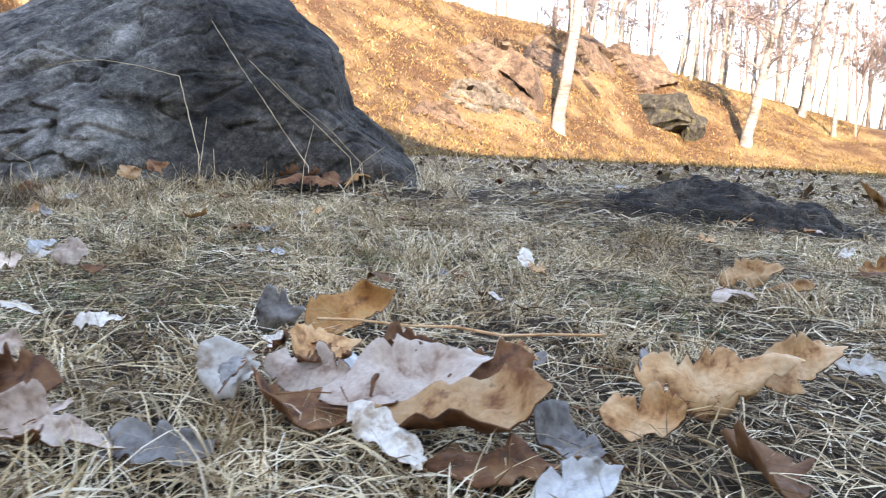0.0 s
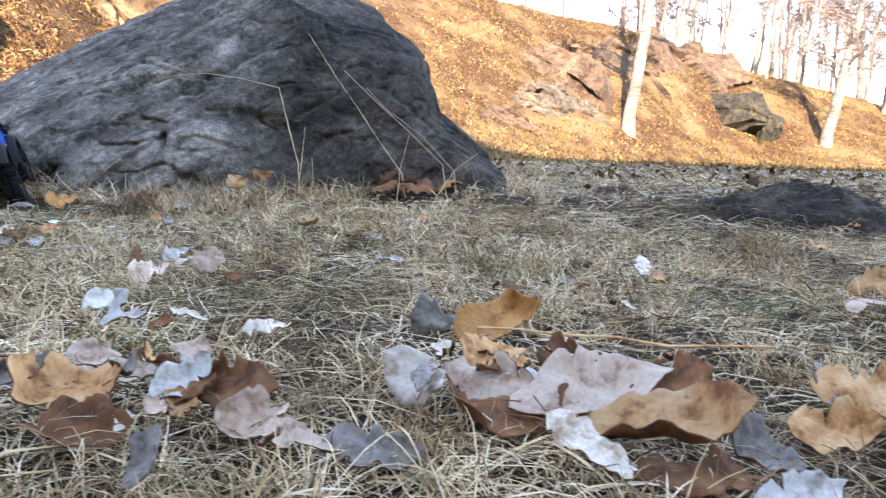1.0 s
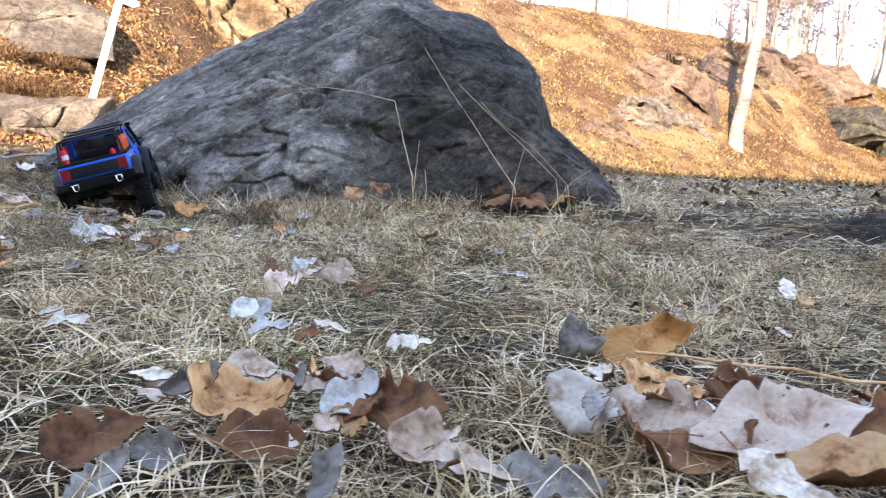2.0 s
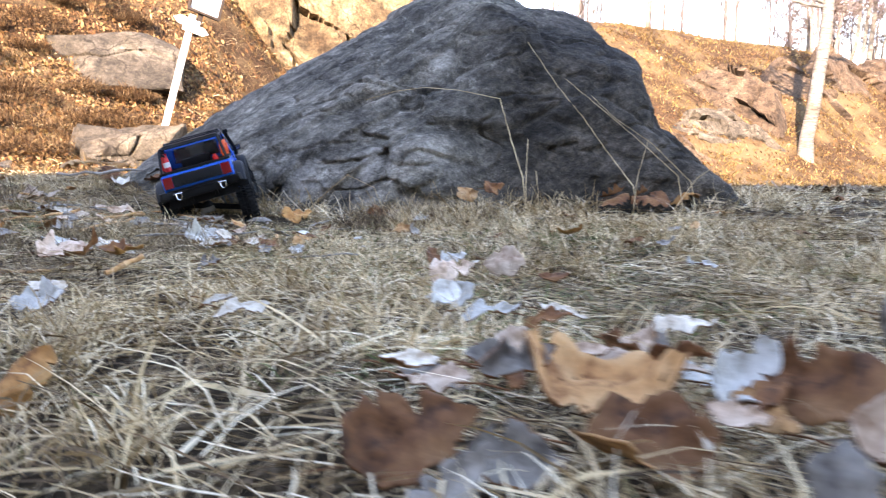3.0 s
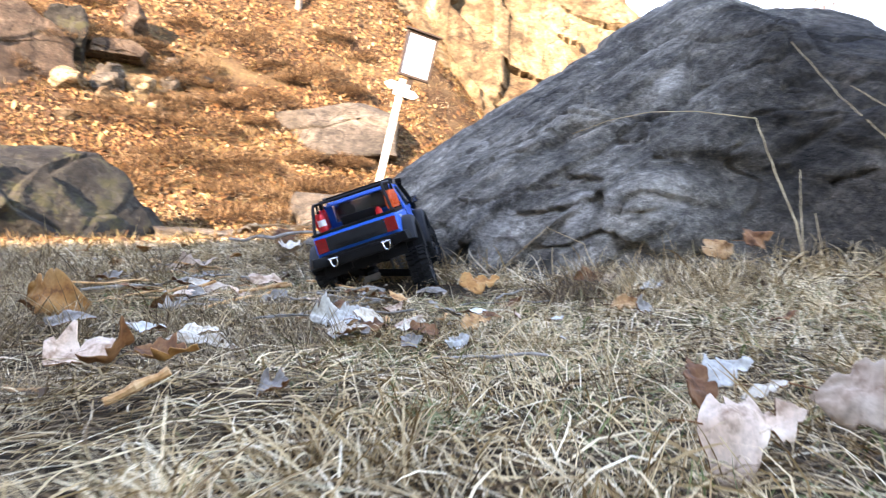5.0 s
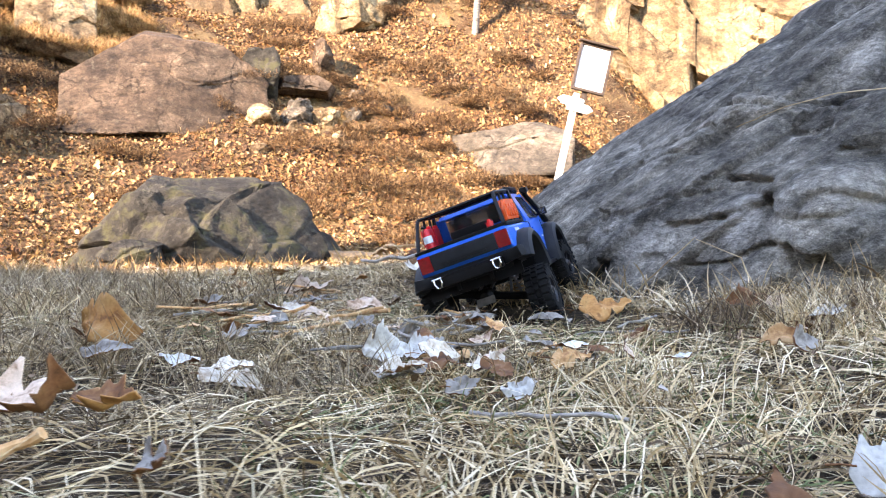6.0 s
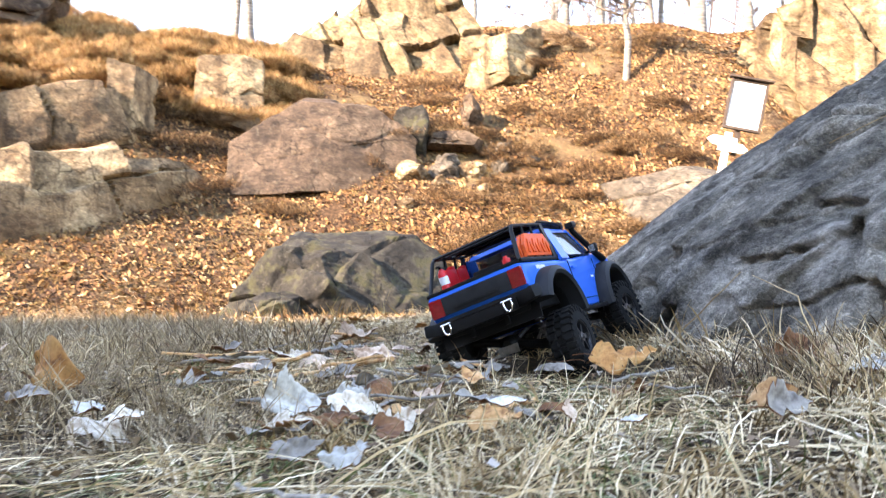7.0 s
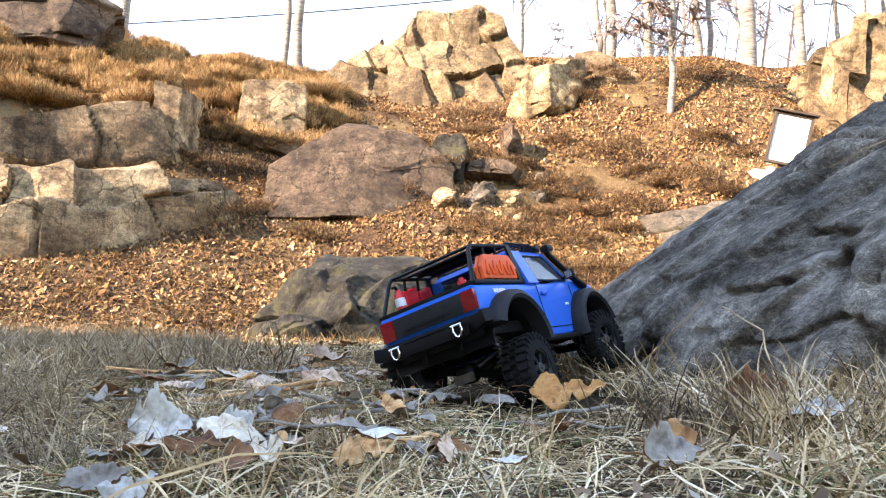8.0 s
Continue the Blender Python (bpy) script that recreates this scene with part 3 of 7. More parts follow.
def rock(name, x, y, z, size, turn, seed, material, label, level=6, cuts=14, rough=1.0, group="", tilt=0.0, joints=None, cut_by=None, dip=12, boxy=0.0):
    """A broken stone: a body cut by planes, split by joints (their spacing along, across and up in metres) into blocks that stand proud or back."""
    rng = np.random.default_rng(seed)
    way, faces = sphere_points(level)
    if boxy:
        planes = []
        for axis in range(3):
            for sign in (1, -1):
                n = rng.normal(0, 0.12, 3)
                n[axis] = sign
                planes.append((*n, rng.uniform(0.8, 0.95)))
        planes += [(*v, rng.uniform(0.9, 1.2) * np.linalg.norm(v)) for v in rng.normal(size=(cuts, 3))]
        planes = [(a, b, c, d / (math.sqrt(a * a + b * b + c * c) if d > 1.25 else 1)) for a, b, c, d in planes]
    else:
        n = rng.normal(size=(cuts, 3))
        n /= np.linalg.norm(n, axis=1)[:, None]
        planes = [(*v, rng.uniform(0.6, 0.95)) for v in n] + [(0, 0, 1, 0.8), (1, 0.1, 0.1, 0.9), (-1, 0.1, 0.1, 0.9), (0.1, -1, 0.2, 0.9), (0, 1, 0, 0.9), (0, 0, -1, 0.9)]
    size = np.array(size)
    p = way * hull_radius(way, cut_by or planes, 0.006)[:, None] * size * 0.55
    big = float(size.max())
    step = np.array(joints or (big * 0.36, big * 0.36, big * 0.26))
    d = rough * broken(p, size * 0.62, step, rng, dip, seed, 0.09, 0.13, 0.2)
    d += rough * big * (0.016 * fbm(p + seed, 3.0 / big, 4, seed) + 0.012 * fbm(p + seed, 14 / big, 4, seed + 3, 0.6))
    p = p + way * d[:, None]
    ob = fast_mesh(name, p, faces.ravel(), np.full(len(faces), 3), material)
    ob.data.polygons.foreach_set("use_smooth", np.ones(len(faces), bool))
    ob.data.set_sharp_from_angle(angle=radians(34))
    at = ob.data.attributes.new("tone", "FLOAT", "POINT")
    at.data.foreach_set("value", np.full(len(p), rng.uniform(0.4, 0.8), np.float32))
    ob.matrix_basis = pose(x, y, z, tilt, 0, turn)
    return tagged(ob, label, "rock", group)


def slope_rock(name, x, y, size, turn, seed, material, label, sink=0.3, **more):
    """A rock that sits in the slope at x, y with part of its height below ground."""
    return rock(name, x, y, float(ground_z(x, y)[0]) + size[2] * (0.5 - sink), size, turn, seed, material, label, group="quarry rocks", **more)


def blocks(s, up, rng, bed, joint, proud, facet, crack, slant, dip, seed):
    """The relief of a jointed rock face at s metres along and up metres high: how far each block stands proud, with open joints, and each block's tone and number."""
    flat = np.stack([s, up, 0 * s + seed], 1)
    s = s + 0.3 * joint * fbm(flat, 0.9 / joint, 3, seed + 1)
    up = up + dip * s + 0.3 * bed * fbm(flat, 0.7 / joint, 3, seed + 2)
    edges = np.cumsum(np.concatenate([[up.min() - bed], bed * rng.uniform(0.45, 1.6, 3 + int(2.2 * (up.max() - up.min() + 2 * bed) / bed))]))
    bed_no = np.clip(np.searchsorted(edges, up) - 1, 0, len(edges) - 2)
    out, tone, block = np.zeros(len(s)), np.zeros(len(s)), np.zeros(len(s), int)
    for k in range(len(edges) - 1):
        me = bed_no == k
        own, cuts = slant + rng.normal(0, 0.18), np.cumsum(np.concatenate([[s.min() - 2 * joint], joint * rng.uniform(0.4, 1.7, 8 + int(2.6 * (s.max() - s.min() + 4 * joint) / joint))]))
        rise, tilt_s, tilt_u, shade, gape = rng.uniform(-1, 1, len(cuts)), rng.normal(0, facet, len(cuts)), rng.normal(0, facet, len(cuts)), rng.uniform(0, 1, len(cuts)), rng.uniform(0, 1, (len(cuts), 2)) ** 2
        if not me.any():
            continue
        q = s[me] + own * (up[me] - edges[k])
        j = np.clip(np.searchsorted(cuts, q) - 1, 0, len(cuts) - 2)
        mid_s, mid_u = (cuts[j] + cuts[j + 1]) / 2, (edges[k] + edges[k + 1]) / 2
        to_joint, to_bed = np.minimum(q - cuts[j], cuts[j + 1] - q), np.minimum(up[me] - edges[k], edges[k + 1] - up[me])
        d = proud * rise[j] + tilt_s[j] * (q - mid_s) + tilt_u[j] * (up[me] - mid_u)
        out[me] = d - crack * (gape[j, 0] * np.exp(-(to_joint / 0.026) ** 2) + gape[j, 1] * np.exp(-(to_bed / 0.026) ** 2))
        tone[me] = shade[j]
        block[me] = k * 1000 + j
    return out, tone, block


def rock_face(name, foot, material, label, seed, bed, joint, proud=0.1, lean=0.15, back=1.2, step=0.04, slant=0.0, facet=0.14, crack=0.16, sink=0.35, dip=0.0, under=0.0):
    """A jointed outcrop in the slope: foot gives x, y and the height above ground along its front, which rises with some lean and then runs back into the slope."""
    rng = np.random.default_rng(seed)
    foot = np.array(foot, float)
    run = np.concatenate([[0], np.cumsum(np.hypot(*np.diff(foot[:, :2], axis=0).T))])
    s = np.linspace(0, run[-1], int(run[-1] / step) + 1)
    x, y, h = (np.interp(s, run, foot[:, k]) for k in range(3))
    line = np.stack([s, 0 * s, 0 * s + seed], 1)
    h = h * (1 + 0.14 * fbm(line, 0.8 / joint, 3, seed + 8))
    dx, dy = np.gradient(x), np.gradient(y)
    ox, oy = dy / np.hypot(dx, dy), -dx / np.hypot(dx, dy)
    turned = np.sign(np.mean(ox * (-0.5 - x) + oy * (1.5 - y)))
    ox, oy = ox * turned, oy * turned
    z0 = ground_z(x, y)
    n_up, n_back = int((h.max() + sink) / step) + 2, int(back / (1.4 * step)) + 1
    up = -sink + (h + sink)[:, None] * np.linspace(0, 1, n_up)[None]
    b = np.linspace(0, 1, n_back + 1)[None, 1:]
    front = (np.arange(n_up + n_back) < n_up)[None]
    high = np.concatenate([up, h[:, None] * (1 - b ** 3) - 0.6 * b ** 2], 1)
    deep = np.concatenate([lean * np.maximum(up, 0) + under * np.exp(-(np.maximum(up, 0) / 0.12) ** 2), lean * h[:, None] + back * b], 1)
    along, climb = np.broadcast_to(s[:, None], high.shape), np.where(front, high, h[:, None] + deep - lean * h[:, None])
    edge = smooth(0.75, 1.0, np.clip(high / np.maximum(h[:, None], 0.05), 0, 1)) * 0.5 + 0.5 * ~front
    way = np.stack([ox[:, None] * (1 - edge), oy[:, None] * (1 - edge), 0.12 + 0.88 * edge], -1)
    d, tone, block = blocks(along.ravel(), climb.ravel(), rng, bed, joint, proud, facet, crack, slant, dip, seed)
    d = d * np.repeat(smooth(0, 0.7, np.minimum(s, run[-1] - s)), high.shape[1])
    p = np.stack([x[:, None] - ox[:, None] * deep, y[:, None] - oy[:, None] * deep, z0[:, None] + high], -1).reshape(-1, 3)
    d = d + 0.05 * fbm(p, 1.3, 3, seed + 3) + 0.02 * fbm(p, 6, 4, seed + 5, 0.6)
    p = p + way.reshape(-1, 3) * d[:, None]
    m = high.shape[1]
    i, j = np.meshgrid(np.arange(len(s) - 1), np.arange(m - 1), indexing="ij")
    f = np.stack([i * m + j, (i + 1) * m + j, (i + 1) * m + j + 1, i * m + j + 1], -1).reshape(-1, 4)
    t = thing(name, Matrix(), label, "rock", "quarry rocks")
    # each block that shows is a part: patches of one block, with slivers given to a neighbour
    own_grid = block.reshape(len(s), m)[:-1, :-1]
    patch = np.full(own_grid.shape, -1)
    sizes = []
    for start in np.ndindex(*own_grid.shape):
        if patch[start] >= 0:
            continue
        todo, found, beside = [start], [start], -1
        patch[start] = len(sizes)
        while todo:
            u, v = todo.pop()
            for q in ((u + 1, v), (u - 1, v), (u, v + 1), (u, v - 1)):
                if 0 <= q[0] < own_grid.shape[0] and 0 <= q[1] < own_grid.shape[1]:
                    if patch[q] < 0 and own_grid[q] == own_grid[start]:
                        patch[q] = len(sizes)
                        todo.append(q)
                        found.append(q)
                    elif patch[q] >= 0 and patch[q] != len(sizes):
                        beside = patch[q]
        if len(found) < 90 and beside >= 0:
            for q in found:
                patch[q] = beside
        else:
            sizes.append(len(found))
    owner = patch.ravel()
    for k in np.unique(owner):
        own = f[owner == k]
        used, renamed = np.unique(own, return_inverse=True)
        ob = fast_mesh("rock_block", p[used], renamed.ravel(), np.full(len(own), 4), material)
        ob.data.polygons.foreach_set("use_smooth", np.ones(len(own), bool))
        ob.data.set_sharp_from_angle(angle=radians(30))
        ob.data.attributes.new("tone", "FLOAT", "POINT").data.foreach_set("value", tone[used].astype(np.float32))
        ob.parent = t
    return t


OCHRE = "sunlit ochre quarry rock on a leaf-strewn slope"
# crest: the craggy outcrop with steep fractures, its pale foot and the blocks beside it
rock_face("quarry_outcrop", [(-15.3, 5.2, 0.3), (-14.9, 5.7, 1.0), (-14.4, 6.2, 1.7), (-13.95, 6.65, 2.5), (-13.5, 7.1, 2.5), (-13.1, 7.7, 2.3), (-12.85, 8.25, 1.8), (-12.7, 8.7, 0.6), (-12.6, 9.0, 0.1)], M_PALE,
          "craggy sunlit outcrop with steep brown fractures", 12, 1.0, 0.55, 0.1, 0.4, 1.3, 0.04, 0.4, 0.24, 0.13)
slope_rock("quarry_rock", -12.1, 8.6, (1.0, 0.8, 1.0), 32, 13, M_PALE, "pale yellow split block on the leafy slope", 0.28, joints=(0.8, 0.8, 0.4), boxy=1, cuts=5, rough=0.6, level=6)
rock_face("quarry_outcrop", [(-12.75, 8.9, 0.2), (-12.35, 9.2, 0.75), (-12.0, 9.6, 0.8), (-11.75, 10.1, 0.4), (-11.6, 10.4, 0.1)], M_CLIFF, OCHRE, 14, 0.5, 0.8, 0.1, 0.6, 0.8, 0.05)
slope_rock("quarry_outcrop", -15.3, 0.2, (2.5, 1.8, 1.9), 95, 26, M_SLAB, "rounded brown outcrop on the crest above heather", 0.28, level=7, rough=0.7)
# the two layered ledges under the heather
rock_face("quarry_ledge", [(-11.1, -2.6, 0.7), (-11.2, -1.2, 0.8), (-11.3, 0.2, 0.75), (-11.43, 0.8, 0.95), (-11.48, 1.5, 1.0), (-11.53, 2.1, 0.95), (-11.6, 2.35, 0.1)], M_CLIFF,
          "layered brown rock ledge under heather", 17, 0.75, 1.3, 0.1, 0.12, 1.3, 0.035, 0.15, 0.12, 0.22, dip=0.05, under=0.3)
rock_face("quarry_ledge", [(-10.1, -2.8, 0.8), (-10.05, -1.2, 0.9), (-10.05, 0.5, 0.98), (-10.1, 1.05, 0.98), (-10.2, 1.63, 0.92), (-10.4, 2.26, 0.75), (-10.75, 2.95, 0.5), (-11.0, 3.3, 0.1)], M_CLIFF,
          "low brown rock ledge at the foot of the slope", 27, 0.95, 0.9, 0.15, 0.2, 1.3, 0.035, 0.12, 0.2, 0.2, dip=0.04)
slope_rock("quarry_rock", -11.95, 2.4, (0.62, 0.7, 1.5), 75, 18, M_CLIFF, "upright split block beside a dark cleft", 0.34, boxy=1, cuts=4, rough=0.5, joints=(0.7, 0.7, 0.5), level=6)
slope_rock("quarry_rock", -12.7, 3.85, (1.15, 0.9, 1.35), 70, 19, M_CLIFF, OCHRE, 0.3, rough=0.6, boxy=1, cuts=8)
slope_rock("quarry_slab", -11.2, 4.95, (2.6, 1.4, 1.65), 72, 20, M_SLAB, "broad brown stone slab leaning on the slope", 0.3, level=7, joints=(1.1, 1.0, 0.9), rough=0.45,
           cut_by=[(-0.25, -0.85, 0.5, 0.62), (0.35, -0.9, 0.35, 0.66), (0.1, -0.3, 1, 0.78), (-0.75, -0.2, 0.75, 0.75), (0.8, -0.1, 0.6, 0.85), (-1, 0, 0, 0.95), (1, 0, 0, 0.95), (0, 1, 0, 0.9), (0, 0, -1, 0.9)])
slope_rock("quarry_rock", -10.85, 6.2, (0.8, 0.6, 0.8), 30, 21, M_STONE, "grey broken rock in fallen leaves", 0.22, rough=0.6)
slope_rock("quarry_slab", -10.75, 6.85, (0.85, 0.6, 0.28), 66, 22, M_SLAB, "small brown slab lying on loose rocks", 0.1, boxy=1, cuts=4, rough=0.5)
slope_rock("quarry_rock", -11.1, 7.4, (0.45, 0.4, 0.7), 10, 23, M_SLAB, OCHRE, 0.2)
for i, (px, py, s) in enumerate([(-10.25, 5.95, 0.5), (-10.15, 6.4, 0.4), (-10.05, 6.8, 0.42), (-10.4, 6.6, 0.45), (-9.9, 6.2, 0.3), (-10.1, 7.3, 0.36), (-9.7, 5.6, 0.22), (-9.95, 7.8, 0.25), (-9.5, 6.7, 0.25), (-10.5, 7.6, 0.32)]):
    slope_rock("quarry_rock", px, py, (s, s * 0.8, s * 0.75), 40 * i, 60 + i, M_GREYSLAB if i % 2 else M_CLIFF, "small tumbled rock in a heap on the slope", 0.25, level=5)
slope_rock("quarry_slab", -8.45, 8.85, (1.75, 1.1, 0.95), 44, 24, M_GREYSLAB, "smooth grey-tan stone slab in the leafy slope", 0.52, level=6, rough=0.3, joints=(1.2, 1.0, 0.8),
           cut_by=[(0.1, -0.75, 0.66, 0.6), (-0.5, -0.7, 0.5, 0.72), (-0.2, -0.2, 1, 0.7), (0.5, -0.3, 0.8, 0.8), (1, 0, 0, 0.95), (-1, 0, 0.2, 0.95), (0, 1, 0, 0.9), (0, 0, -1, 0.9)])
# the cliff to the north-west and the low crags of the far slope
rock_face("quarry_cliff", [(-10.5, 12.9, 0.1), (-10.1, 12.5, 0.7), (-9.6, 12.3, 1.3), (-8.9, 12.2, 2.3), (-7.8, 12.7, 3.5), (-6.6, 13.5, 4.3), (-5.7, 14.4, 4.0), (-5.0, 15.3, 2.4), (-4.6, 16.2, 0.6), (-4.4, 16.6, 0.1)], M_PALE,
          "sunlit ochre quarry cliff face", 45, 0.75, 0.9, 0.13, 0.32, 1.6, 0.045, 0.25, 0.2, 0.26)
WEATHERED = "weathered rock face half covered by leaves"
rock_face("quarry_cliff", [(2.4, 29.6, 0.1), (2.9, 30.4, 1.2), (3.9, 31.6, 2.0), (5.0, 32.6, 1.7), (6.0, 33.6, 2.0), (7.0, 34.6, 1.2), (7.6, 35.3, 0.1)], M_SLAB, WEATHERED, 41, 1.0, 1.1, 0.2, 0.7, 1.6, 0.1, 0.3, 0.2, 0.35)
rock_face("quarry_cliff", [(-1.9, 25.8, 0.1), (-1.2, 25.6, 1.3), (-0.5, 25.2, 1.5), (0.3, 24.9, 1.3), (0.9, 24.6, 0.1)], M_SLAB, WEATHERED, 42, 0.6, 1.0, 0.12, 0.8, 1.2, 0.08, 0.3, 0.2, 0.3)
rock_face("quarry_cliff", [(-2.4, 20.4, 0.1), (-1.9, 20.8, 0.6), (-1.2, 21.4, 0.5), (-0.7, 21.9, 0.1)], M_SLAB, WEATHERED, 43, 0.6, 0.9, 0.12, 0.8, 1.0, 0.08, 0.3, 0.2, 0.3)
rock_face("quarry_cliff", [(-1.9, 22.7, 0.1), (-1.0, 23.1, 0.9), (-0.2, 23.5, 1.1), (0.6, 23.8, 0.7), (1.1, 24.0, 0.1)], M_GREYSLAB, WEATHERED, 46, 0.6, 1.0, 0.12, 0.8, 1.2, 0.08, 0.3, 0.2, 0.3)
rock_face("quarry_cliff", [(0.6, 27.4, 0.1), (1.4, 28.0, 1.2), (2.2, 28.6, 1.6), (3.0, 29.2, 1.1), (3.5, 29.7, 0.1)], M_SLAB, WEATHERED, 47, 0.7, 1.1, 0.14, 0.8, 1.4, 0.08, 0.3, 0.2, 0.3)
slope_rock("quarry_rock", 6.1, 31.2, (2.6, 1.6, 1.7), -15, 32, M_STONE, "dark jumbled rocks at the foot of the slope", 0.25)
slope_rock("quarry_rock", 7.4, 31.6, (1.2, 1.0, 1.2), 20, 33, M_STONE, "dark jumbled rocks at the foot of the slope", 0.2)
slope_rock("field_rock", -6.75, 3.62, (1.95, 1.4, 1.3), 67, 34, M_STONE, "mossy dark grey rock with a flat slanting top", 0.34, level=7, rough=0.95, joints=(0.6, 0.5, 0.45),
           cut_by=[(0.1, -0.3, 1, 0.7), (0.62, -0.66, 0.42, 0.5), (-0.62, -0.72, 0.18, 0.5), (-0.85, -0.1, 0.5, 0.72), (-0.35, -0.5, 0.8, 0.68), (0.95, -0.1, 0.5, 0.92), (0.1, -1, -0.2, 0.62), (0, 1, 0.2, 0.85), (0, 0, -1, 0.9)])
slope_rock("field_rock", -6.45, 3.02, (0.5, 0.4, 0.4), 40, 35, M_STONE, "small grey rock leaning on a larger one", 0.3)
slope_rock("field_rock", -6.0, 6.5, (1.15, 0.7, 0.6), 40, 36, M_GREYSLAB, "low grey-tan stone half buried in leaves", 0.35)
slope_rock("field_rock", -6.1, 4.9, (0.7, 0.45, 0.3), 70, 37, M_GREYSLAB, "flat grey-tan stone in dry leaves", 0.4)


# ---- modelling helpers ----
def box(bm, at, size, turn=(0, 0, 0), bevel=0.0, taper=1.0):
    """A box with its middle at the place, optionally with rounded edges and a smaller top."""
    m = Matrix.LocRotScale(at, Euler([radians(a) for a in turn]), None)
    made = bmesh.ops.create_cube(bm, size=1)["verts"]
    for v in made:
        k = taper if v.co.z > 0 else 1.0
        v.co = m @ Vector((v.co.x * size[0] * k, v.co.y * size[1] * k, v.co.z * size[2]))
    if bevel:
        edges = list({e for v in made for e in v.link_edges})
        bmesh.ops.bevel(bm, geom=edges, offset=bevel, segments=2, profile=0.7, affect="EDGES", clamp_overlap=True)


def tube(bm, points, radius, sides=8, closed=False):
    """A round bar along the points; radius may be one number or one for each point."""
    pts = [Vector(p) for p in points]
    rad = radius if isinstance(radius, (list, tuple)) else [radius] * len(pts)
    loops = []
    up = Vector((0.123, 0.31, 0.94))
    for i, p in enumerate(pts):
        a = pts[i - 1] if i or closed else p
        b = pts[(i + 1) % len(pts)] if i + 1 < len(pts) or closed else p
        way = (b - a).normalized()
        u = way.cross(up)
        if u.length < 0.05:
            u = way.cross(Vector((1, 0, 0)))
        u.normalize()
        w = way.cross(u)
        up = -w if w.dot(up) < 0 else w
        loops.append([bm.verts.new(p + rad[i] * (math.cos(2 * math.pi * k / sides) * u + math.sin(2 * math.pi * k / sides) * w)) for k in range(sides)])
    pairs = list(zip(loops, loops[1:])) + ([(loops[-1], loops[0])] if closed else [])
    for a, b in pairs:
        for k in range(sides):
            bm.faces.new((a[k], a[(k + 1) % sides], b[(k + 1) % sides], b[k]))
    if not closed:
        bm.faces.new(loops[0][::-1])
        bm.faces.new(loops[-1])


def prism(bm, outline, y0, y1, bevel=0.0):
    """The outline (x, z) drawn out along y."""
    a = [bm.verts.new((x, y0, z)) for x, z in outline]
    b = [bm.verts.new((x, y1, z)) for x, z in outline]
    n = len(outline)
    fa, fb = bm.faces.new(a), bm.faces.new(b[::-1])
    for i in range(n):
        bm.faces.new((a[i], b[i], b[(i + 1) % n], a[(i + 1) % n]))
    bmesh.ops.recalc_face_normals(bm, faces=bm.faces[:])
    if bevel:
        bmesh.ops.bevel(bm, geom=list(fa.edges) + list(fb.edges), offset=bevel, segments=3, profile=0.6, affect="EDGES", clamp_overlap=True)


def sheet(bm, corners, thick):
    """A pane of even thickness through four or more corners in one plane."""
    c = [Vector(p) for p in corners]
    n = (c[1] - c[0]).cross(c[2] - c[0]).normalized() * thick
    a, b = [bm.verts.new(p) for p in c], [bm.verts.new(p + n) for p in c]
    bm.faces.new(a[::-1])
    bm.faces.new(b)
    for i in range(len(c)):
        bm.faces.new((a[i], a[(i + 1) % len(c)], b[(i + 1) % len(c)], b[i]))


def ring(bm, profile, sides=32):
    """Turns a closed profile of (y, radius) round the y axis."""
    loops = [[bm.verts.new((r * math.cos(2 * math.pi * k / sides), y, r * math.sin(2 * math.pi * k / sides))) for y, r in profile] for k in range(sides)]
    n = len(profile)
    for k in range(sides):
        a, b = loops[k], loops[(k + 1) % sides]
        for i in range(n):
            bm.faces.new((a[i], a[(i + 1) % n], b[(i + 1) % n], b[i]))
    bmesh.ops.recalc_face_normals(bm, faces=bm.faces[:])


# ---- the toy truck ----
M_BLUE = plain("blue_truck_paint", (0.002, 0.15, 0.7), 0.3, grain=0.06, scale=40, coat=0.1)
M_BLACK = plain("black_plastic", (0.005, 0.005, 0.0055), 0.5, grain=0.25, scale=90, bump=0.15)
M_GREY = plain("dark_grey_plastic", (0.018, 0.019, 0.021), 0.55, grain=0.2, scale=90, bump=0.1)
M_TYRE = plain("dusty_tyre_rubber", (0.012, 0.0117, 0.0114), 0.85, grain=0.45, scale=70, bump=0.4)
M_RIM = plain("black_wheel_rim", (0.014, 0.014, 0.015), 0.3, grain=0.2, scale=80)
M_CHROME = plain("chrome", (0.75, 0.75, 0.76), 0.18, metal=1.0, grain=0.1, scale=90)
M_STEEL = plain("worn_steel", (0.32, 0.31, 0.3), 0.4, metal=0.9, grain=0.3, scale=90)
M_RED = plain("red_plastic", (0.75, 0.02, 0.025), 0.35, grain=0.12, scale=60)
M_ORANGE = plain("orange_plastic", (0.85, 0.1, 0.01), 0.5, grain=0.12, scale=60)
M_LENSRED = plain("red_lamp_lens", (0.26, 0.006, 0.009), 0.12, grain=0.2, scale=200, coat=0.8)
M_LENS = plain("clear_lamp_lens", (0.72, 0.72, 0.7), 0.1, grain=0.2, scale=200, coat=0.8)
M_WHITE = plain("white_print", (0.8, 0.8, 0.8), 0.5)
for dull in (M_BLACK, M_GREY, M_TYRE, M_BLUE):
    dull.node_tree.nodes["Principled BSDF"].inputs["Specular IOR Level"].default_value = 0.22


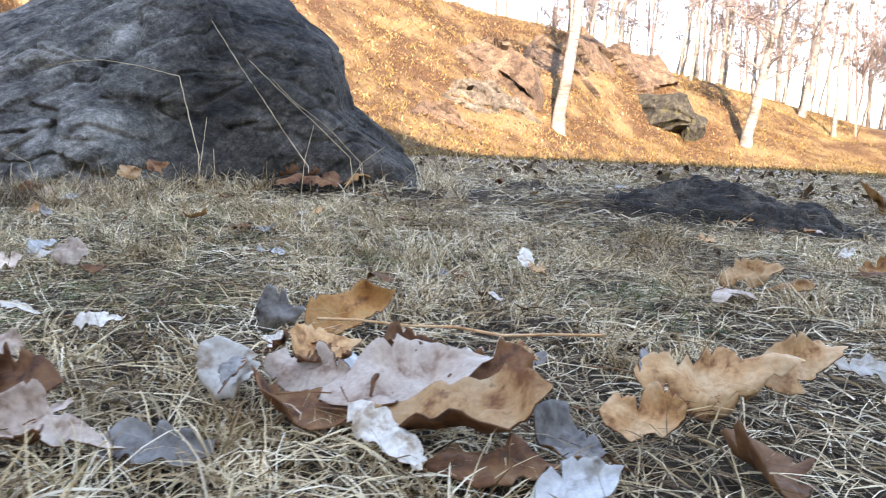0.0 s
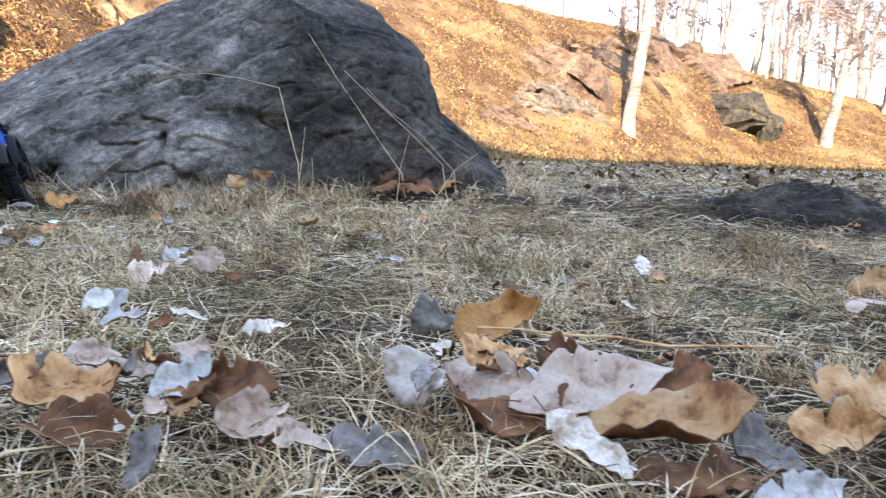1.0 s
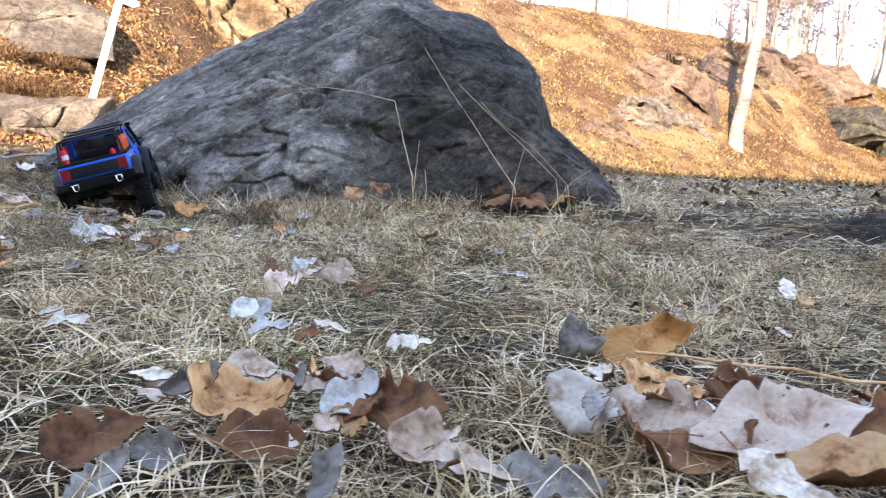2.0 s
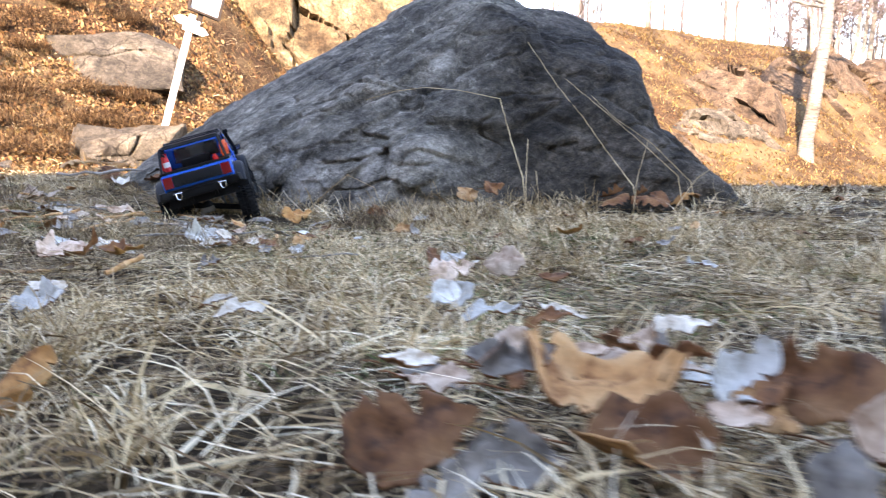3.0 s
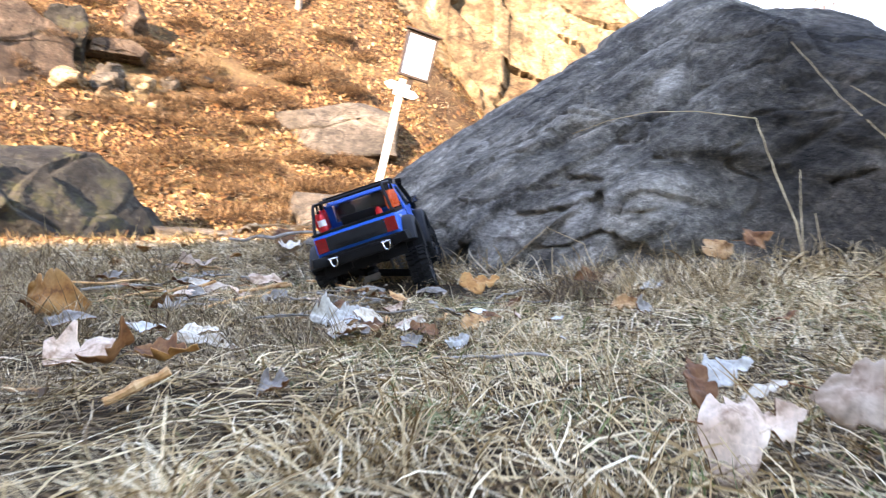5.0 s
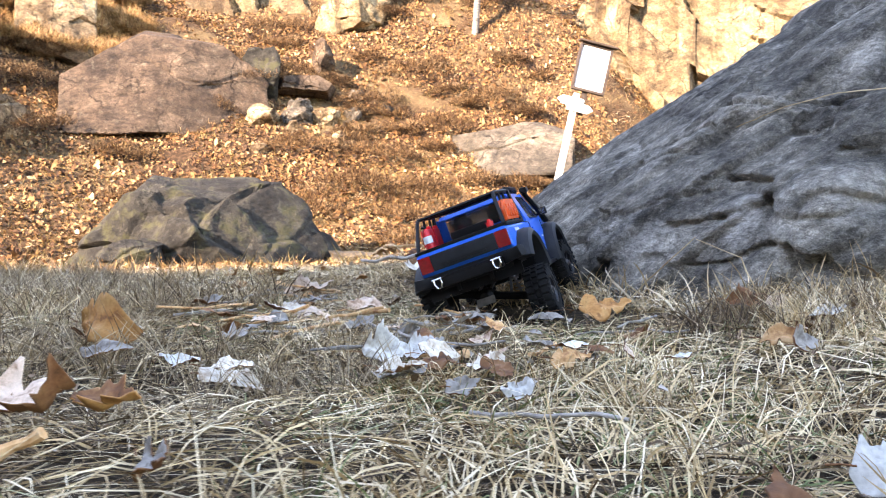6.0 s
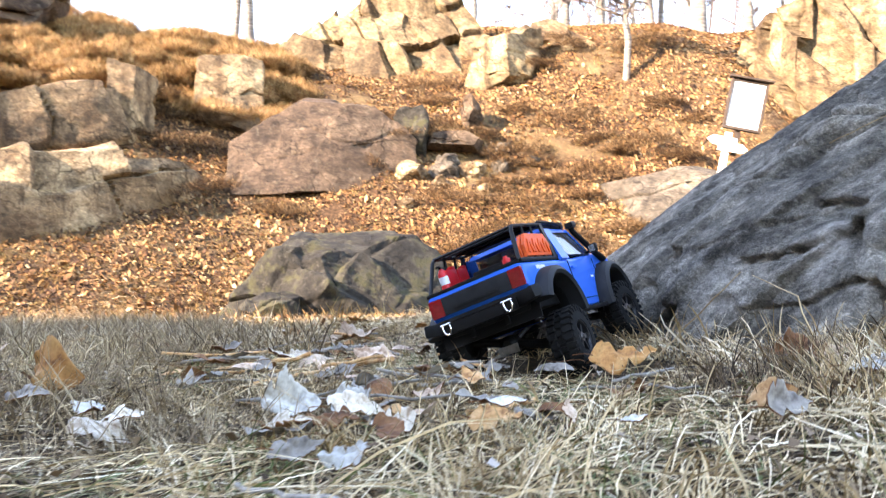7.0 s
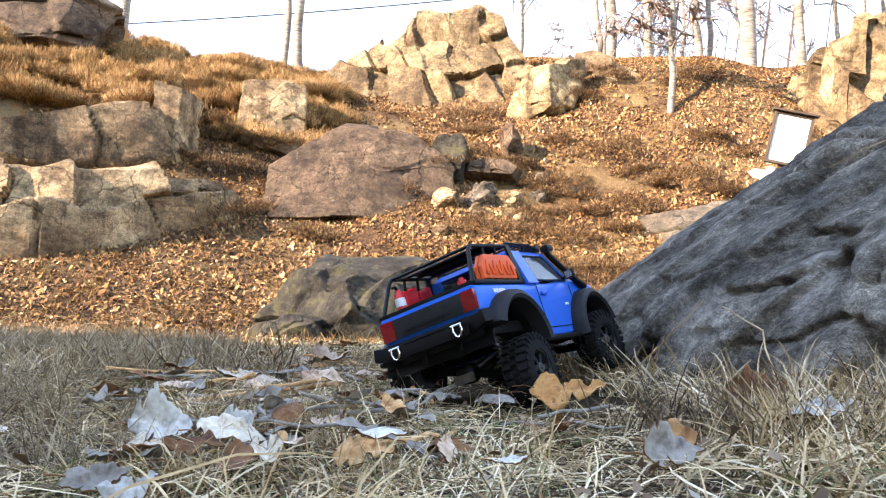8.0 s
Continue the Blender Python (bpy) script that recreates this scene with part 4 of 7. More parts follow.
def tinted_glass():
    m, nt, b = shader("tinted_toy_window")
    nz = noise_node(nt, 30, 4)
    r = ramp_node(nt, nz.outputs[0], [(0.3, (0.05, 0.055, 0.06)), (0.7, (0.1, 0.105, 0.11))])
    nt.links.new(r.outputs[0], b.inputs["Base Color"])
    b.inputs["Roughness"].default_value = 0.06
    b.inputs["Alpha"].default_value = 0.55
    b.inputs["Coat Weight"].default_value = 0.5
    return m


M_WINDOW = tinted_glass()
BODY_W = 0.092


def arch(cx, cz, r, a0, a1, n=12):
    return [(cx + r * math.cos(radians(a0 + (a1 - a0) * i / n)), cz + r * math.sin(radians(a0 + (a1 - a0) * i / n))) for i in range(n + 1)]


def shape_body(bm):
    """Draws the nose and tail in and leans the sides, as a pressed body does."""
    for v in bm.verts:
        k = 1 - 0.09 * max(0, (v.co.x - 0.17) / 0.1) ** 2 - 0.03 * max(0, (-v.co.x - 0.19) / 0.06) ** 2
        k *= 1 - 0.045 * max(0, (v.co.z - 0.15) / 0.04) ** 2 - 0.02 * max(0, (0.115 - v.co.z) / 0.04)
        v.co.y *= k


def build_wheel(truck, at, steer, mesh_from=None):
    wheel = new("wheel")
    wheel.parent = truck
    wheel.matrix_basis = pose(*at, 0, 0, steer)
    side = 1 if at[1] > 0 else -1
    if mesh_from:
        for o in mesh_from.children:
            c = new(o.name.split(".")[0], o.data)
            c.parent = wheel
            c.matrix_basis = pose(0, 0, 0, 0, 0, 0 if side > 0 else 180)
        return wheel
    bm = bmesh.new()
    w = 0.023
    ring(bm, [(-w, 0.030), (-w, 0.046), (-w + 0.003, 0.0525), (-w + 0.009, 0.0545), (w - 0.009, 0.0545), (w - 0.003, 0.0525), (w, 0.046), (w, 0.030)], 40)
    for k in range(26):
        a = 2 * math.pi * k / 26
        for y, off, ln in ((-0.014, 0, 0.015), (0.014, 0.5, 0.015), (0.0, 0.25, 0.011)):
            b = a + off * 2 * math.pi / 26
            box(bm, (0.0555 * math.cos(b), y, 0.0555 * math.sin(b)), (0.0065, ln, 0.0085), (0, -math.degrees(b), 14 if y > 0 else -14))
        for y in (-0.0225, 0.0225):
            b = a + 0.5 * 2 * math.pi / 26
            box(bm, (0.050 * math.cos(b), y, 0.050 * math.sin(b)), (0.009, 0.0035, 0.006), (0, -math.degrees(b), 0))
    tyre = part("tyre", bm, M_TYRE, wheel, "dusty black tyre with chunky lugs")
    bm = bmesh.new()
    ring(bm, [(0.014, 0.024), (0.021, 0.027), (0.0225, 0.0315), (0.018, 0.032), (-0.02, 0.032), (-0.02, 0.028), (0.0, 0.026)], 32)
    for k in range(6):
        a = 2 * math.pi * k / 6
        box(bm, (0.018 * math.cos(a), 0.014, 0.018 * math.sin(a)), (0.02, 0.006, 0.0085), (0, -math.degrees(a), 0), 0.0012)
        b = a + math.pi / 6
        box(bm, (0.029 * math.cos(b), 0.0215, 0.029 * math.sin(b)), (0.003, 0.003, 0.003))
    box(bm, (0, 0.006, 0), (0.03, 0.004, 0.03), bevel=0.001)
    part("rim", bm, M_RIM, wheel, "black six-spoke rim")
    bm = bmesh.new()
    tube(bm, [(0, 0.008, 0), (0, 0.0185, 0)], 0.0085, 12)
    tube(bm, [(0, 0.0185, 0), (0, 0.0225, 0)], 0.0045, 6)
    part("hub", bm, M_STEEL, wheel, "metal hub nut")
    for c in wheel.children:
        c.matrix_basis = pose(0, 0, 0, 0, 0, 0 if side > 0 else 180)
    return wheel


def flare(bm, cx, cz, r, side, a0, a1):
    """A wheel-arch flare: a band that stands out from the body side."""
    n = 14
    sect = [(r - 0.003, 0.086), (r - 0.003, 0.113), (r + 0.003, 0.1165), (r + 0.012, 0.112), (r + 0.016, 0.100), (r + 0.015, 0.086)]
    loops = []
    for i in range(n + 1):
        a = radians(a0 + (a1 - a0) * i / n)
        loops.append([bm.verts.new((cx + q * math.cos(a), side * y, cz + q * math.sin(a) * 0.98)) for q, y in sect])
    for a, b in zip(loops, loops[1:]):
        for k in range(len(sect)):
            bm.faces.new((a[k], a[(k + 1) % len(sect)], b[(k + 1) % len(sect)], b[k]))
    bm.faces.new(loops[0][::-1])
    bm.faces.new(loops[-1])
    bmesh.ops.recalc_face_normals(bm, faces=bm.faces[:])


def shackle(bm, x, y, z):
    tube(bm, [(x, y - 0.006, z + 0.008), (x, y - 0.007, z), (x, y - 0.0045, z - 0.008), (x, y, z - 0.0105), (x, y + 0.0045, z - 0.008), (x, y + 0.007, z), (x, y + 0.006, z + 0.008)], 0.0016, 6)
    tube(bm, [(x, y - 0.0095, z + 0.008), (x, y + 0.0095, z + 0.008)], 0.0018, 6)


def build_truck(m, hub_lift, front_steer):
    """Front axle at x = 0.162, rear axle at -0.162, y to the truck's left, z = 0 at the tyres' foot when level."""
    t = thing("toy_truck", m, "blue radio-controlled toy pickup with black rack climbing onto a boulder", "toy truck")
    # painted shell
    bm = bmesh.new()
    fa, ra = arch(0.162, 0.072, 0.076, 14, 172), arch(-0.162, 0.072, 0.076, 8, 152)
    outline = [(-0.24, 0.128), (-0.248, 0.138), (-0.246, 0.176), (-0.06, 0.176), (0.02, 0.177), (0.128, 0.186), (0.2, 0.184), (0.245, 0.176), (0.262, 0.166),
               (0.268, 0.15), (0.266, 0.125), (0.256, 0.1)]
    outline += fa + [(0.085, 0.076), (-0.085, 0.076)] + ra
    prism(bm, outline, -BODY_W, BODY_W, 0.008)
    shape_body(bm)
    part("body", bm, M_BLUE, t, "glossy blue pressed body shell")
    bm = bmesh.new()
    for x0, x1, z in ((0.15, 0.245, 0.1855), ):
        box(bm, (0.19, 0, 0.1855), (0.11, 0.075, 0.008), (0, 4.0, 0), 0.0035, 0.86)
    part("hood_bulge", bm, M_BLUE, t)
    # cab
    bm = bmesh.new()
    box(bm, (0.006, 0, 0.242), (0.142, 0.152, 0.010), (0, 0, 0), 0.004, 0.93)
    part("roof", bm, M_BLUE, t)
    for s in (1, -1):
        bm = bmesh.new()
        tube(bm, [(0.134, s * 0.082, 0.183), (0.072, s * 0.073, 0.240)], 0.0058, 6)
        part("windscreen_pillar", bm, M_BLUE, t)
        bm = bmesh.new()
        sheet(bm, [(-0.024, s * 0.0895, 0.174), (-0.064, s * 0.0895, 0.174), (-0.064, s * 0.0745, 0.241), (-0.03, s * 0.0745, 0.241)], 0.006 * s)
        part("rear_cab_pillar", bm, M_BLUE, t)
        bm = bmesh.new()
        sheet(bm, [(0.118, s * 0.0885, 0.18), (-0.028, s * 0.0885, 0.18), (-0.03, s * 0.0755, 0.236), (0.068, s * 0.0755, 0.236)], 0.0015 * s)
        part("side_window", bm, M_WINDOW, t, "dark tinted side window")
        bm = bmesh.new()
        tube(bm, [(0.112, s * 0.0905, 0.182), (-0.024, s * 0.0905, 0.182), (-0.026, s * 0.078, 0.234), (0.066, s * 0.078, 0.234)], 0.0016, 5, True)
        part("window_trim", bm, M_BLACK, t)
        bm = bmesh.new()
        box(bm, (0.098, s * 0.107, 0.189), (0.012, 0.016, 0.018), (0, 0, s * 10), 0.004)
        tube(bm, [(0.1, s * 0.09, 0.184), (0.1, s * 0.1, 0.186)], 0.003, 6)
        mirror = part("door_mirror", bm, M_BLACK, t, "black plastic door mirror")
        bm = bmesh.new()
        box(bm, (0.0915, s * 0.107, 0.189), (0.0015, 0.012, 0.013), (0, 0, s * 10))
        part("mirror_glass", bm, M_CHROME, mirror)
        bm = bmesh.new()
        box(bm, (-0.012, s * (BODY_W + 0.0015), 0.156), (0.02, 0.004, 0.006), bevel=0.0015)
        part("door_handle", bm, M_BLUE, t)
        bm = bmesh.new()
        for x in (-0.032, 0.115):
            tube(bm, [(x, s * (BODY_W + 0.0001), 0.172), (x - 0.002, s * (BODY_W + 0.0002), 0.12), (x * 0.9, s * (BODY_W - 0.0008), 0.086)], 0.0008, 4)
        tube(bm, [(0.1, s * (BODY_W - 0.0006), 0.092), (-0.08, s * (BODY_W - 0.0006), 0.092)], 0.001, 4)
        part("door_seam", bm, M_BLACK, t)
        bm = bmesh.new()
        box(bm, (0.0, s * 0.096, 0.071), (0.165, 0.014, 0.009), bevel=0.003)
        part("side_step", bm, M_BLACK, t, "black rock slider")
        for cx in (0.162, -0.162):
            bm = bmesh.new()
            flare(bm, cx, 0.072, 0.075, s, 14 if cx > 0 else -2, 182 if cx > 0 else 156)
            part("wheel_arch_flare", bm, M_GREY, t, "matt dark grey arch flare")
        # maker's marks as plain bars
        bm = bmesh.new()
        for i in range(5):
            box(bm, (-0.19 - 0.0085 * i * s if s < 0 else -0.19 - 0.0085 * i, s * (BODY_W - 0.0012), 0.163), (0.0066, 0.0012, 0.0075 if i % 2 else 0.0065))
        part("side_badge", bm, M_WHITE, t, "white maker's mark")
        bm = bmesh.new()
        box(bm, (0.078, s * (BODY_W + 0.0004), 0.134), (0.016, 0.0012, 0.0045))
        part("door_badge", bm, M_WHITE, t)
    bm = bmesh.new()
    sheet(bm, [(0.13, -0.077, 0.186), (0.13, 0.077, 0.186), (0.072, 0.069, 0.237), (0.072, -0.069, 0.237)], 0.0015)
    part("windscreen", bm, M_WINDOW, t, "tinted windscreen")
    bm = bmesh.new()
    sheet(bm, [(-0.062, 0.06, 0.192), (-0.062, -0.06, 0.192), (-0.062, -0.055, 0.232), (-0.062, 0.055, 0.232)], 0.0015)
    part("rear_window", bm, M_WINDOW, t)
    bm = bmesh.new()
    box(bm, (-0.062, 0, 0.184), (0.005, 0.17, 0.018))
    for s in (1, -1):
        box(bm, (-0.0625, s * 0.069, 0.212), (0.004, 0.016, 0.05))
    part("cab_rear_wall", bm, M_BLUE, t)
    bm = bmesh.new()
    box(bm, (0.115, 0, 0.19), (0.03, 0.155, 0.012), bevel=0.004)
    part("dashboard", bm, M_BLACK, t)
    for s in (1, -1):
        bm = bmesh.new()
        box(bm, (-0.02, s * 0.038, 0.2), (0.014, 0.042, 0.052), (0, -10, 0), 0.006)
        box(bm, (-0.026, s * 0.038, 0.23), (0.012, 0.026, 0.014), (0, -10, 0), 0.004)
        part("seat", bm, M_BLACK, t)
        bm = bmesh.new()
        tube(bm, [(0.128, s * 0.02, 0.1865), (0.122, s * 0.055, 0.192)], 0.0012, 5)
        part("wiper", bm, M_BLACK, t)
    # nose
    bm = bmesh.new()
    box(bm, (0.266, 0, 0.151), (0.006, 0.106, 0.024), (0, -8, 0), 0.003)
    part("grille_panel", bm, M_BLACK, t)
    for i in range(5):
        bm = bmesh.new()
        box(bm, (0.2695 - 0.0007 * i, 0, 0.1425 + 0.0045 * i), (0.003, 0.1, 0.0018))
        part("grille_slat", bm, M_GREY, t)
    for s in (1, -1):
        bm = bmesh.new()
        box(bm, (0.262, s * 0.068, 0.154), (0.012, 0.026, 0.013), (0, -8, s * 14), 0.0025)
        part("headlamp", bm, M_LENS, t, "clear headlamp lens")
        bm = bmesh.new()
        box(bm, (0.26, s * 0.069, 0.128), (0.012, 0.02, 0.011), (0, 0, s * 14), 0.003)
        part("fog_lamp", bm, M_BLACK, t)
    bm = bmesh.new()
    box(bm, (0.283, 0, 0.113), (0.026, 0.1, 0.018), bevel=0.004)
    for s in (1, -1):
        box(bm, (0.268, s * 0.072, 0.112), (0.026, 0.05, 0.016), (0, 0, -s * 24), 0.003)
    tube(bm, [(0.27, -0.06, 0.118), (0.297, -0.048, 0.127), (0.3, -0.036, 0.136), (0.3, 0.036, 0.136), (0.297, 0.048, 0.127), (0.27, 0.06, 0.118)], 0.0042, 8)
    part("front_bumper", bm, M_BLACK, t, "black tube front bumper")
    bm = bmesh.new()
    tube(bm, [(0.283, -0.022, 0.131), (0.283, 0.022, 0.131)], 0.008, 14)
    box(bm, (0.283, 0.03, 0.131), (0.018, 0.016, 0.019), bevel=0.003)
    box(bm, (0.283, -0.03, 0.131), (0.018, 0.016, 0.019), bevel=0.003)
    winch = part("winch", bm, M_GREY, t)
    bm = bmesh.new()
    box(bm, (0.284, 0, 0.142), (0.014, 0.028, 0.005), bevel=0.0012)
    part("winch_cover", bm, M_RED, winch)
    bm = bmesh.new()
    tube(bm, [(0.302, -0.012, 0.117), (0.302, 0.012, 0.117)], 0.0028, 8)
    tube(bm, [(0.303, 0, 0.116), (0.303, 0, 0.108), (0.303, 0.005, 0.103), (0.303, 0.003, 0.098), (0.303, -0.002, 0.098)], 0.0022, 7)
    part("winch_hook", bm, M_CHROME, winch, "chrome tow hook")
    for s in (1, -1):
        bm = bmesh.new()
        shackle(bm, 0.292, s * 0.056, 0.1)
        part("tow_shackle", bm, M_CHROME, t, "chrome tow shackle")
    # snorkel on the right side
    bm = bmesh.new()
    tube(bm, [(0.185, -0.094, 0.168), (0.14, -0.096, 0.184), (0.082, -0.086, 0.236), (0.079, -0.086, 0.244)], [0.007, 0.006, 0.0055, 0.0065], 8)
    box(bm, (0.084, -0.086, 0.249), (0.026, 0.016, 0.013), bevel=0.004)
    part("snorkel", bm, M_BLACK, t, "black intake snorkel")
    # roof rack with lamp bar
    bm = bmesh.new()
    for s in (1, -1):
        tube(bm, [(0.082, s * 0.07, 0.252), (0.03, s * 0.074, 0.258), (-0.062, s * 0.074, 0.258), (-0.07, s * 0.07, 0.252)], 0.0035, 6)
        for x in (0.06, 0.01, -0.045):
            tube(bm, [(x, s * 0.072, 0.246), (x, s * 0.073, 0.258)], 0.0025, 5)
    for i in range(6):
        x = 0.045 - 0.021 * i
        tube(bm, [(x, -0.073, 0.258), (x, 0.073, 0.258)], 0.0022, 5)
    rack = part("roof_rack", bm, M_BLACK, t, "black tube roof rack")
    bm = bmesh.new()
    box(bm, (0.081, 0, 0.256), (0.016, 0.142, 0.015), bevel=0.003)
    part("lamp_bar", bm, M_BLACK, rack)
    for i in range(20):
        bm = bmesh.new()
        box(bm, (0.0895, -0.0608 + 0.0064 * i, 0.256), (0.002, 0.0052, 0.0075))
        part("lamp_bar_cell", bm, M_LENS, rack)
    # bed: floor, cage and cargo
    bm = bmesh.new()
    box(bm, (-0.154, 0, 0.1785), (0.17, 0.165, 0.005))
    for s in (1, -1):
        box(bm, (-0.154, s * 0.0845, 0.1795), (0.176, 0.011, 0.007), bevel=0.002)
    box(bm, (-0.242, 0, 0.1795), (0.009, 0.172, 0.007), bevel=0.002)
    part("bed_liner", bm, M_BLACK, t, "black bed liner and rails")
    for s in (1, -1):
        bm = bmesh.new()
        sheet(bm, [(-0.066, s * 0.086, 0.18), (-0.084, s * 0.086, 0.18), (-0.079, s * 0.0775, 0.252), (-0.066, s * 0.0775, 0.252)], 0.004 * s)
        tube(bm, [(-0.07, s * 0.0775, 0.251), (-0.13, s * 0.0765, 0.25), (-0.196, s * 0.0755, 0.2475), (-0.206, s * 0.0765, 0.24), (-0.236, s * 0.0835, 0.182)], 0.0036, 8)
        for x in (-0.118, -0.16):
            tube(bm, [(x, s * 0.0845, 0.182), (x, s * 0.0775, 0.232), (x + 0.004, s * 0.0765, 0.2495)], 0.0026, 6)
        part("bed_cage_side", bm, M_BLACK, t, "black tube bed cage")
    for x, z in ((-0.075, 0.251), (-0.118, 0.2505), (-0.16, 0.249), (-0.198, 0.247)):
        bm = bmesh.new()
        tube(bm, [(x, -0.0765, z), (x, 0.0765, z)], 0.003, 6)
        part("bed_cage_bar", bm, M_BLACK, t)
    bm = bmesh.new()
    sheet(bm, [(-0.075, -0.07, 0.2535), (-0.075, 0.07, 0.2535), (-0.15, 0.07, 0.2525), (-0.15, -0.07, 0.2525)], 0.002)
    part("cage_roof_panel", bm, M_BLACK, t)
    for x in (-0.105, -0.152):
        bm = bmesh.new()
        box(bm, (x, 0.079, 0.206), (0.041, 0.015, 0.042), bevel=0.005)
        box(bm, (x + 0.016, 0.079, 0.2295), (0.012, 0.011, 0.008), bevel=0.002)
        box(bm, (x - 0.002, 0.0865, 0.206), (0.03, 0.0025, 0.03), bevel=0.001)
        can = part("fuel_can", bm, M_RED, t, "red plastic fuel can")
        bm = bmesh.new()
        tube(bm, [(x - 0.002, 0.087, 0.206), (x - 0.002, 0.0905, 0.206)], 0.006, 12)
        part("can_knob", bm, M_BLACK, can)
    bm = bmesh.new()
    tube(bm, [(-0.2, 0.068, 0.183), (-0.2, 0.068, 0.216), (-0.2, 0.068, 0.222), (-0.2, 0.068, 0.226)], [0.0085, 0.0085, 0.006, 0.003], 12)
    bottle = part("fire_extinguisher", bm, M_RED, t, "red fire extinguisher")
    bm = bmesh.new()
    tube(bm, [(-0.2, 0.068, 0.195), (-0.2, 0.068, 0.21)], 0.0088, 12)
    part("extinguisher_label", bm, M_WHITE, bottle)
    bm = bmesh.new()
    tube(bm, [(-0.2, 0.068, 0.226), (-0.206, 0.068, 0.231), (-0.214, 0.068, 0.229)], 0.0025, 6)
    part("extinguisher_valve", bm, M_BLACK, bottle)
    for i in range(2):
        bm = bmesh.new()
        y = -0.084 + 0.008 * i
        outline = [(-0.078, 0.186), (-0.078, 0.208), (-0.094, 0.229), (-0.182, 0.229), (-0.2, 0.208), (-0.2, 0.186)]
        prism(bm, outline, y - 0.0032, y + 0.0032, 0.0015)
        board = part("recovery_board", bm, M_ORANGE, t, "orange plastic recovery board")
        for k in range(8):
            bm = bmesh.new()
            box(bm, (-0.096 - 0.0125 * k, y - 0.004 if i == 0 else y + 0.004, 0.205), (0.007, 0.003, 0.026), (0, 18 if k % 2 else -18, 0), 0.001)
            part("board_rib", bm, M_ORANGE, board)
    bm = bmesh.new()
    box(bm, (-0.12, 0.0, 0.192), (0.06, 0.075, 0.022), bevel=0.004)
    part("tool_box", bm, M_BLACK, t)
    bm = bmesh.new()
    tube(bm, [(-0.215, -0.055, 0.182), (-0.215, -0.055, 0.194)], 0.007, 10)
    tube(bm, [(-0.215, -0.055, 0.194), (-0.215, -0.055, 0.199)], 0.0035, 8)
    part("jack", bm, M_RED, t)
    # tail
    bm = bmesh.new()
    box(bm, (-0.2485, 0, 0.153), (0.004, 0.124, 0.033), bevel=0.0015)
    box(bm, (-0.251, 0, 0.166), (0.002, 0.02, 0.0025))
    tail = part("tailgate_panel", bm, M_GREY, t, "dark grey tailgate panel")
    bm = bmesh.new()
    for i in range(14):
        box(bm, (-0.2512, -0.039 + 0.006 * i, 0.1425), (0.0015, 0.004, 0.002))
    box(bm, (-0.251, 0, 0.1465), (0.0012, 0.09, 0.0009))
    part("tailgate_vent", bm, M_BLACK, tail)
    for s in (1, -1):
        bm = bmesh.new()
        box(bm, (-0.2455, s * 0.0745, 0.153), (0.012, 0.024, 0.034), (0, 0, s * 4), 0.003)
        part("tail_lamp", bm, M_LENSRED, t, "red tail lamp")
    bm = bmesh.new()
    box(bm, (-0.262, 0, 0.111), (0.018, 0.13, 0.02), bevel=0.004)
    for s in (1, -1):
        box(bm, (-0.25, s * 0.081, 0.117), (0.018, 0.05, 0.022), (s * 8, 0, s * 26), 0.004)
    box(bm, (-0.262, 0, 0.1225), (0.02, 0.11, 0.003), bevel=0.001)
    part("rear_bumper", bm, M_BLACK, t, "black stepped rear bumper")
    for s in (1, -1):
        bm = bmesh.new()
        shackle(bm, -0.2745, s * 0.056, 0.112)
        part("tow_shackle", bm, M_CHROME, t, "chrome tow shackle")
    for cx in (0.162, -0.162):
        bm = bmesh.new()
        prism(bm, arch(cx, 0.072, 0.0752, 4, 176) + arch(cx, 0.072, 0.0715, 176, 4), -0.089, 0.089)
        part("wheel_well", bm, M_BLACK, t)
    bm = bmesh.new()
    box(bm, (-0.238, 0, 0.124), (0.03, 0.17, 0.012), bevel=0.002)
    part("rear_valance", bm, M_BLACK, t)
    bm = bmesh.new()
    box(bm, (0.245, 0, 0.1), (0.03, 0.15, 0.012), bevel=0.002)
    part("front_valance", bm, M_BLACK, t)
    # chassis
    bm = bmesh.new()
    for s in (1, -1):
        box(bm, (0, s * 0.032, 0.092), (0.48, 0.008, 0.016), bevel=0.002)
    box(bm, (0.02, 0, 0.082), (0.13, 0.056, 0.03), bevel=0.006)
    box(bm, (-0.01, 0, 0.066), (0.1, 0.05, 0.006), bevel=0.002)
    box(bm, (0.0, 0, 0.105), (0.47, 0.15, 0.02), bevel=0.004)
    part("chassis", bm, M_BLACK, t)
    for o in t.children_recursive:
        for v in o.data.vertices:
            v.co.y *= 1.12
    wheels = [((0.162, 0.108), hub_lift[0], front_steer), ((0.162, -0.108), hub_lift[1], front_steer), ((-0.162, 0.108), hub_lift[2], 0), ((-0.162, -0.108), hub_lift[3], 0)]
    first = None
    for (x, y), lift, steer in wheels:
        w = build_wheel(t, (x, y, 0.0595 + lift), steer, first)
        first = first or w
    for x, l, r in ((0.162, hub_lift[0], hub_lift[1]), (-0.162, hub_lift[2], hub_lift[3])):
        bm = bmesh.new()
        tube(bm, [(x, 0.085, 0.0595 + l), (x, -0.085, 0.0595 + r)], 0.0085, 10)
        mid = 0.0595 + (l + r) / 2
        tube(bm, [(x - 0.02, 0.008, mid), (x - 0.012, 0.008, mid), (x + 0.012, 0.008, mid), (x + 0.02, 0.008, mid)], [0.01, 0.018, 0.018, 0.01], 12)
        axle = part("axle", bm, M_BLACK, t)
        bm = bmesh.new()
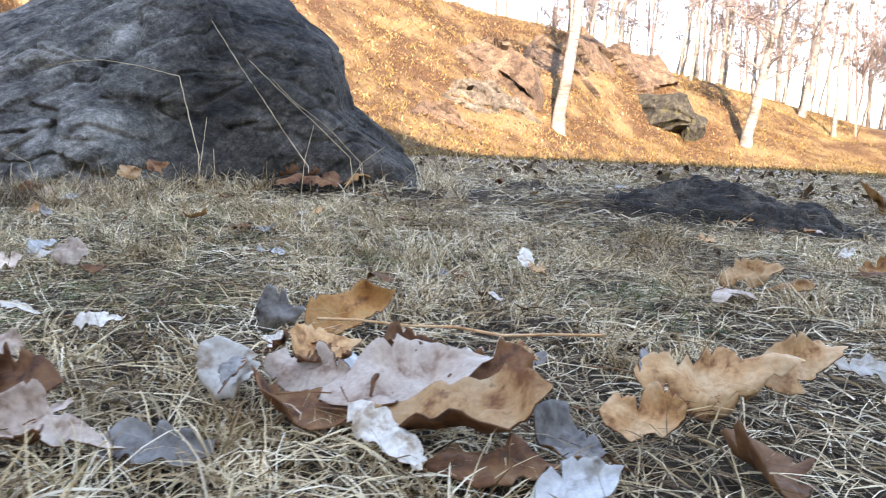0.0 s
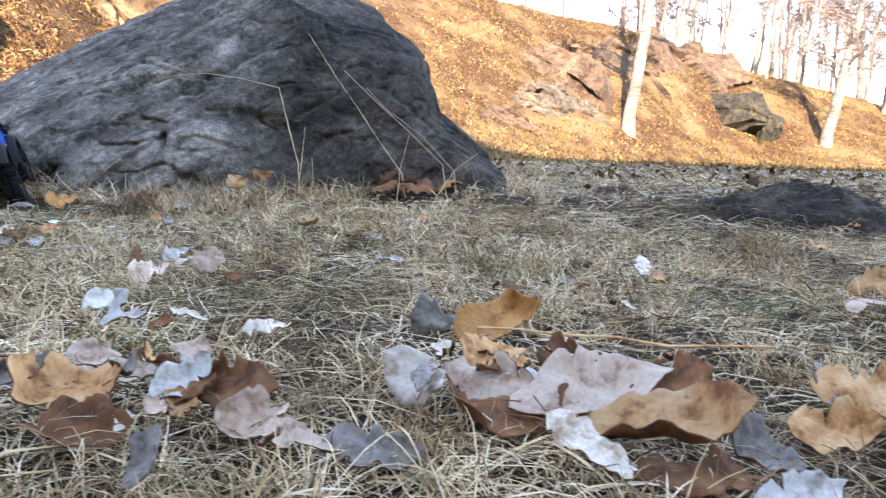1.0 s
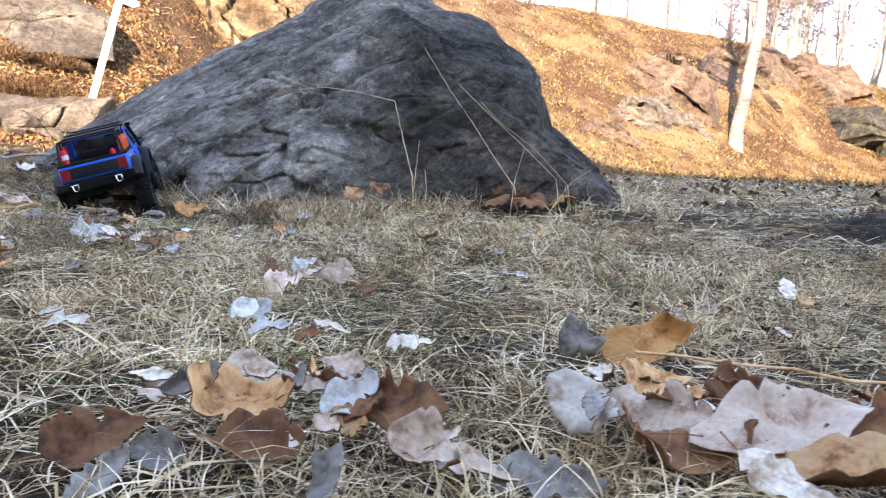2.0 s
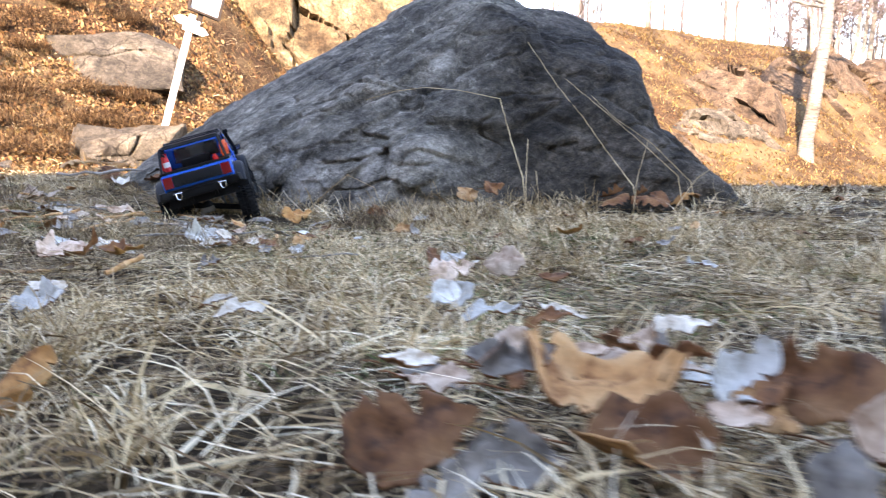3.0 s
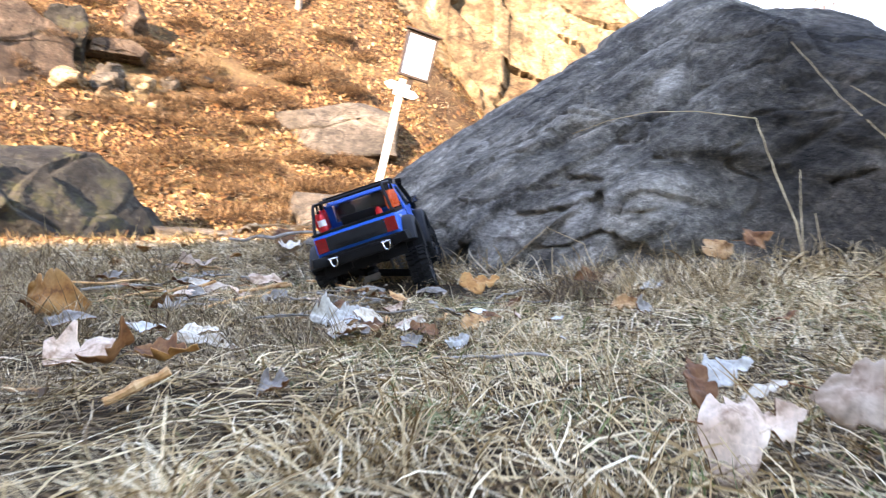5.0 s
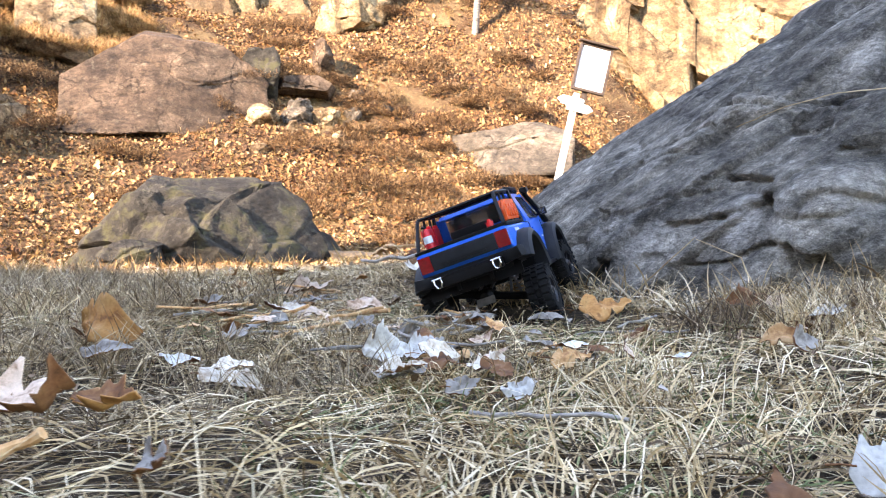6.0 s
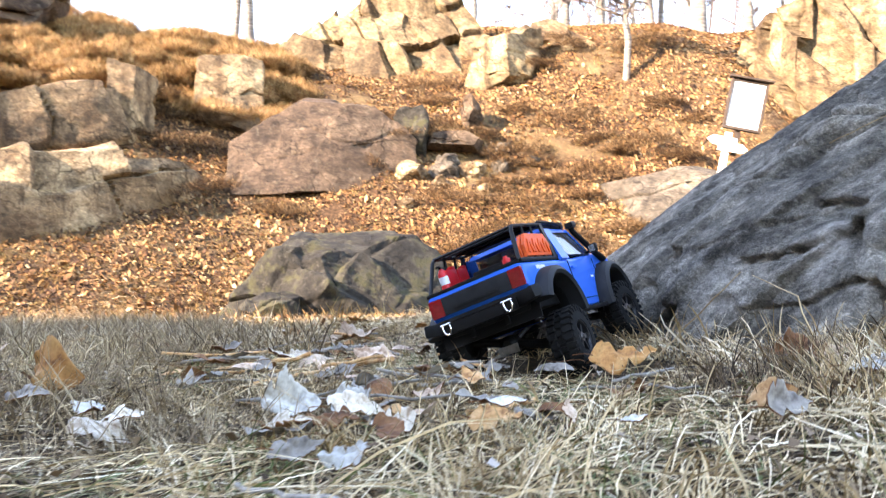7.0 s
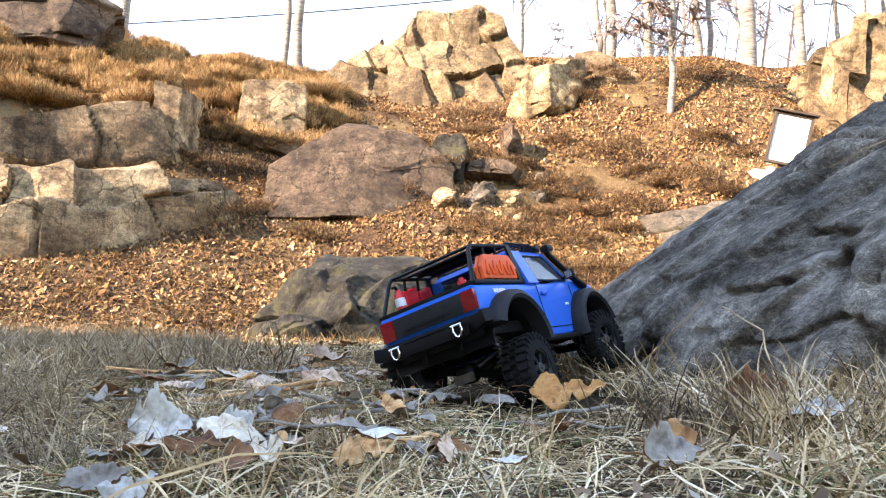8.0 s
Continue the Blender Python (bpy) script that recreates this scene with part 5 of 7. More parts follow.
        box(bm, (x + (0.018 if x > 0 else -0.018), 0.008, mid - 0.008), (0.005, 0.04, 0.016), bevel=0.002)
        part("skid_plate", bm, M_STEEL, axle, "scuffed metal skid plate")
        for s, lift in ((1, l), (-1, r)):
            bm = bmesh.new()
            a, b = Vector((x, s * 0.066, 0.066 + lift)), Vector((x - 0.018 if x > 0 else x + 0.018, s * 0.048, 0.13))
            tube(bm, [a, a.lerp(b, 0.4), b], [0.003, 0.003, 0.005], 8)
            for k in range(9):
                p = a.lerp(b, 0.15 + 0.08 * k)
                box(bm, p, (0.015, 0.015, 0.0022), (0, 12, 0), 0.001)
            part("shock_absorber", bm, M_STEEL, t, "coil-over shock absorber")
        bm = bmesh.new()
        for s in (1, -1):
            tube(bm, [(x, s * 0.045, mid - 0.006), (x * 0.3, s * 0.03, 0.08)], 0.003, 6)
        tube(bm, [(x, 0.008, mid), (x * 0.25, 0.0, 0.085)], 0.004, 8)
        part("suspension_link", bm, M_STEEL, t)
    return t


TRUCK_POSE = pose(-1.814, 2.505, 0.067, -17, -5.6, 124.5)
build_truck(TRUCK_POSE, (0.016, -0.008, 0.02, -0.036), -8)



# ---- straw and litter ----
def ribbons(name, root, aim, length, width, rise, droop, material, rng, curl=0.9, simple=False):
    """Curved blades: from root, towards the angle aim, rising by rise, drooping towards the tip and curling sideways."""
    n = len(root)
    s = np.array([0, 0.5, 1.0]) if simple else np.array([0, 0.3, 0.6, 0.85, 1.0])
    side = rng.normal(0, curl, n)
    flat = np.sqrt(np.clip(1 - rise ** 2, 0.05, 1))
    pts, p, last = [], root[:, :2].copy(), 0.0
    for k in s:
        a = aim + side * k * 1.4
        p = p + np.stack([np.cos(a), np.sin(a)], 1) * (length * (k - last) * flat)[:, None]
        last = k
        pts.append(np.concatenate([p, (root[:, 2] + length * (rise * k - droop * k * k))[:, None]], 1))
    across = np.stack([-np.sin(aim), np.cos(aim), rng.normal(0, 0.5, n)], 1) * (width * 0.5)[:, None]
    if simple:
        v = np.stack([pts[0] - across, pts[0] + across, pts[1] - across * 0.8, pts[1] + across * 0.8, pts[2]], 1)
        base = (np.arange(n) * 5)[:, None]
        f = np.concatenate([base + np.array([0, 1, 3, 2]), base + np.array([2, 3, 4])], 1)
        return fast_mesh(name, v.reshape(-1, 3), f.ravel(), np.tile([4, 3], n), material)
    v = np.stack([pts[0] - across, pts[0] + across, pts[1] - across, pts[1] + across, pts[2] - across * 0.85, pts[2] + across * 0.85, pts[3] - across * 0.6, pts[3] + across * 0.6, pts[4]], 1)
    base = (np.arange(n) * 9)[:, None]
    f = np.concatenate([base + np.array([0, 1, 3, 2]), base + np.array([2, 3, 5, 4]), base + np.array([4, 5, 7, 6]), base + np.array([6, 7, 8])], 1)
    return fast_mesh(name, v.reshape(-1, 3), f.ravel(), np.tile([4, 4, 4, 3], n), material)


def in_boulder(x, y):
    """True where the boulder covers the ground."""
    p = np.stack([x - BOULDER_AT[0], y - BOULDER_AT[1], np.full_like(x, -0.2)], 1)
    inside = []
    for planes in (BOULDER_BODY, BOULDER_TOE):
        ok = np.ones(len(x), bool)
        for nx, ny, nz, d in planes:
            ok &= (p @ np.array((nx, ny, nz))) / math.sqrt(nx * nx + ny * ny + nz * nz) < d - 0.02
        inside.append(ok)
    return inside[0] | inside[1]


def scatter(rng, n, x0, x1, y0, y1):
    x, y = rng.uniform(x0, x1, n), rng.uniform(y0, y1, n)
    keep = ~in_boulder(x, y)
    return x[keep], y[keep]


def straw_field(name, n, box, length, width, seed, lift, rise, material, label, patchy=0.0, hole=None, tuft=0, simple=False, droop=(0.55, 1.0)):
    rng = np.random.default_rng(seed)
    x, y = scatter(rng, n, *box)
    if tuft:
        # blades share roots: each tuft has some dozen of them
        home = rng.integers(0, max(1, len(x) // tuft), len(x))
        x, y = x[home] + rng.normal(0, 8 * width[1], len(x)), y[home] + rng.normal(0, 8 * width[1], len(x))
    under = np.hypot(x + 1.70, y - 2.48) > 0.4 * rng.uniform(0.45, 1.1, len(x))
    ragged = 0.5 * fbm(np.stack([x, y, 0 * x], 1), 1.1, 3, seed + 7)
    rim = min(0.5, 0.14 * min(box[1] - box[0], box[3] - box[2]))
    inner = np.minimum(np.minimum(x - box[0], box[1] - x), np.minimum(y - box[2], box[3] - y)) / rim
    under &= inner + ragged > rng.uniform(0, 1, len(x))
    if hole:
        gap = np.maximum(np.maximum(hole[0] - x, x - hole[1]), np.maximum(hole[2] - y, y - hole[3]))
        under &= gap > 0.4 * ragged - 0.35 * rng.uniform(0, 1, len(x))
    x, y = x[under], y[under]
    flat = np.stack([x, y, 0 * x], 1)
    if patchy:
        keep = fbm(flat, 2.6, 3, seed) > patchy
        x, y, flat = x[keep], y[keep], flat[keep]
    n = len(x)
    comb = 2.6 * np.pi * fbm(flat, 1.3, 2, seed + 1) + rng.normal(0, 1.5, n)
    ln = rng.uniform(*length, n) * (0.8 + 0.5 * np.clip(fbm(flat, 3.0, 2, seed + 2) + 0.4, 0, 1))
    rs = np.clip(rng.normal(rise[0], rise[1], n), -0.1, 0.95)
    z = ground_z(x, y) + rng.uniform(0, lift, n) * (0.5 + fbm(flat, 4, 2, seed + 3))
    ob = ribbons(name, np.stack([x, y, z], 1), comb, ln, rng.uniform(*width, n), rs, rs * rng.uniform(*droop, n), material, rng, simple=simple)
    return tagged(ob, label, "dry grass", kind="stuff")


STRAW = "matted dry straw-coloured meadow grass"
straw_field("straw", 74000, (-2.9, 1.7, 0.35, 3.0), (0.03, 0.1), (0.0007, 0.0016), 101, 0.022, (0.25, 0.28), M_STRAW, STRAW)
straw_field("straw", 70000, (-2.8, 1.6, 0.5, 2.85), (0.03, 0.095), (0.0008, 0.0019), 102, 0.004, (0.8, 0.15), M_STRAW, "arching tufts of dry grass", -0.1, tuft=22, droop=(0.2, 0.9))
straw_field("straw", 44000, (-2.6, 1.5, 0.5, 2.8), (0.03, 0.08), (0.0007, 0.0016), 108, 0.03, (0.35, 0.3), M_BROWNGRASS, "rotting brown grass among straw", 0.0)
straw_field("straw", 74000, (-6.0, 4.0, -0.8, 6.8), (0.05, 0.15), (0.0014, 0.003), 103, 0.03, (0.3, 0.25), M_STRAW, STRAW, hole=(-2.5, 1.2, 0.55, 2.7), simple=True)
straw_field("straw", 24000, (-5.5, 3.0, 1.2, 6.5), (0.05, 0.12), (0.0014, 0.003), 109, 0.004, (0.75, 0.15), M_STRAW, "arching tufts of dry grass", -0.1, hole=(-2.4, 1.1, 0.6, 2.7), tuft=16, droop=(0.2, 0.8))
straw_field("straw", 76000, (-9.0, 9.0, -5.5, 13.5), (0.08, 0.2), (0.003, 0.006), 104, 0.03, (0.4, 0.25), M_STRAW, STRAW, simple=True, hole=(-3.6, 2.6, -0.2, 4.2))
straw_field("straw", 22000, (-2.4, 1.2, 0.75, 2.9), (0.025, 0.07), (0.0009, 0.0018), 105, 0.004, (0.65, 0.2), M_GREEN, "few fading green blades among straw", 0.1, tuft=12, droop=(0.2, 0.9))
straw_field("rank_grass", 16000, (-5.6, -2.0, 0.6, 2.35), (0.06, 0.15), (0.0012, 0.0028), 107, 0.004, (0.84, 0.12), M_TANGRASS, "standing brown rank grass beside the boulder", 0.0, tuft=10, droop=(0.1, 0.6))


def litter_field(name, n, r0, r1, b0, b1, size, seed, material, label, patchy=-2.0):
    """Loose leaves on the slope between two bearings and two distances from the meadow's middle."""
    rng = np.random.default_rng(seed)
    r = np.sqrt(rng.uniform(r0 ** 2, r1 ** 2, n))
    b = np.radians(rng.uniform(b0, b1, n))
    x, y = -0.5 - r * np.sin(b), 1.5 + r * np.cos(b)
    flat = np.stack([x, y, 0 * x], 1)
    keep = (~in_boulder(x, y)) & (fbm(flat, 0.7, 3, seed) > patchy)
    x, y = x[keep], y[keep]
    n = len(x)
    z = ground_z(x, y) + rng.uniform(0.0, 0.04, n)
    gx = (ground_z(x + 0.1, y) - ground_z(x - 0.1, y)) / 0.2
    gy = (ground_z(x, y + 0.1) - ground_z(x, y - 0.1)) / 0.2
    a = rng.uniform(0, 2 * np.pi, n)
    s = rng.uniform(*size, n)
    u = np.stack([np.cos(a), np.sin(a), np.cos(a) * gx + np.sin(a) * gy + rng.normal(0, 0.6, n)], 1) * s[:, None]
    w = np.stack([-np.sin(a), np.cos(a), -np.sin(a) * gx + np.cos(a) * gy + rng.normal(0, 0.4, n)], 1) * s[:, None] * rng.uniform(0.5, 0.9, n)[:, None]
    c = np.stack([x, y, z], 1)
    up = np.zeros_like(c)
    up[:, 2] = s * rng.uniform(0.0, 0.5, n)
    v = np.stack([c - u, c - 0.3 * u + w + up, c + 0.6 * u + 0.7 * w + up, c + u, c + 0.6 * u - 0.7 * w + up, c - 0.3 * u - w + up], 1)
    v = v + rng.normal(0, 0.22, v.shape) * s[:, None, None]
    base = (np.arange(n) * 6)[:, None]
    f = np.concatenate([base + np.array([0, 1, 2, 3]), base + np.array([0, 3, 4, 5])], 1)
    ob = fast_mesh(name, v.reshape(-1, 3), f.ravel(), np.full(2 * n, 4), material)
    return tagged(ob, label, "leaf litter", kind="stuff")


litter_field("leaf_litter", 210000, 5.0, 19, 25, 108, (0.007, 0.028), 201, M_LITTER, "orange-brown fallen leaves on the quarry slope", -0.42)
litter_field("leaf_litter", 7000, 5.6, 17, 25, 108, (0.02, 0.045), 205, M_LITTER, "larger curled orange leaves on the quarry slope", -0.1)
litter_field("leaf_litter", 34000, 12, 38, -22, 35, (0.015, 0.04), 202, M_LITTER, "orange-brown fallen leaves on the far slope", -0.5)
litter_field("leaf_litter", 6000, 3.2, 15, -45, 35, (0.012, 0.04), 204, M_CHIPS, "brown crumpled leaves thin over the shaded meadow", -0.3)
straw_field("slope_grass", 48000, (-17, -4.5, -1.0, 14.0), (0.06, 0.18), (0.003, 0.007), 106, 0.01, (0.75, 0.2), M_HEATHER, "tufts of brown dry grass on the slope", -0.08, simple=True, tuft=12, droop=(0.1, 0.6))
litter_field("leaf_litter", 12000, 0.6, 4.5, -60, 110, (0.002, 0.006), 203, M_CHIPS, "small crumbled leaf bits in the grass")
straw_field("slope_grass", 110000, (-5.0, 18.0, 11.0, 42.0), (0.08, 0.24), (0.01, 0.022), 110, 0.03, (0.7, 0.2), M_GOLD, "golden dry grass on the far slope", -0.3, simple=True, droop=(0.1, 0.6))
straw_field("slope_grass", 22000, (-11.5, -3.0, -1.5, 9.5), (0.06, 0.2), (0.003, 0.006), 111, 0.02, (0.75, 0.2), M_GOLD, "straw-coloured grass at the foot of the slope", -0.12, simple=True, tuft=10, droop=(0.1, 0.6))
straw_field("slope_grass", 45000, (-15.0, -5.5, -1.5, 13.0), (0.05, 0.16), (0.004, 0.008), 117, 0.015, (0.62, 0.25), M_GOLD, "matted golden grass between leaves on the slope", 0.0, simple=True, tuft=9, droop=(0.2, 0.8))
straw_field("straw_stem", 1500, (-2.4, 0.6, 0.72, 2.6), (0.1, 0.24), (0.0008, 0.0013), 112, 0.02, (0.5, 0.22), M_STRAW, "long arched straw stems over matted grass")
straw_field("straw_tuft", 2600, (-0.36, 0.52, 0.68, 1.02), (0.05, 0.11), (0.0008, 0.0016), 118, 0.01, (0.62, 0.22), M_STRAW, "loose arched straw over fallen leaves", -0.1, tuft=9, droop=(0.4, 1.0))
straw_field("straw_tuft", 1500, (-1.35, -0.85, 2.3, 2.6), (0.07, 0.15), (0.0009, 0.0016), 113, 0.004, (0.86, 0.1), M_STRAW, "shaggy upright straw against the boulder", -0.3, tuft=30, droop=(0.1, 0.6))
straw_field("straw_tuft", 1200, (-1.3, -0.85, 2.3, 2.6), (0.06, 0.13), (0.0009, 0.0016), 114, 0.004, (0.86, 0.1), M_BROWNGRASS, "shaggy upright brown grass against the boulder", -0.3, tuft=30, droop=(0.1, 0.6))
straw_field("rank_grass", 16000, (-3.2, -1.25, 1.3, 2.1), (0.04, 0.1), (0.0007, 0.0015), 115, 0.004, (0.8, 0.15), M_TANGRASS, "brown upright grass beside the leaf heap", -0.05, tuft=16, droop=(0.1, 0.6))
straw_field("rank_grass", 13000, (-3.9, -1.5, 0.9, 2.0), (0.05, 0.13), (0.0008, 0.0017), 116, 0.004, (0.84, 0.12), M_TANGRASS, "tall brown standing grass around the leaf heap", -0.15, tuft=18, droop=(0.1, 0.6))


# ---- fallen leaves ----
def leaf_blade(kind, seed):
    """A dry leaf one unit long in its own plane, tip towards +x, before it is curled."""
    rng = np.random.default_rng(seed)
    n, rings = 48, 7
    th = np.linspace(0, 2 * np.pi, n, endpoint=False)
    if kind == "maple":
        r = np.zeros(n)
        for a, ln, w in ((0, 0.6, 0.5), (0.95, 0.54, 0.46), (-0.95, 0.54, 0.46), (1.95, 0.42, 0.42), (-1.95, 0.42, 0.42)):
            off = (th - a + np.pi) % (2 * np.pi) - np.pi
            r = np.maximum(r, ln * np.exp(-(np.abs(off) / w) ** 1.7))
        r = np.maximum(r, 0.3 + 0.05 * rng.normal(size=n)) * (1 + 0.05 * np.sin(th * 17 + rng.uniform(0, 6)) + 0.05 * rng.normal(size=n))
        for gap in rng.uniform(0, 2 * np.pi, 2):
            r = r * (1 - rng.uniform(0.1, 0.5) * np.exp(-(((th - gap + np.pi) % (2 * np.pi) - np.pi) / 0.4) ** 2))
    elif kind == "oak":
        r = 0.34 + 0.2 * np.abs(np.cos(th)) ** 2 + 0.07 * np.cos(th * 9)
    else:
        # a pointed oval, lopsided, with a soft tooth, torn bites and a bent rim
        r = 0.3 + 0.19 * np.cos(th) ** 2 + 0.1 * np.exp(-(np.minimum(th, 2 * np.pi - th) / 0.25) ** 2)
        r = r * (1 + rng.uniform(-0.14, 0.14) * np.sin(th)) * (1 + 0.05 * np.interp(th, np.linspace(0, 2 * np.pi, 12), rng.normal(0, 1, 12)))
        r = r + 0.008 * np.sin(th * 27) * rng.uniform(0, 1) + 0.01 * rng.normal(size=n)
        for gap in rng.uniform(0, 2 * np.pi, 4):
            r = r * (1 - rng.uniform(0.05, 0.45) * np.exp(-(((th - gap + np.pi) % (2 * np.pi) - np.pi) / rng.uniform(0.08, 0.3)) ** 2))
    k = (np.arange(1, rings + 1) / rings)[:, None]
    x, y = (k * r * np.cos(th)).ravel(), (k * r * np.sin(th) * (0.9 if kind == "oval" else 1)).ravel()
    return np.append(x, 0.0), np.append(y, 0.0), n, rings


LEAF_LABEL = {"frost": "bleached bluish-white leaf lying on matted straw", "pale": "whitish dry leaf lying underside up on straw", "pink": "pinkish dry leaf curled on the straw", "tan": "tan dry leaf curled on the straw",
              "brown": "dark brown dry leaf on matted straw", "orange": "orange-brown dry leaf standing in the straw", "grey": "grey weathered leaf on matted straw"}
leaf_count = [0]


def leaf(x, y, size, tone, kind="oval", turn=0, tilt=10, curl=0.5, fold=0.4, lift=0.02, lean=0):
    """A fallen leaf: size in metres, tilt lifts its tip, lean rolls it, curl bends it along and fold across the midrib."""
    leaf_count[0] += 1
    seed = leaf_count[0]
    rg = random.Random(seed)
    size = size * 0.84 if size >= 0.08 else size
    tilt, lean = min(tilt * 0.5, 26) + rg.uniform(-6, 6), lean * 0.8 + rg.uniform(-14, 14)
    kind = "oval" if kind == "maple" and seed % 3 else kind
    u, v, n, rings = leaf_blade(kind, seed)
    flat = np.stack([u, v, 0 * u + seed], 1)
    crease = np.abs(fbm(flat, 2.2, 2, seed + 9))
    rib = 0.008 * np.cos((u - np.abs(v) * 0.8) * 42) * smooth(0.02, 0.1, np.abs(v))
    # rolled across the midrib, each half by its own amount, and bent along it
    fold = fold * np.where(v > 0, rg.uniform(0.2, 1.2), rg.uniform(0.2, 1.2))
    k = 0.5 + 4.0 * fold * (1 + 0.8 * u)
    bow = v * k
    v2, w = np.sin(bow) / k, (1 - np.cos(bow)) / k + 0.16 * fbm(flat, 2.4, 3, seed) + 0.16 * crease + rib
    k2 = (0.2 + 2.2 * curl) * rg.uniform(0.3, 1.2)
    u2 = np.sin(u * k2) / k2 - w * np.sin(u * k2)
    w = (1 - np.cos(u * k2)) / k2 + w * np.cos(u * k2)
    # some lie hollow side down
    if rg.random() < 0.5:
        w, lift = -w, lift + 0.1 * size
    verts = np.stack([u2, v2, w], 1) * size
    c = n * rings
    faces = [(c, j, (j + 1) % n) for j in range(n)]
    for i in range(rings - 1):
        for j in range(n):
            a, b = i * n + j, i * n + (j + 1) % n
            faces.append((a, a + n, b + n, b))
    ob = mesh_object("fallen_leaf", verts.tolist(), faces, LEAF_MATS[tone])
    z = float(ground_z(x, y)[0]) + lift + 0.004
    ob.matrix_basis = pose(x, y, z, 0, 0, turn) @ pose(0, 0, 0, lean, -tilt, 0)
    tagged(ob, LEAF_LABEL[tone], "leaf", "fallen leaves")
    bm = bmesh.new()
    tube(bm, [(size * 0.3, 0, size * (0.1 * curl - 0.012)), (0, 0, -0.012 * size), (-size * 0.3, 0, size * (0.1 * curl - 0.02)), (-size * 0.5, size * 0.04, size * 0.05), (-size * 0.62, size * 0.08, size * 0.02)],
         [0.0003, 0.0004, 0.0006, 0.0006, 0.0007], 5)
    part("leaf_stem", bm, LEAF_MATS["brown"], ob)
    return ob


def dry_leaf(x, y, size, wide, turn, pitch, roll, bend, cup, top, under="brown", lift=0.03, lobes=0):
    """A crumpled leaf with two faces: wide is its breadth over its length, pitch lifts the tip, roll the far edge, bend and cup curl it along and across (radians)."""
    leaf_count[0] += 1
    seed = leaf_count[0]
    rng = np.random.default_rng(seed + 900)
    nu, nv = 26, 13
    u, v = np.meshgrid(np.linspace(0, 1, nu), np.linspace(-1, 1, nv), indexing="ij")
    u, v = u.ravel(), v.ravel()
    rim = np.sin(np.pi * np.clip(u, 0.004, 0.996) ** rng.uniform(0.75, 1.0)) ** 0.75
    edge = np.stack([u * 6, np.sign(v) * 3 + seed, 0 * u], 1)
    rim = rim * (1 + 0.55 * fbm(edge, 0.9, 3, seed) - 0.5 * smooth(0.15, 0.55, fbm(edge, 1.9, 2, seed + 5))) + 0.02 * rng.normal(size=len(u)) * (np.abs(v) > 0.99)
    size, cup, bend = size * 0.95, cup * 1.15, bend * 1.2
    if lobes:
        rim = rim * (0.72 + 0.38 * np.abs(np.sin(np.pi * lobes * u)))
    a, b = u - 0.5, v * rim * wide / 2
    flat = np.stack([a, b, 0 * a + seed], 1)
    w = 0.16 * fbm(flat, 2.4, 3, seed + 2) + 0.13 * np.abs(fbm(flat, 4.5, 2, seed + 3)) + 0.003 * np.sin((a - np.abs(b)) * 60)
    # folded-over corners
    for k in range(3):
        th = rng.uniform(0, 2 * np.pi)
        over = np.maximum(0, (a * math.cos(th) + b * 1.6 * math.sin(th)) - rng.uniform(0.12, 0.28))
        w = w + rng.choice((-1.0, -0.6, 0.8)) * over * 0.7
    turn_b = cup / wide * b * (1 + 0.7 * a * rng.choice((-1, 1)))
    kb = cup / wide
    y2, z2 = np.sin(turn_b) / kb, (1 - np.cos(turn_b)) / kb + w
    ka = max(bend, 0.05)
    x2, z2 = np.sin(a * ka) / ka - z2 * np.sin(a * ka), (1 - np.cos(a * ka)) / ka + z2 * np.cos(a * ka)
    p = np.stack([x2, y2, z2], 1) * size
    n = len(p)
    grid = p.reshape(nu, nv, 3)
    out = np.cross(np.gradient(grid, axis=0), np.gradient(grid, axis=1)).reshape(-1, 3)
    out = out / np.maximum(np.linalg.norm(out, axis=1), 1e-9)[:, None]
    verts = np.concatenate([p, p - 0.0013 * out])
    q = (np.arange(nu - 1)[:, None] * nv + np.arange(nv - 1)[None]).ravel()
    up = np.stack([q, q + nv, q + nv + 1, q + 1], 1)
    ring_ids = np.concatenate([np.arange(nv), np.arange(1, nu) * nv + nv - 1, (nu - 1) * nv + np.arange(nv - 2, -1, -1), np.arange(nu - 2, 0, -1) * nv])
    nxt = np.roll(ring_ids, -1)
    faces = np.concatenate([up, up[:, ::-1] + n, np.stack([ring_ids, nxt, nxt + n, ring_ids + n], 1)])
    ob = fast_mesh("fallen_leaf", verts, faces.ravel(), np.full(len(faces), 4), LEAF_MATS[top])
    ob.data.materials.append(LEAF_MATS[under])
    ob.data.polygons.foreach_set("material_index", np.repeat([0, 1, 1], [len(up), len(up), len(ring_ids)]).astype(np.int32))
    ob.data.polygons.foreach_set("use_smooth", np.ones(len(faces), bool))
    ob.matrix_basis = pose(x, y, float(ground_z(x, y)[0]) + lift, 0, 0, turn) @ pose(0, 0, 0, roll, -pitch, 0)
    tagged(ob, LEAF_LABEL[top], "leaf", "fallen leaves")
    bm = bmesh.new()
    tube(bm, [(-size * 0.46, 0, size * 0.02), (-size * 0.6, size * 0.03, size * 0.04), (-size * 0.75, size * 0.08, 0.0)], [0.0007, 0.0006, 0.0008], 5)
    part("leaf_stem", bm, LEAF_MATS["brown"], ob)
    return ob


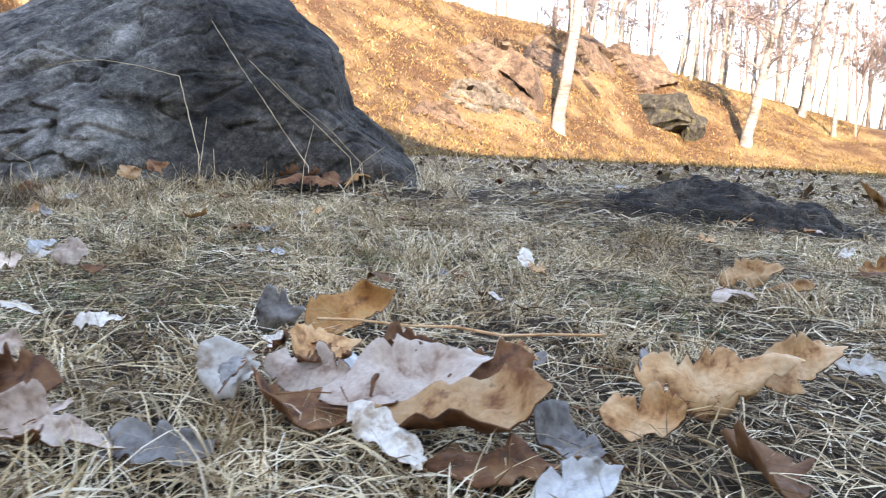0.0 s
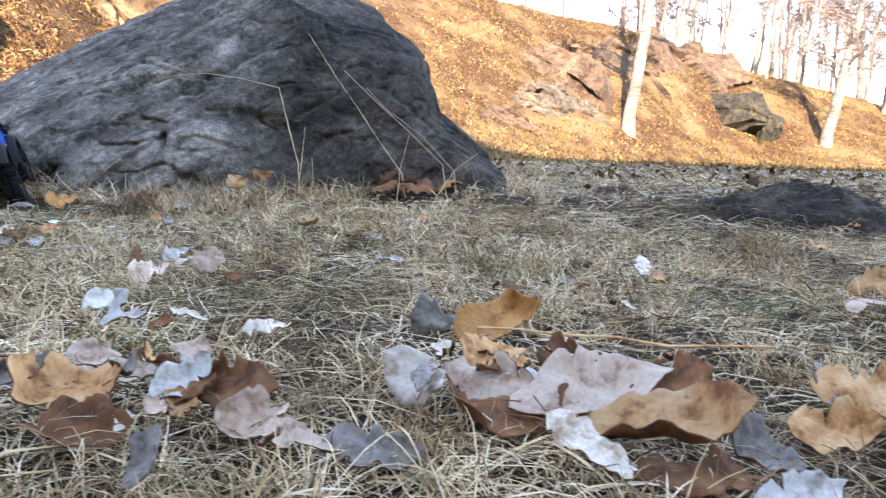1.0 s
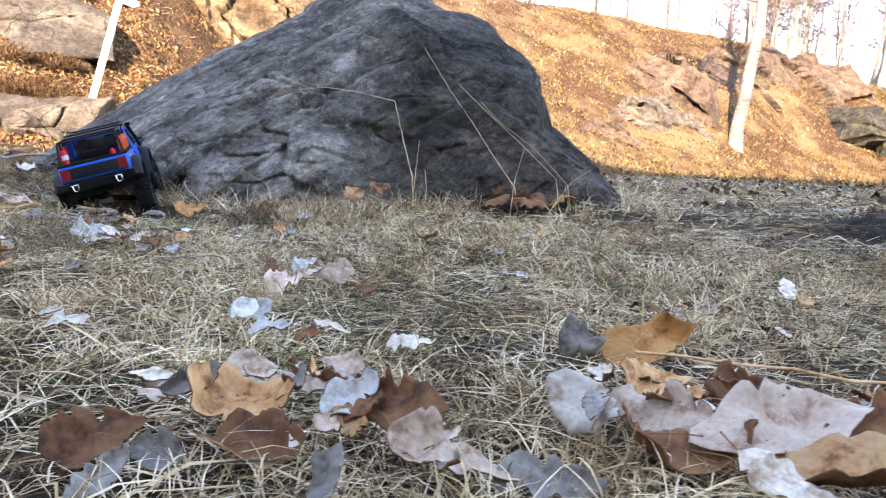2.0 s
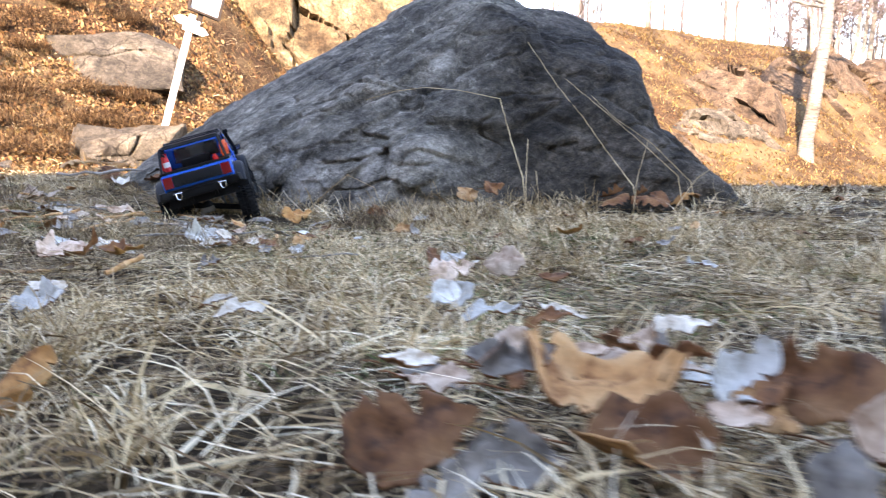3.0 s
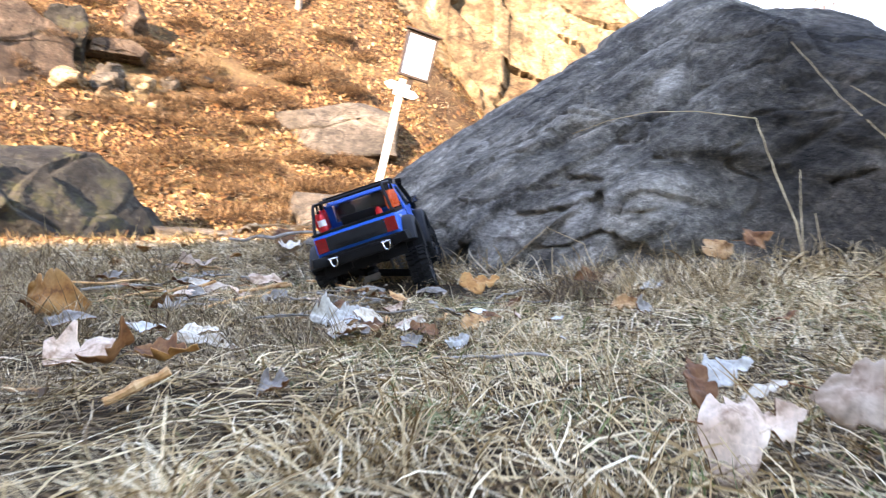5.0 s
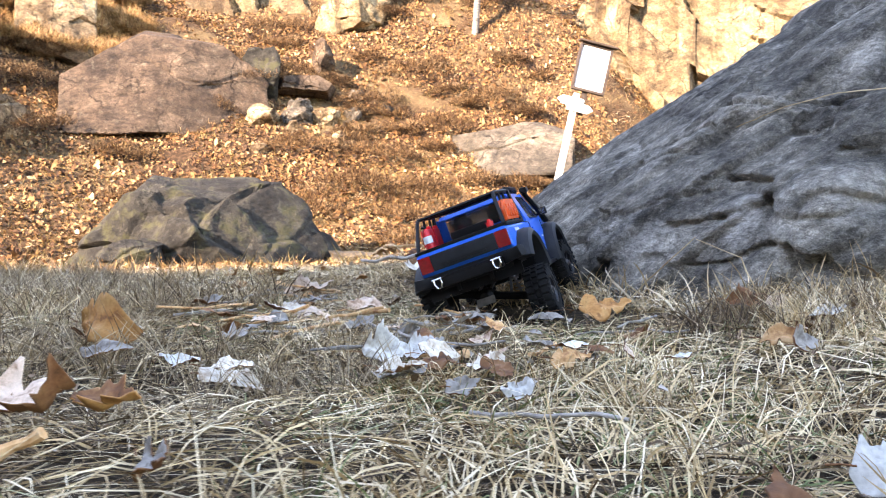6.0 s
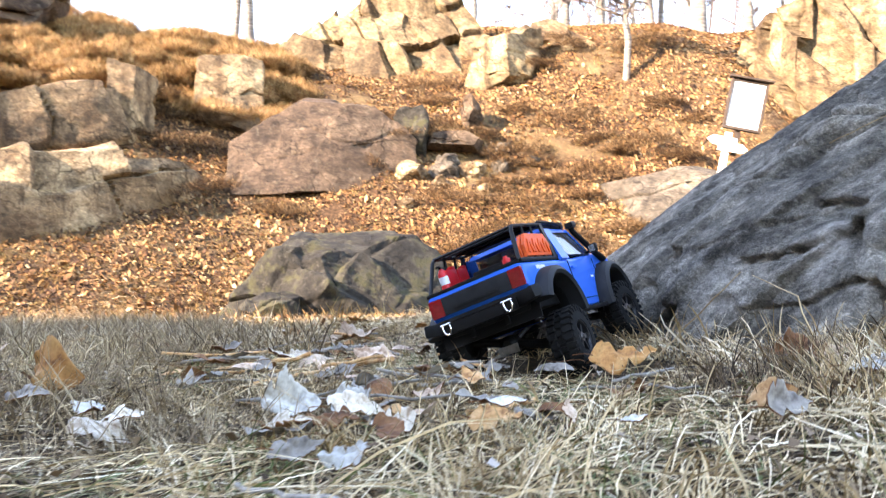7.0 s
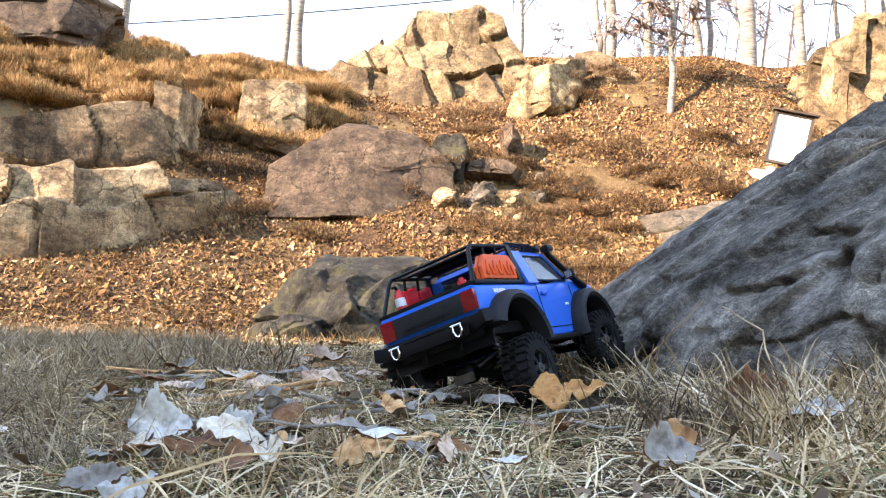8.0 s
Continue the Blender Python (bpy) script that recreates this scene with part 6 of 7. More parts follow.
# the heap of large curled leaves in the foreground
dry_leaf(0.075, 1.0, 0.155, 0.5, 24, 8, 34, 0.6, 1.1, "pink", "brown", 0.05)
dry_leaf(0.14, 1.03, 0.09, 0.6, 18, 14, 52, 0.5, 1.0, "brown", "pink", 0.05)
dry_leaf(0.125, 0.935, 0.17, 0.42, -6, 4, 26, 0.8, 1.3, "tan", "brown", 0.035)
dry_leaf(0.21, 0.935, 0.09, 0.45, -24, -4, 18, 0.5, 0.9, "grey", "brown", 0.025)
dry_leaf(0.072, 0.905, 0.1, 0.32, -42, -12, 34, 0.4, 0.6, "pale", "brown", 0.03)
dry_leaf(0.145, 0.9, 0.11, 0.55, 4, 0, 18, 0.4, 0.8, "brown", "brown", 0.018)
dry_leaf(-0.078, 1.0, 0.1, 0.5, -42, -10, 42, 0.5, 0.8, "pale", "pink", 0.045)
dry_leaf(-0.012, 1.02, 0.115, 0.45, -26, 0, 36, 0.7, 1.2, "pink", "brown", 0.04)
dry_leaf(0.0, 0.975, 0.13, 0.5, 6, 0, 14, 0.5, 0.9, "brown", "brown", 0.02)
dry_leaf(-0.03, 1.12, 0.09, 0.6, 22, 4, 42, 0.6, 1.0, "tan", "brown", 0.035)
dry_leaf(0.012, 1.06, 0.06, 0.5, 70, 14, 30, 0.5, 0.9, "frost", "brown", 0.045)
dry_leaf(0.055, 1.13, 0.08, 0.65, 4, 4, 44, 0.5, 0.8, "brown", "tan", 0.035)
dry_leaf(0.1, 1.15, 0.085, 0.36, 0, 0, 18, 0.4, 0.6, "pale", "brown", 0.03)
dry_leaf(0.17, 1.14, 0.07, 0.6, 40, 0, 26, 0.5, 0.7, "grey", "brown", 0.025)
dry_leaf(-0.035, 1.29, 0.125, 0.55, 20, 22, 56, 0.3, 0.6, "orange", "brown", 0.035)
dry_leaf(-0.112, 1.25, 0.062, 0.75, 8, 0, 68, 0.3, 0.5, "grey", "pale", 0.04)
# the tan pair to the east
dry_leaf(0.35, 1.09, 0.17, 0.42, 10, 3, 40, 0.4, 1.0, "tan", "brown", 0.045)
dry_leaf(0.445, 1.14, 0.12, 0.42, 18, 20, 50, 0.3, 0.9, "tan", "brown", 0.05)
dry_leaf(0.268, 0.995, 0.08, 0.62, -4, 0, 42, 0.5, 0.9, "tan", "brown", 0.03)
dry_leaf(0.285, 1.08, 0.06, 0.32, 95, 44, 0, 0.7, 1.4, "grey", "brown", 0.045)
dry_leaf(0.203, 0.845, 0.065, 0.55, 22, 16, 36, 0.5, 1.0, "frost", "grey", 0.03)
dry_leaf(0.53, 1.2, 0.09, 0.42, -6, 0, 20, 0.5, 0.8, "pale", "brown", 0.03)
dry_leaf(0.58, 1.75, 0.13, 0.55, -42, 16, 54, 0.4, 0.8, "tan", "brown", 0.05)
dry_leaf(0.65, 1.74, 0.08, 0.5, -10, 4, 40, 0.5, 0.9, "orange", "brown", 0.035)
dry_leaf(0.34, 0.92, 0.1, 0.6, 100, 0, 10, 0.5, 0.8, "brown", "brown", 0.018)
# the western heap
dry_leaf(-0.325, 0.87, 0.11, 0.55, 10, 4, 32, 0.7, 1.2, "tan", "brown", 0.04)
dry_leaf(-0.3, 0.832, 0.08, 0.6, 24, 4, 46, 0.4, 0.9, "brown", "tan", 0.03)
dry_leaf(-0.22, 0.92, 0.1, 0.5, -16, 8, 40, 0.7, 1.3, "brown", "brown", 0.045)
dry_leaf(-0.258, 0.905, 0.065, 0.55, 62, 18, 36, 0.5, 1.0, "frost", "grey", 0.05)
dry_leaf(-0.165, 0.875, 0.105, 0.38, -4, 0, 26, 0.8, 1.3, "pink", "brown", 0.03)
dry_leaf(-0.09, 0.885, 0.085, 0.5, 14, 0, 34, 0.6, 1.0, "grey", "brown", 0.025)
dry_leaf(-0.31, 0.925, 0.075, 0.55, 0, 2, 30, 0.5, 0.8, "pink", "brown", 0.045)
dry_leaf(-0.272, 0.985, 0.065, 0.4, -6, 0, 24, 0.5, 0.8, "frost", "brown", 0.03)
dry_leaf(-0.4, 0.945, 0.06, 0.45, 4, 0, 22, 0.7, 1.4, "grey", "brown", 0.03)
dry_leaf(-0.445, 0.93, 0.05, 0.5, -20, 0, 18, 0.8, 1.3, "grey", "brown", 0.025)
dry_leaf(-0.362, 0.955, 0.06, 0.5, 30, 4, 30, 0.5, 0.9, "pale", "brown", 0.03)
dry_leaf(-0.4, 0.79, 0.075, 0.7, 40, 18, 50, 0.5, 0.9, "brown", "brown", 0.03)
dry_leaf(-0.37, 0.762, 0.055, 0.5, 60, 30, 30, 0.5, 1.2, "grey", "grey", 0.02)
dry_leaf(-0.22, 0.79, 0.055, 0.5, 84, 50, 0, 0.5, 1.3, "grey", "grey", 0.035)
dry_leaf(-0.35, 0.8, 0.055, 0.55, 0, 0, 30, 0.8, 1.4, "grey", "brown", 0.02)
# scattered leaves of the first stretch
dry_leaf(-0.33, 1.058, 0.045, 0.8, 0, 0, 56, 0.3, 0.4, "pink", "pink", 0.035)
dry_leaf(-0.552, 1.255, 0.06, 0.6, 30, 12, 46, 0.2, 0.4, "frost", "pale", 0.04)
dry_leaf(-0.595, 1.615, 0.068, 0.75, 10, 0, 54, 0.4, 0.8, "pink", "brown", 0.04)
dry_leaf(-0.495, 1.52, 0.055, 0.5, -12, 0, 32, 0.5, 0.8, "brown", "brown", 0.03)
dry_leaf(-0.42, 1.22, 0.055, 0.32, 0, 0, 14, 0.4, 0.6, "pale", "brown", 0.03)
dry_leaf(-0.3, 1.19, 0.065, 0.34, 10, 0, 14, 0.4, 0.6, "pale", "brown", 0.03)
dry_leaf(-0.31, 1.83, 0.06, 0.45, 20, 0, 16, 0.5, 0.6, "frost", "brown", 0.03)
dry_leaf(0.13, 1.5, 0.05, 0.35, 140, 0, 16, 0.4, 0.6, "pale", "brown", 0.03)
dry_leaf(0.19, 1.85, 0.07, 0.5, 96, 50, 10, 0.4, 0.9, "pale", "grey", 0.04)
dry_leaf(0.95, 2.08, 0.1, 0.5, 10, 10, 30, 0.5, 0.8, "orange", "brown", 0.03)
dry_leaf(1.01, 2.37, 0.06, 0.5, 40, 10, 30, 0.5, 0.8, "pale", "brown", 0.03)
dry_leaf(1.84, 4.1, 0.22, 0.45, 130, 40, 30, 0.5, 0.9, "brown", "orange", 0.08)
# middle stretch
dry_leaf(-0.55, 1.225, 0.052, 0.6, 72, 16, 56, 0.15, 0.3, "frost", "frost", 0.045)
dry_leaf(-0.762, 1.12, 0.042, 0.5, 10, 0, 20, 0.4, 0.6, "pale", "brown", 0.03)
dry_leaf(-0.715, 1.1, 0.058, 0.55, 28, 0, 20, 0.4, 0.6, "pale", "brown", 0.03, 2)
dry_leaf(-1.29, 1.43, 0.12, 0.55, 30, 4, 26, 0.5, 0.8, "pink", "brown", 0.04, 3)
dry_leaf(-1.225, 1.475, 0.085, 0.5, 20, 4, 34, 0.5, 0.9, "brown", "orange", 0.04, 3)
dry_leaf(-0.94, 1.06, 0.062, 0.6, 26, 0, 22, 0.4, 0.6, "frost", "brown", 0.03)
dry_leaf(-1.03, 1.15, 0.05, 0.5, 20, 0, 22, 0.4, 0.6, "pale", "brown", 0.03, 2)
dry_leaf(-1.75, 1.6, 0.1, 0.8, 24, 0, 64, 0.4, 0.7, "orange", "brown", 0.06)
dry_leaf(-1.65, 1.58, 0.08, 0.5, 30, 10, 40, 0.5, 0.8, "grey", "brown", 0.035)
dry_leaf(-1.56, 1.65, 0.075, 0.42, 24, 0, 26, 0.5, 0.7, "frost", "brown", 0.03)
dry_leaf(-1.42, 1.66, 0.09, 0.42, 30, 0, 24, 0.5, 0.7, "pale", "brown", 0.03)
dry_leaf(-1.02, 1.44, 0.05, 0.5, 0, 0, 24, 0.5, 0.7, "grey", "brown", 0.03)
dry_leaf(-0.475, 1.18, 0.07, 0.32, 18, 0, 14, 0.5, 0.8, "frost", "brown", 0.03)
dry_leaf(-0.69, 1.54, 0.065, 0.34, 118, 30, 30, 0.6, 1.2, "brown", "brown", 0.05)
dry_leaf(-0.64, 1.5, 0.072, 0.75, 37, 0, 28, 0.4, 0.6, "pink", "brown", 0.035, 2)
dry_leaf(-0.73, 1.75, 0.055, 0.65, 40, 8, 34, 0.5, 0.8, "frost", "grey", 0.035)
dry_leaf(-0.678, 1.685, 0.038, 0.4, 36, 0, 16, 0.4, 0.6, "pale", "brown", 0.03)
dry_leaf(-0.4, 1.0, 0.052, 0.75, 30, 0, 56, 0.3, 0.5, "pink", "brown", 0.035)
dry_leaf(-0.46, 0.93, 0.045, 0.55, 24, 0, 28, 0.8, 1.4, "pale", "brown", 0.03)
dry_leaf(-0.43, 0.895, 0.05, 0.55, 10, 0, 32, 0.8, 1.5, "pink", "brown", 0.03)
dry_leaf(-0.68, 0.82, 0.055, 0.6, 84, 36, 40, 0.4, 0.8, "orange", "brown", 0.03)
dry_leaf(-0.42, 1.16, 0.055, 0.35, -12, 6, 40, 0.5, 1.0, "brown", "brown", 0.035)
# red-brown oak leaves at the boulder's foot
for ox, oy, oa, ot in ((-0.57, 3.1, 20, 40), (-0.49, 3.12, 100, 60), (-0.63, 3.05, 60, 30), (-0.53, 3.03, 150, 20), (-0.42, 3.2, 40, 50), (-0.66, 3.15, 10, 70)):
    leaf(ox, oy, 0.13, "brown" if oa % 40 else "orange", "oak", oa, ot, 0.6, 0.6, 0.05)
for ox, oy, oa, ot, tone in ((-2.06, 2.7, 20, 40, "tan"), (-2.2, 2.75, 80, 60, "orange"), (-2.35, 2.85, 30, 30, "brown"), (-2.5, 2.75, 120, 50, "brown"), (-2.62, 2.9, 60, 40, "orange"),
                             (-2.45, 2.95, 10, 60, "grey"), (-2.75, 2.8, 80, 30, "tan"), (-2.3, 2.6, 140, 20, "pale")):
    leaf(ox, oy, 0.13, tone, "oak", oa, ot, 0.6, 0.6, 0.05)
# last stretch
dry_leaf(-1.43, 2.36, 0.105, 0.5, 67, 0, 20, 0.5, 0.8, "orange", "tan", 0.045)
dry_leaf(-1.37, 1.85, 0.072, 0.65, 60, 0, 36, 0.5, 0.8, "frost", "brown", 0.045)
dry_leaf(-1.31, 1.83, 0.07, 0.5, 40, 0, 30, 0.5, 0.9, "pale", "brown", 0.03)
dry_leaf(-1.34, 1.91, 0.065, 0.65, 80, 4, 34, 0.5, 0.8, "pale", "brown", 0.045)
dry_leaf(-1.39, 1.93, 0.06, 0.6, 50, 0, 30, 0.5, 0.8, "frost", "brown", 0.04)
dry_leaf(-1.305, 1.875, 0.06, 0.5, 67, 0, 28, 0.5, 0.9, "brown", "brown", 0.035)
dry_leaf(-1.1, 1.82, 0.045, 0.55, 70, 10, 30, 0.5, 0.8, "frost", "brown", 0.03)
dry_leaf(-1.16, 1.8, 0.05, 0.5, 100, 0, 40, 0.5, 0.8, "grey", "brown", 0.03)
dry_leaf(-1.27, 1.93, 0.055, 0.55, 60, 0, 26, 0.5, 0.8, "pale", "brown", 0.03, 2)
dry_leaf(-1.2, 2.01, 0.058, 0.55, 67, 0, 34, 0.5, 1.0, "tan", "brown", 0.035)
dry_leaf(-1.212, 2.025, 0.05, 0.5, 74, 4, 24, 0.5, 0.8, "frost", "brown", 0.05)
dry_leaf(-1.16, 2.068, 0.034, 0.6, 150, 30, 30, 0.4, 0.8, "pink", "brown", 0.035)
dry_leaf(-1.105, 2.1, 0.032, 0.4, 67, 0, 18, 0.4, 0.6, "frost", "brown", 0.03)
dry_leaf(-1.06, 2.39, 0.068, 0.42, 67, 0, 22, 0.5, 0.9, "frost", "brown", 0.035)
dry_leaf(-1.08, 2.38, 0.06, 0.5, 80, 0, 16, 0.5, 0.9, "brown", "brown", 0.025)
dry_leaf(-2.3, 2.25, 0.14, 0.4, 60, 0, 20, 0.5, 0.8, "pink", "brown", 0.035)
dry_leaf(-1.25, 2.51, 0.08, 0.65, 67, 0, 54, 0.4, 0.8, "brown", "grey", 0.045)
dry_leaf(-1.215, 2.54, 0.055, 0.6, 90, 10, 36, 0.5, 0.9, "pink", "brown", 0.035)
dry_leaf(-1.39, 2.03, 0.05, 0.6, 60, 20, 34, 0.5, 0.8, "pink", "brown", 0.035)
dry_leaf(-1.85, 2.13, 0.09, 0.45, 40, 6, 26, 0.5, 0.8, "pink", "brown", 0.04)
dry_leaf(-1.95, 2.0, 0.09, 0.45, 60, 6, 26, 0.5, 0.8, "pale", "brown", 0.035)
dry_leaf(-2.15, 1.92, 0.07, 0.5, 60, 20, 40, 0.5, 0.8, "grey", "brown", 0.04)
dry_leaf(-1.48, 1.68, 0.08, 0.5, 40, 0, 24, 0.5, 0.8, "pale", "brown", 0.03)
dry_leaf(-0.98, 2.16, 0.05, 0.55, 80, 6, 40, 0.5, 0.8, "grey", "brown", 0.035)
dry_leaf(-1.03, 2.2, 0.05, 0.55, 30, 6, 40, 0.5, 0.8, "tan", "brown", 0.035)
dry_leaf(-1.0, 2.63, 0.08, 0.65, 70, 6, 66, 0.4, 0.7, "tan", "brown", 0.085)
dry_leaf(-0.94, 2.67, 0.09, 0.6, 60, 10, 62, 0.4, 0.8, "brown", "brown", 0.1)
# torn bits that lie between the large leaves
rng = np.random.default_rng(77)
for k in range(26):
    home = ((0.07, 1.0), (-0.24, 0.89), (0.05, 1.1), (-0.36, 0.93))[k % 4]
    dry_leaf(home[0] + rng.normal(0, 0.07), home[1] + rng.normal(0, 0.035), rng.uniform(0.028, 0.055), rng.uniform(0.3, 0.6), rng.uniform(0, 360), rng.uniform(-10, 25), rng.uniform(0, 50), 0.7, 1.4, ("pink", "grey", "brown", "pale", "tan")[k % 5], "brown", rng.uniform(0.03, 0.055))

# rotting leaves and crumbled bits of the heap beside the boulder
rng = np.random.default_rng(31)
for i in range(46):
    lx, ly = rng.uniform(-2.15, -1.2), rng.uniform(1.78, 2.3)
    if abs(lx + 1.8) + abs(ly - 2.49) < 0.3:
        continue
    leaf(lx, ly, rng.uniform(0.035, 0.095), ("grey", "brown", "brown", "grey", "pink", "tan")[rng.integers(6)], ("oval", "maple", "oval")[rng.integers(3)],
         rng.uniform(0, 360), rng.uniform(0, 30), 0.5, 0.4, rng.uniform(0.015, 0.035))
# many more, loose over the meadow
rng = np.random.default_rng(77)
for i in range(120):
    lx, ly = rng.uniform(-3.6, 2.2), rng.uniform(1.3, 4.4)
    if in_boulder(np.array([lx]), np.array([ly]))[0] or abs(lx + 1.8) + abs(ly - 2.49) < 0.45:
        continue
    leaf(lx, ly, rng.uniform(0.035, 0.085), ("brown", "grey", "tan", "brown", "pink", "orange")[rng.integers(6)], ("oval", "maple", "oval")[rng.integers(3)],
         rng.uniform(0, 360), rng.uniform(0, 35), 0.6, 0.5, 0.025)


# ---- stalks, sticks and the burnt heap ----
def stalk(points, r=0.0014):
    bm = bmesh.new()
    pts = []
    for p in points:
        off = np.array(p) - BOULDER_AT
        far = np.linalg.norm(off)
        way = (off / far)[None]
        skin = max(hull_radius(way, BOULDER_BODY, 0.035)[0], hull_radius(way, BOULDER_TOE, 0.05)[0]) + 0.03
        pts.append(Vector(BOULDER_AT + way[0] * max(far, skin)) if p[2] > 0.18 else Vector(p))
    fine = []
    for a, b in zip(pts, pts[1:]):
        for k in range(5):
            fine.append(a.lerp(b, k / 5))
    fine.append(pts[-1])
    fine = [p + 0.006 * Vector((math.sin(3.1 * i), math.cos(2.3 * i), 0)) * (0 if i in (0, len(fine) - 1) else 0.3) for i, p in enumerate(fine)]
    tube(bm, fine, [r * (1 - 0.5 * i / len(fine)) for i in range(len(fine))], 5)
    me = bpy.data.meshes.new("grass_stalk")
    bm.to_mesh(me)
    bm.free()
    me.materials.append(M_STRAW)
    return tagged(new("grass_stalk", me), "long dry grass stalk bent against the boulder", "grass stalk", "grass stalks")


stalk([(-0.885, 2.86, 0.08), (-0.924, 2.95, 0.2), (-0.981, 3.003, 0.326), (-1.038, 3.049, 0.474), (-1.175, 3.01, 0.5), (-1.303, 3.025, 0.515), (-1.418, 3.016, 0.506), (-1.52, 2.988, 0.476)], 0.0018)
stalk([(-0.89, 2.87, 0.08), (-0.9, 2.9, 0.15), (-0.92, 2.98, 0.24), (-0.933, 3.04, 0.334)])
stalk([(-0.86, 2.9, 0.08), (-0.876, 2.973, 0.153), (-0.893, 3.003, 0.224)])
stalk([(-0.56, 3.08, 0.09), (-0.583, 3.122, 0.175), (-0.683, 3.129, 0.304), (-0.762, 3.137, 0.413), (-0.869, 3.196, 0.528), (-0.987, 3.216, 0.693)], 0.0017)
stalk([(-0.42, 3.16, 0.1), (-0.443, 3.194, 0.212), (-0.572, 3.183, 0.331), (-0.698, 3.17, 0.439), (-0.848, 3.227, 0.558)], 0.0017)
stalk([(-0.38, 3.17, 0.1), (-0.401, 3.204, 0.192), (-0.532, 3.197, 0.323), (-0.657, 3.177, 0.41), (-0.744, 3.176, 0.489)], 0.0013)
stalk([(-0.45, 3.1, 0.09), (-0.38, 3.12, 0.2), (-0.3, 3.12, 0.26)])
stalk([(-0.56, 2.95, 0.08), (-0.55, 2.95, 0.2), (-0.52, 2.95, 0.32)])
stalk([(-1.5, 2.45, 0.05), (-1.42, 2.5, 0.14), (-1.35, 2.52, 0.2)])
stalk([(-1.2, 2.5, 0.04), (-1.28, 2.55, 0.16), (-1.4, 2.6, 0.2)])


def stick(x, y, turn, length, r, label="pale dry stick lying in the straw", lift=0.02, rise=4):
    bm = bmesh.new()
    rg = random.Random(int(length * 1e4) + int(turn))
    pts = [(length * (k / 6 - 0.5), rg.uniform(-0.04, 0.04) * length, rg.uniform(-0.02, 0.02) * length) for k in range(7)]
    tube(bm, pts, [r * rg.uniform(0.7, 1.1) for _ in pts], 8)
    me = bpy.data.meshes.new("stick")
    bm.to_mesh(me)
    bm.free()
    me.materials.append(LEAF_MATS["tan"] if rg.random() < 0.5 else LEAF_MATS["grey"])
    ob = new("stick", me)
    ob.matrix_basis = pose(x, y, float(ground_z(x, y)[0]) + lift, 0, -rise, turn)
    return tagged(ob, label, "stick", "loose sticks")


stick(-1.42, 1.97, -5, 0.14, 0.007)
stick(-1.13, 1.38, 50, 0.06, 0.005, lift=0.03, rise=25)
stick(-1.32, 1.36, 5, 0.10, 0.003)
stick(-1.7, 2.0, 70, 0.2, 0.004)
stick(-1.9, 2.1, 20, 0.25, 0.005)
stick(-2.2, 2.2, 130, 0.3, 0.005)
stick(-2.5, 2.7, 40, 0.3, 0.006, "dark twig on a heap of litter", 0.05)
stick(-2.7, 2.9, 100, 0.35, 0.006, "dark twig on a heap of litter", 0.06)
twigs = random.Random(12)
for i in range(34):
    stick(twigs.uniform(-2.5, -1.3), twigs.uniform(1.85, 2.3), twigs.uniform(0, 180), twigs.uniform(0.1, 0.3), twigs.uniform(0.0015, 0.004), "thin dry twig in matted straw", twigs.uniform(0.015, 0.04), twigs.uniform(-8, 8))
stick(-1.0, 1.75, 15, 0.15, 0.002)
stick(0.1, 1.14, -8, 0.3, 0.0016, "thin dry stem across the leaf heap", 0.06, 2)


def burnt_heap(x, y, w, d, h):
    n = 90
    u, v = np.meshgrid(np.linspace(-1, 1, n), np.linspace(-1, 1, n), indexing="ij")
    px, py = x + u.ravel() * w / 2, y + v.ravel() * d / 2
    flat = np.stack([px, py, 0 * px], 1)
    rr = np.hypot(u.ravel(), v.ravel()) * (1 + 0.25 * fbm(flat, 3, 3, 5))
    z = ground_z(px, py) - 0.02 + h * np.clip(1 - rr ** 2, -0.2, 1) ** 1 * (0.8 + 0.5 * fbm(flat, 6, 4, 6)) + 0.035 * fbm(flat, 22, 3, 8) - 0.16 * smooth(0.85, 1.15, rr)
    i, j = np.meshgrid(np.arange(n - 1), np.arange(n - 1), indexing="ij")
    f = np.stack([i * n + j, (i + 1) * n + j, (i + 1) * n + j + 1, i * n + j + 1], -1).reshape(-1, 4)
    ob = fast_mesh("burnt_heap", np.stack([px, py, z], 1), f.ravel(), np.full(len(f), 4), M_ASH)
    ob.data.polygons.foreach_set("use_smooth", np.ones(len(f), bool))
    rng = np.random.default_rng(9)
    pick = rng.choice(np.where(rr < 0.95)[0], 900)
    root = np.stack([px[pick], py[pick], z[pick] - 0.004], 1)
    rise = np.clip(rng.normal(0.25, 0.25, 900), -0.1, 0.9)
    strewn = ribbons("straw", root, rng.uniform(0, 6.3, 900), rng.uniform(0.04, 0.14, 900), rng.uniform(0.0015, 0.003, 900), rise, rise * 0.8, M_BROWNGRASS, rng)
    tagged(strewn, "brown straw strewn over the ash heap", "dry grass", kind="stuff")
    tagged(ob, "low heap of charred black grass and ash", "ash heap", kind="stuff")


burnt_heap(0.98, 3.3, 1.05, 0.8, 0.17)


# ---- signpost at the foot of the slope ----
M_POST = plain("white_painted_wood", (0.78, 0.76, 0.7), 0.6, grain=0.12, scale=20, bump=0.2)
M_FRAME = plain("dark_stained_wood", (0.07, 0.045, 0.03), 0.6, grain=0.3, scale=20, bump=0.3)
M_BOARD = plain("white_notice_board", (0.82, 0.82, 0.8), 0.35, grain=0.04, scale=8)
M_INK = plain("grey_print", (0.3, 0.3, 0.3), 0.6)


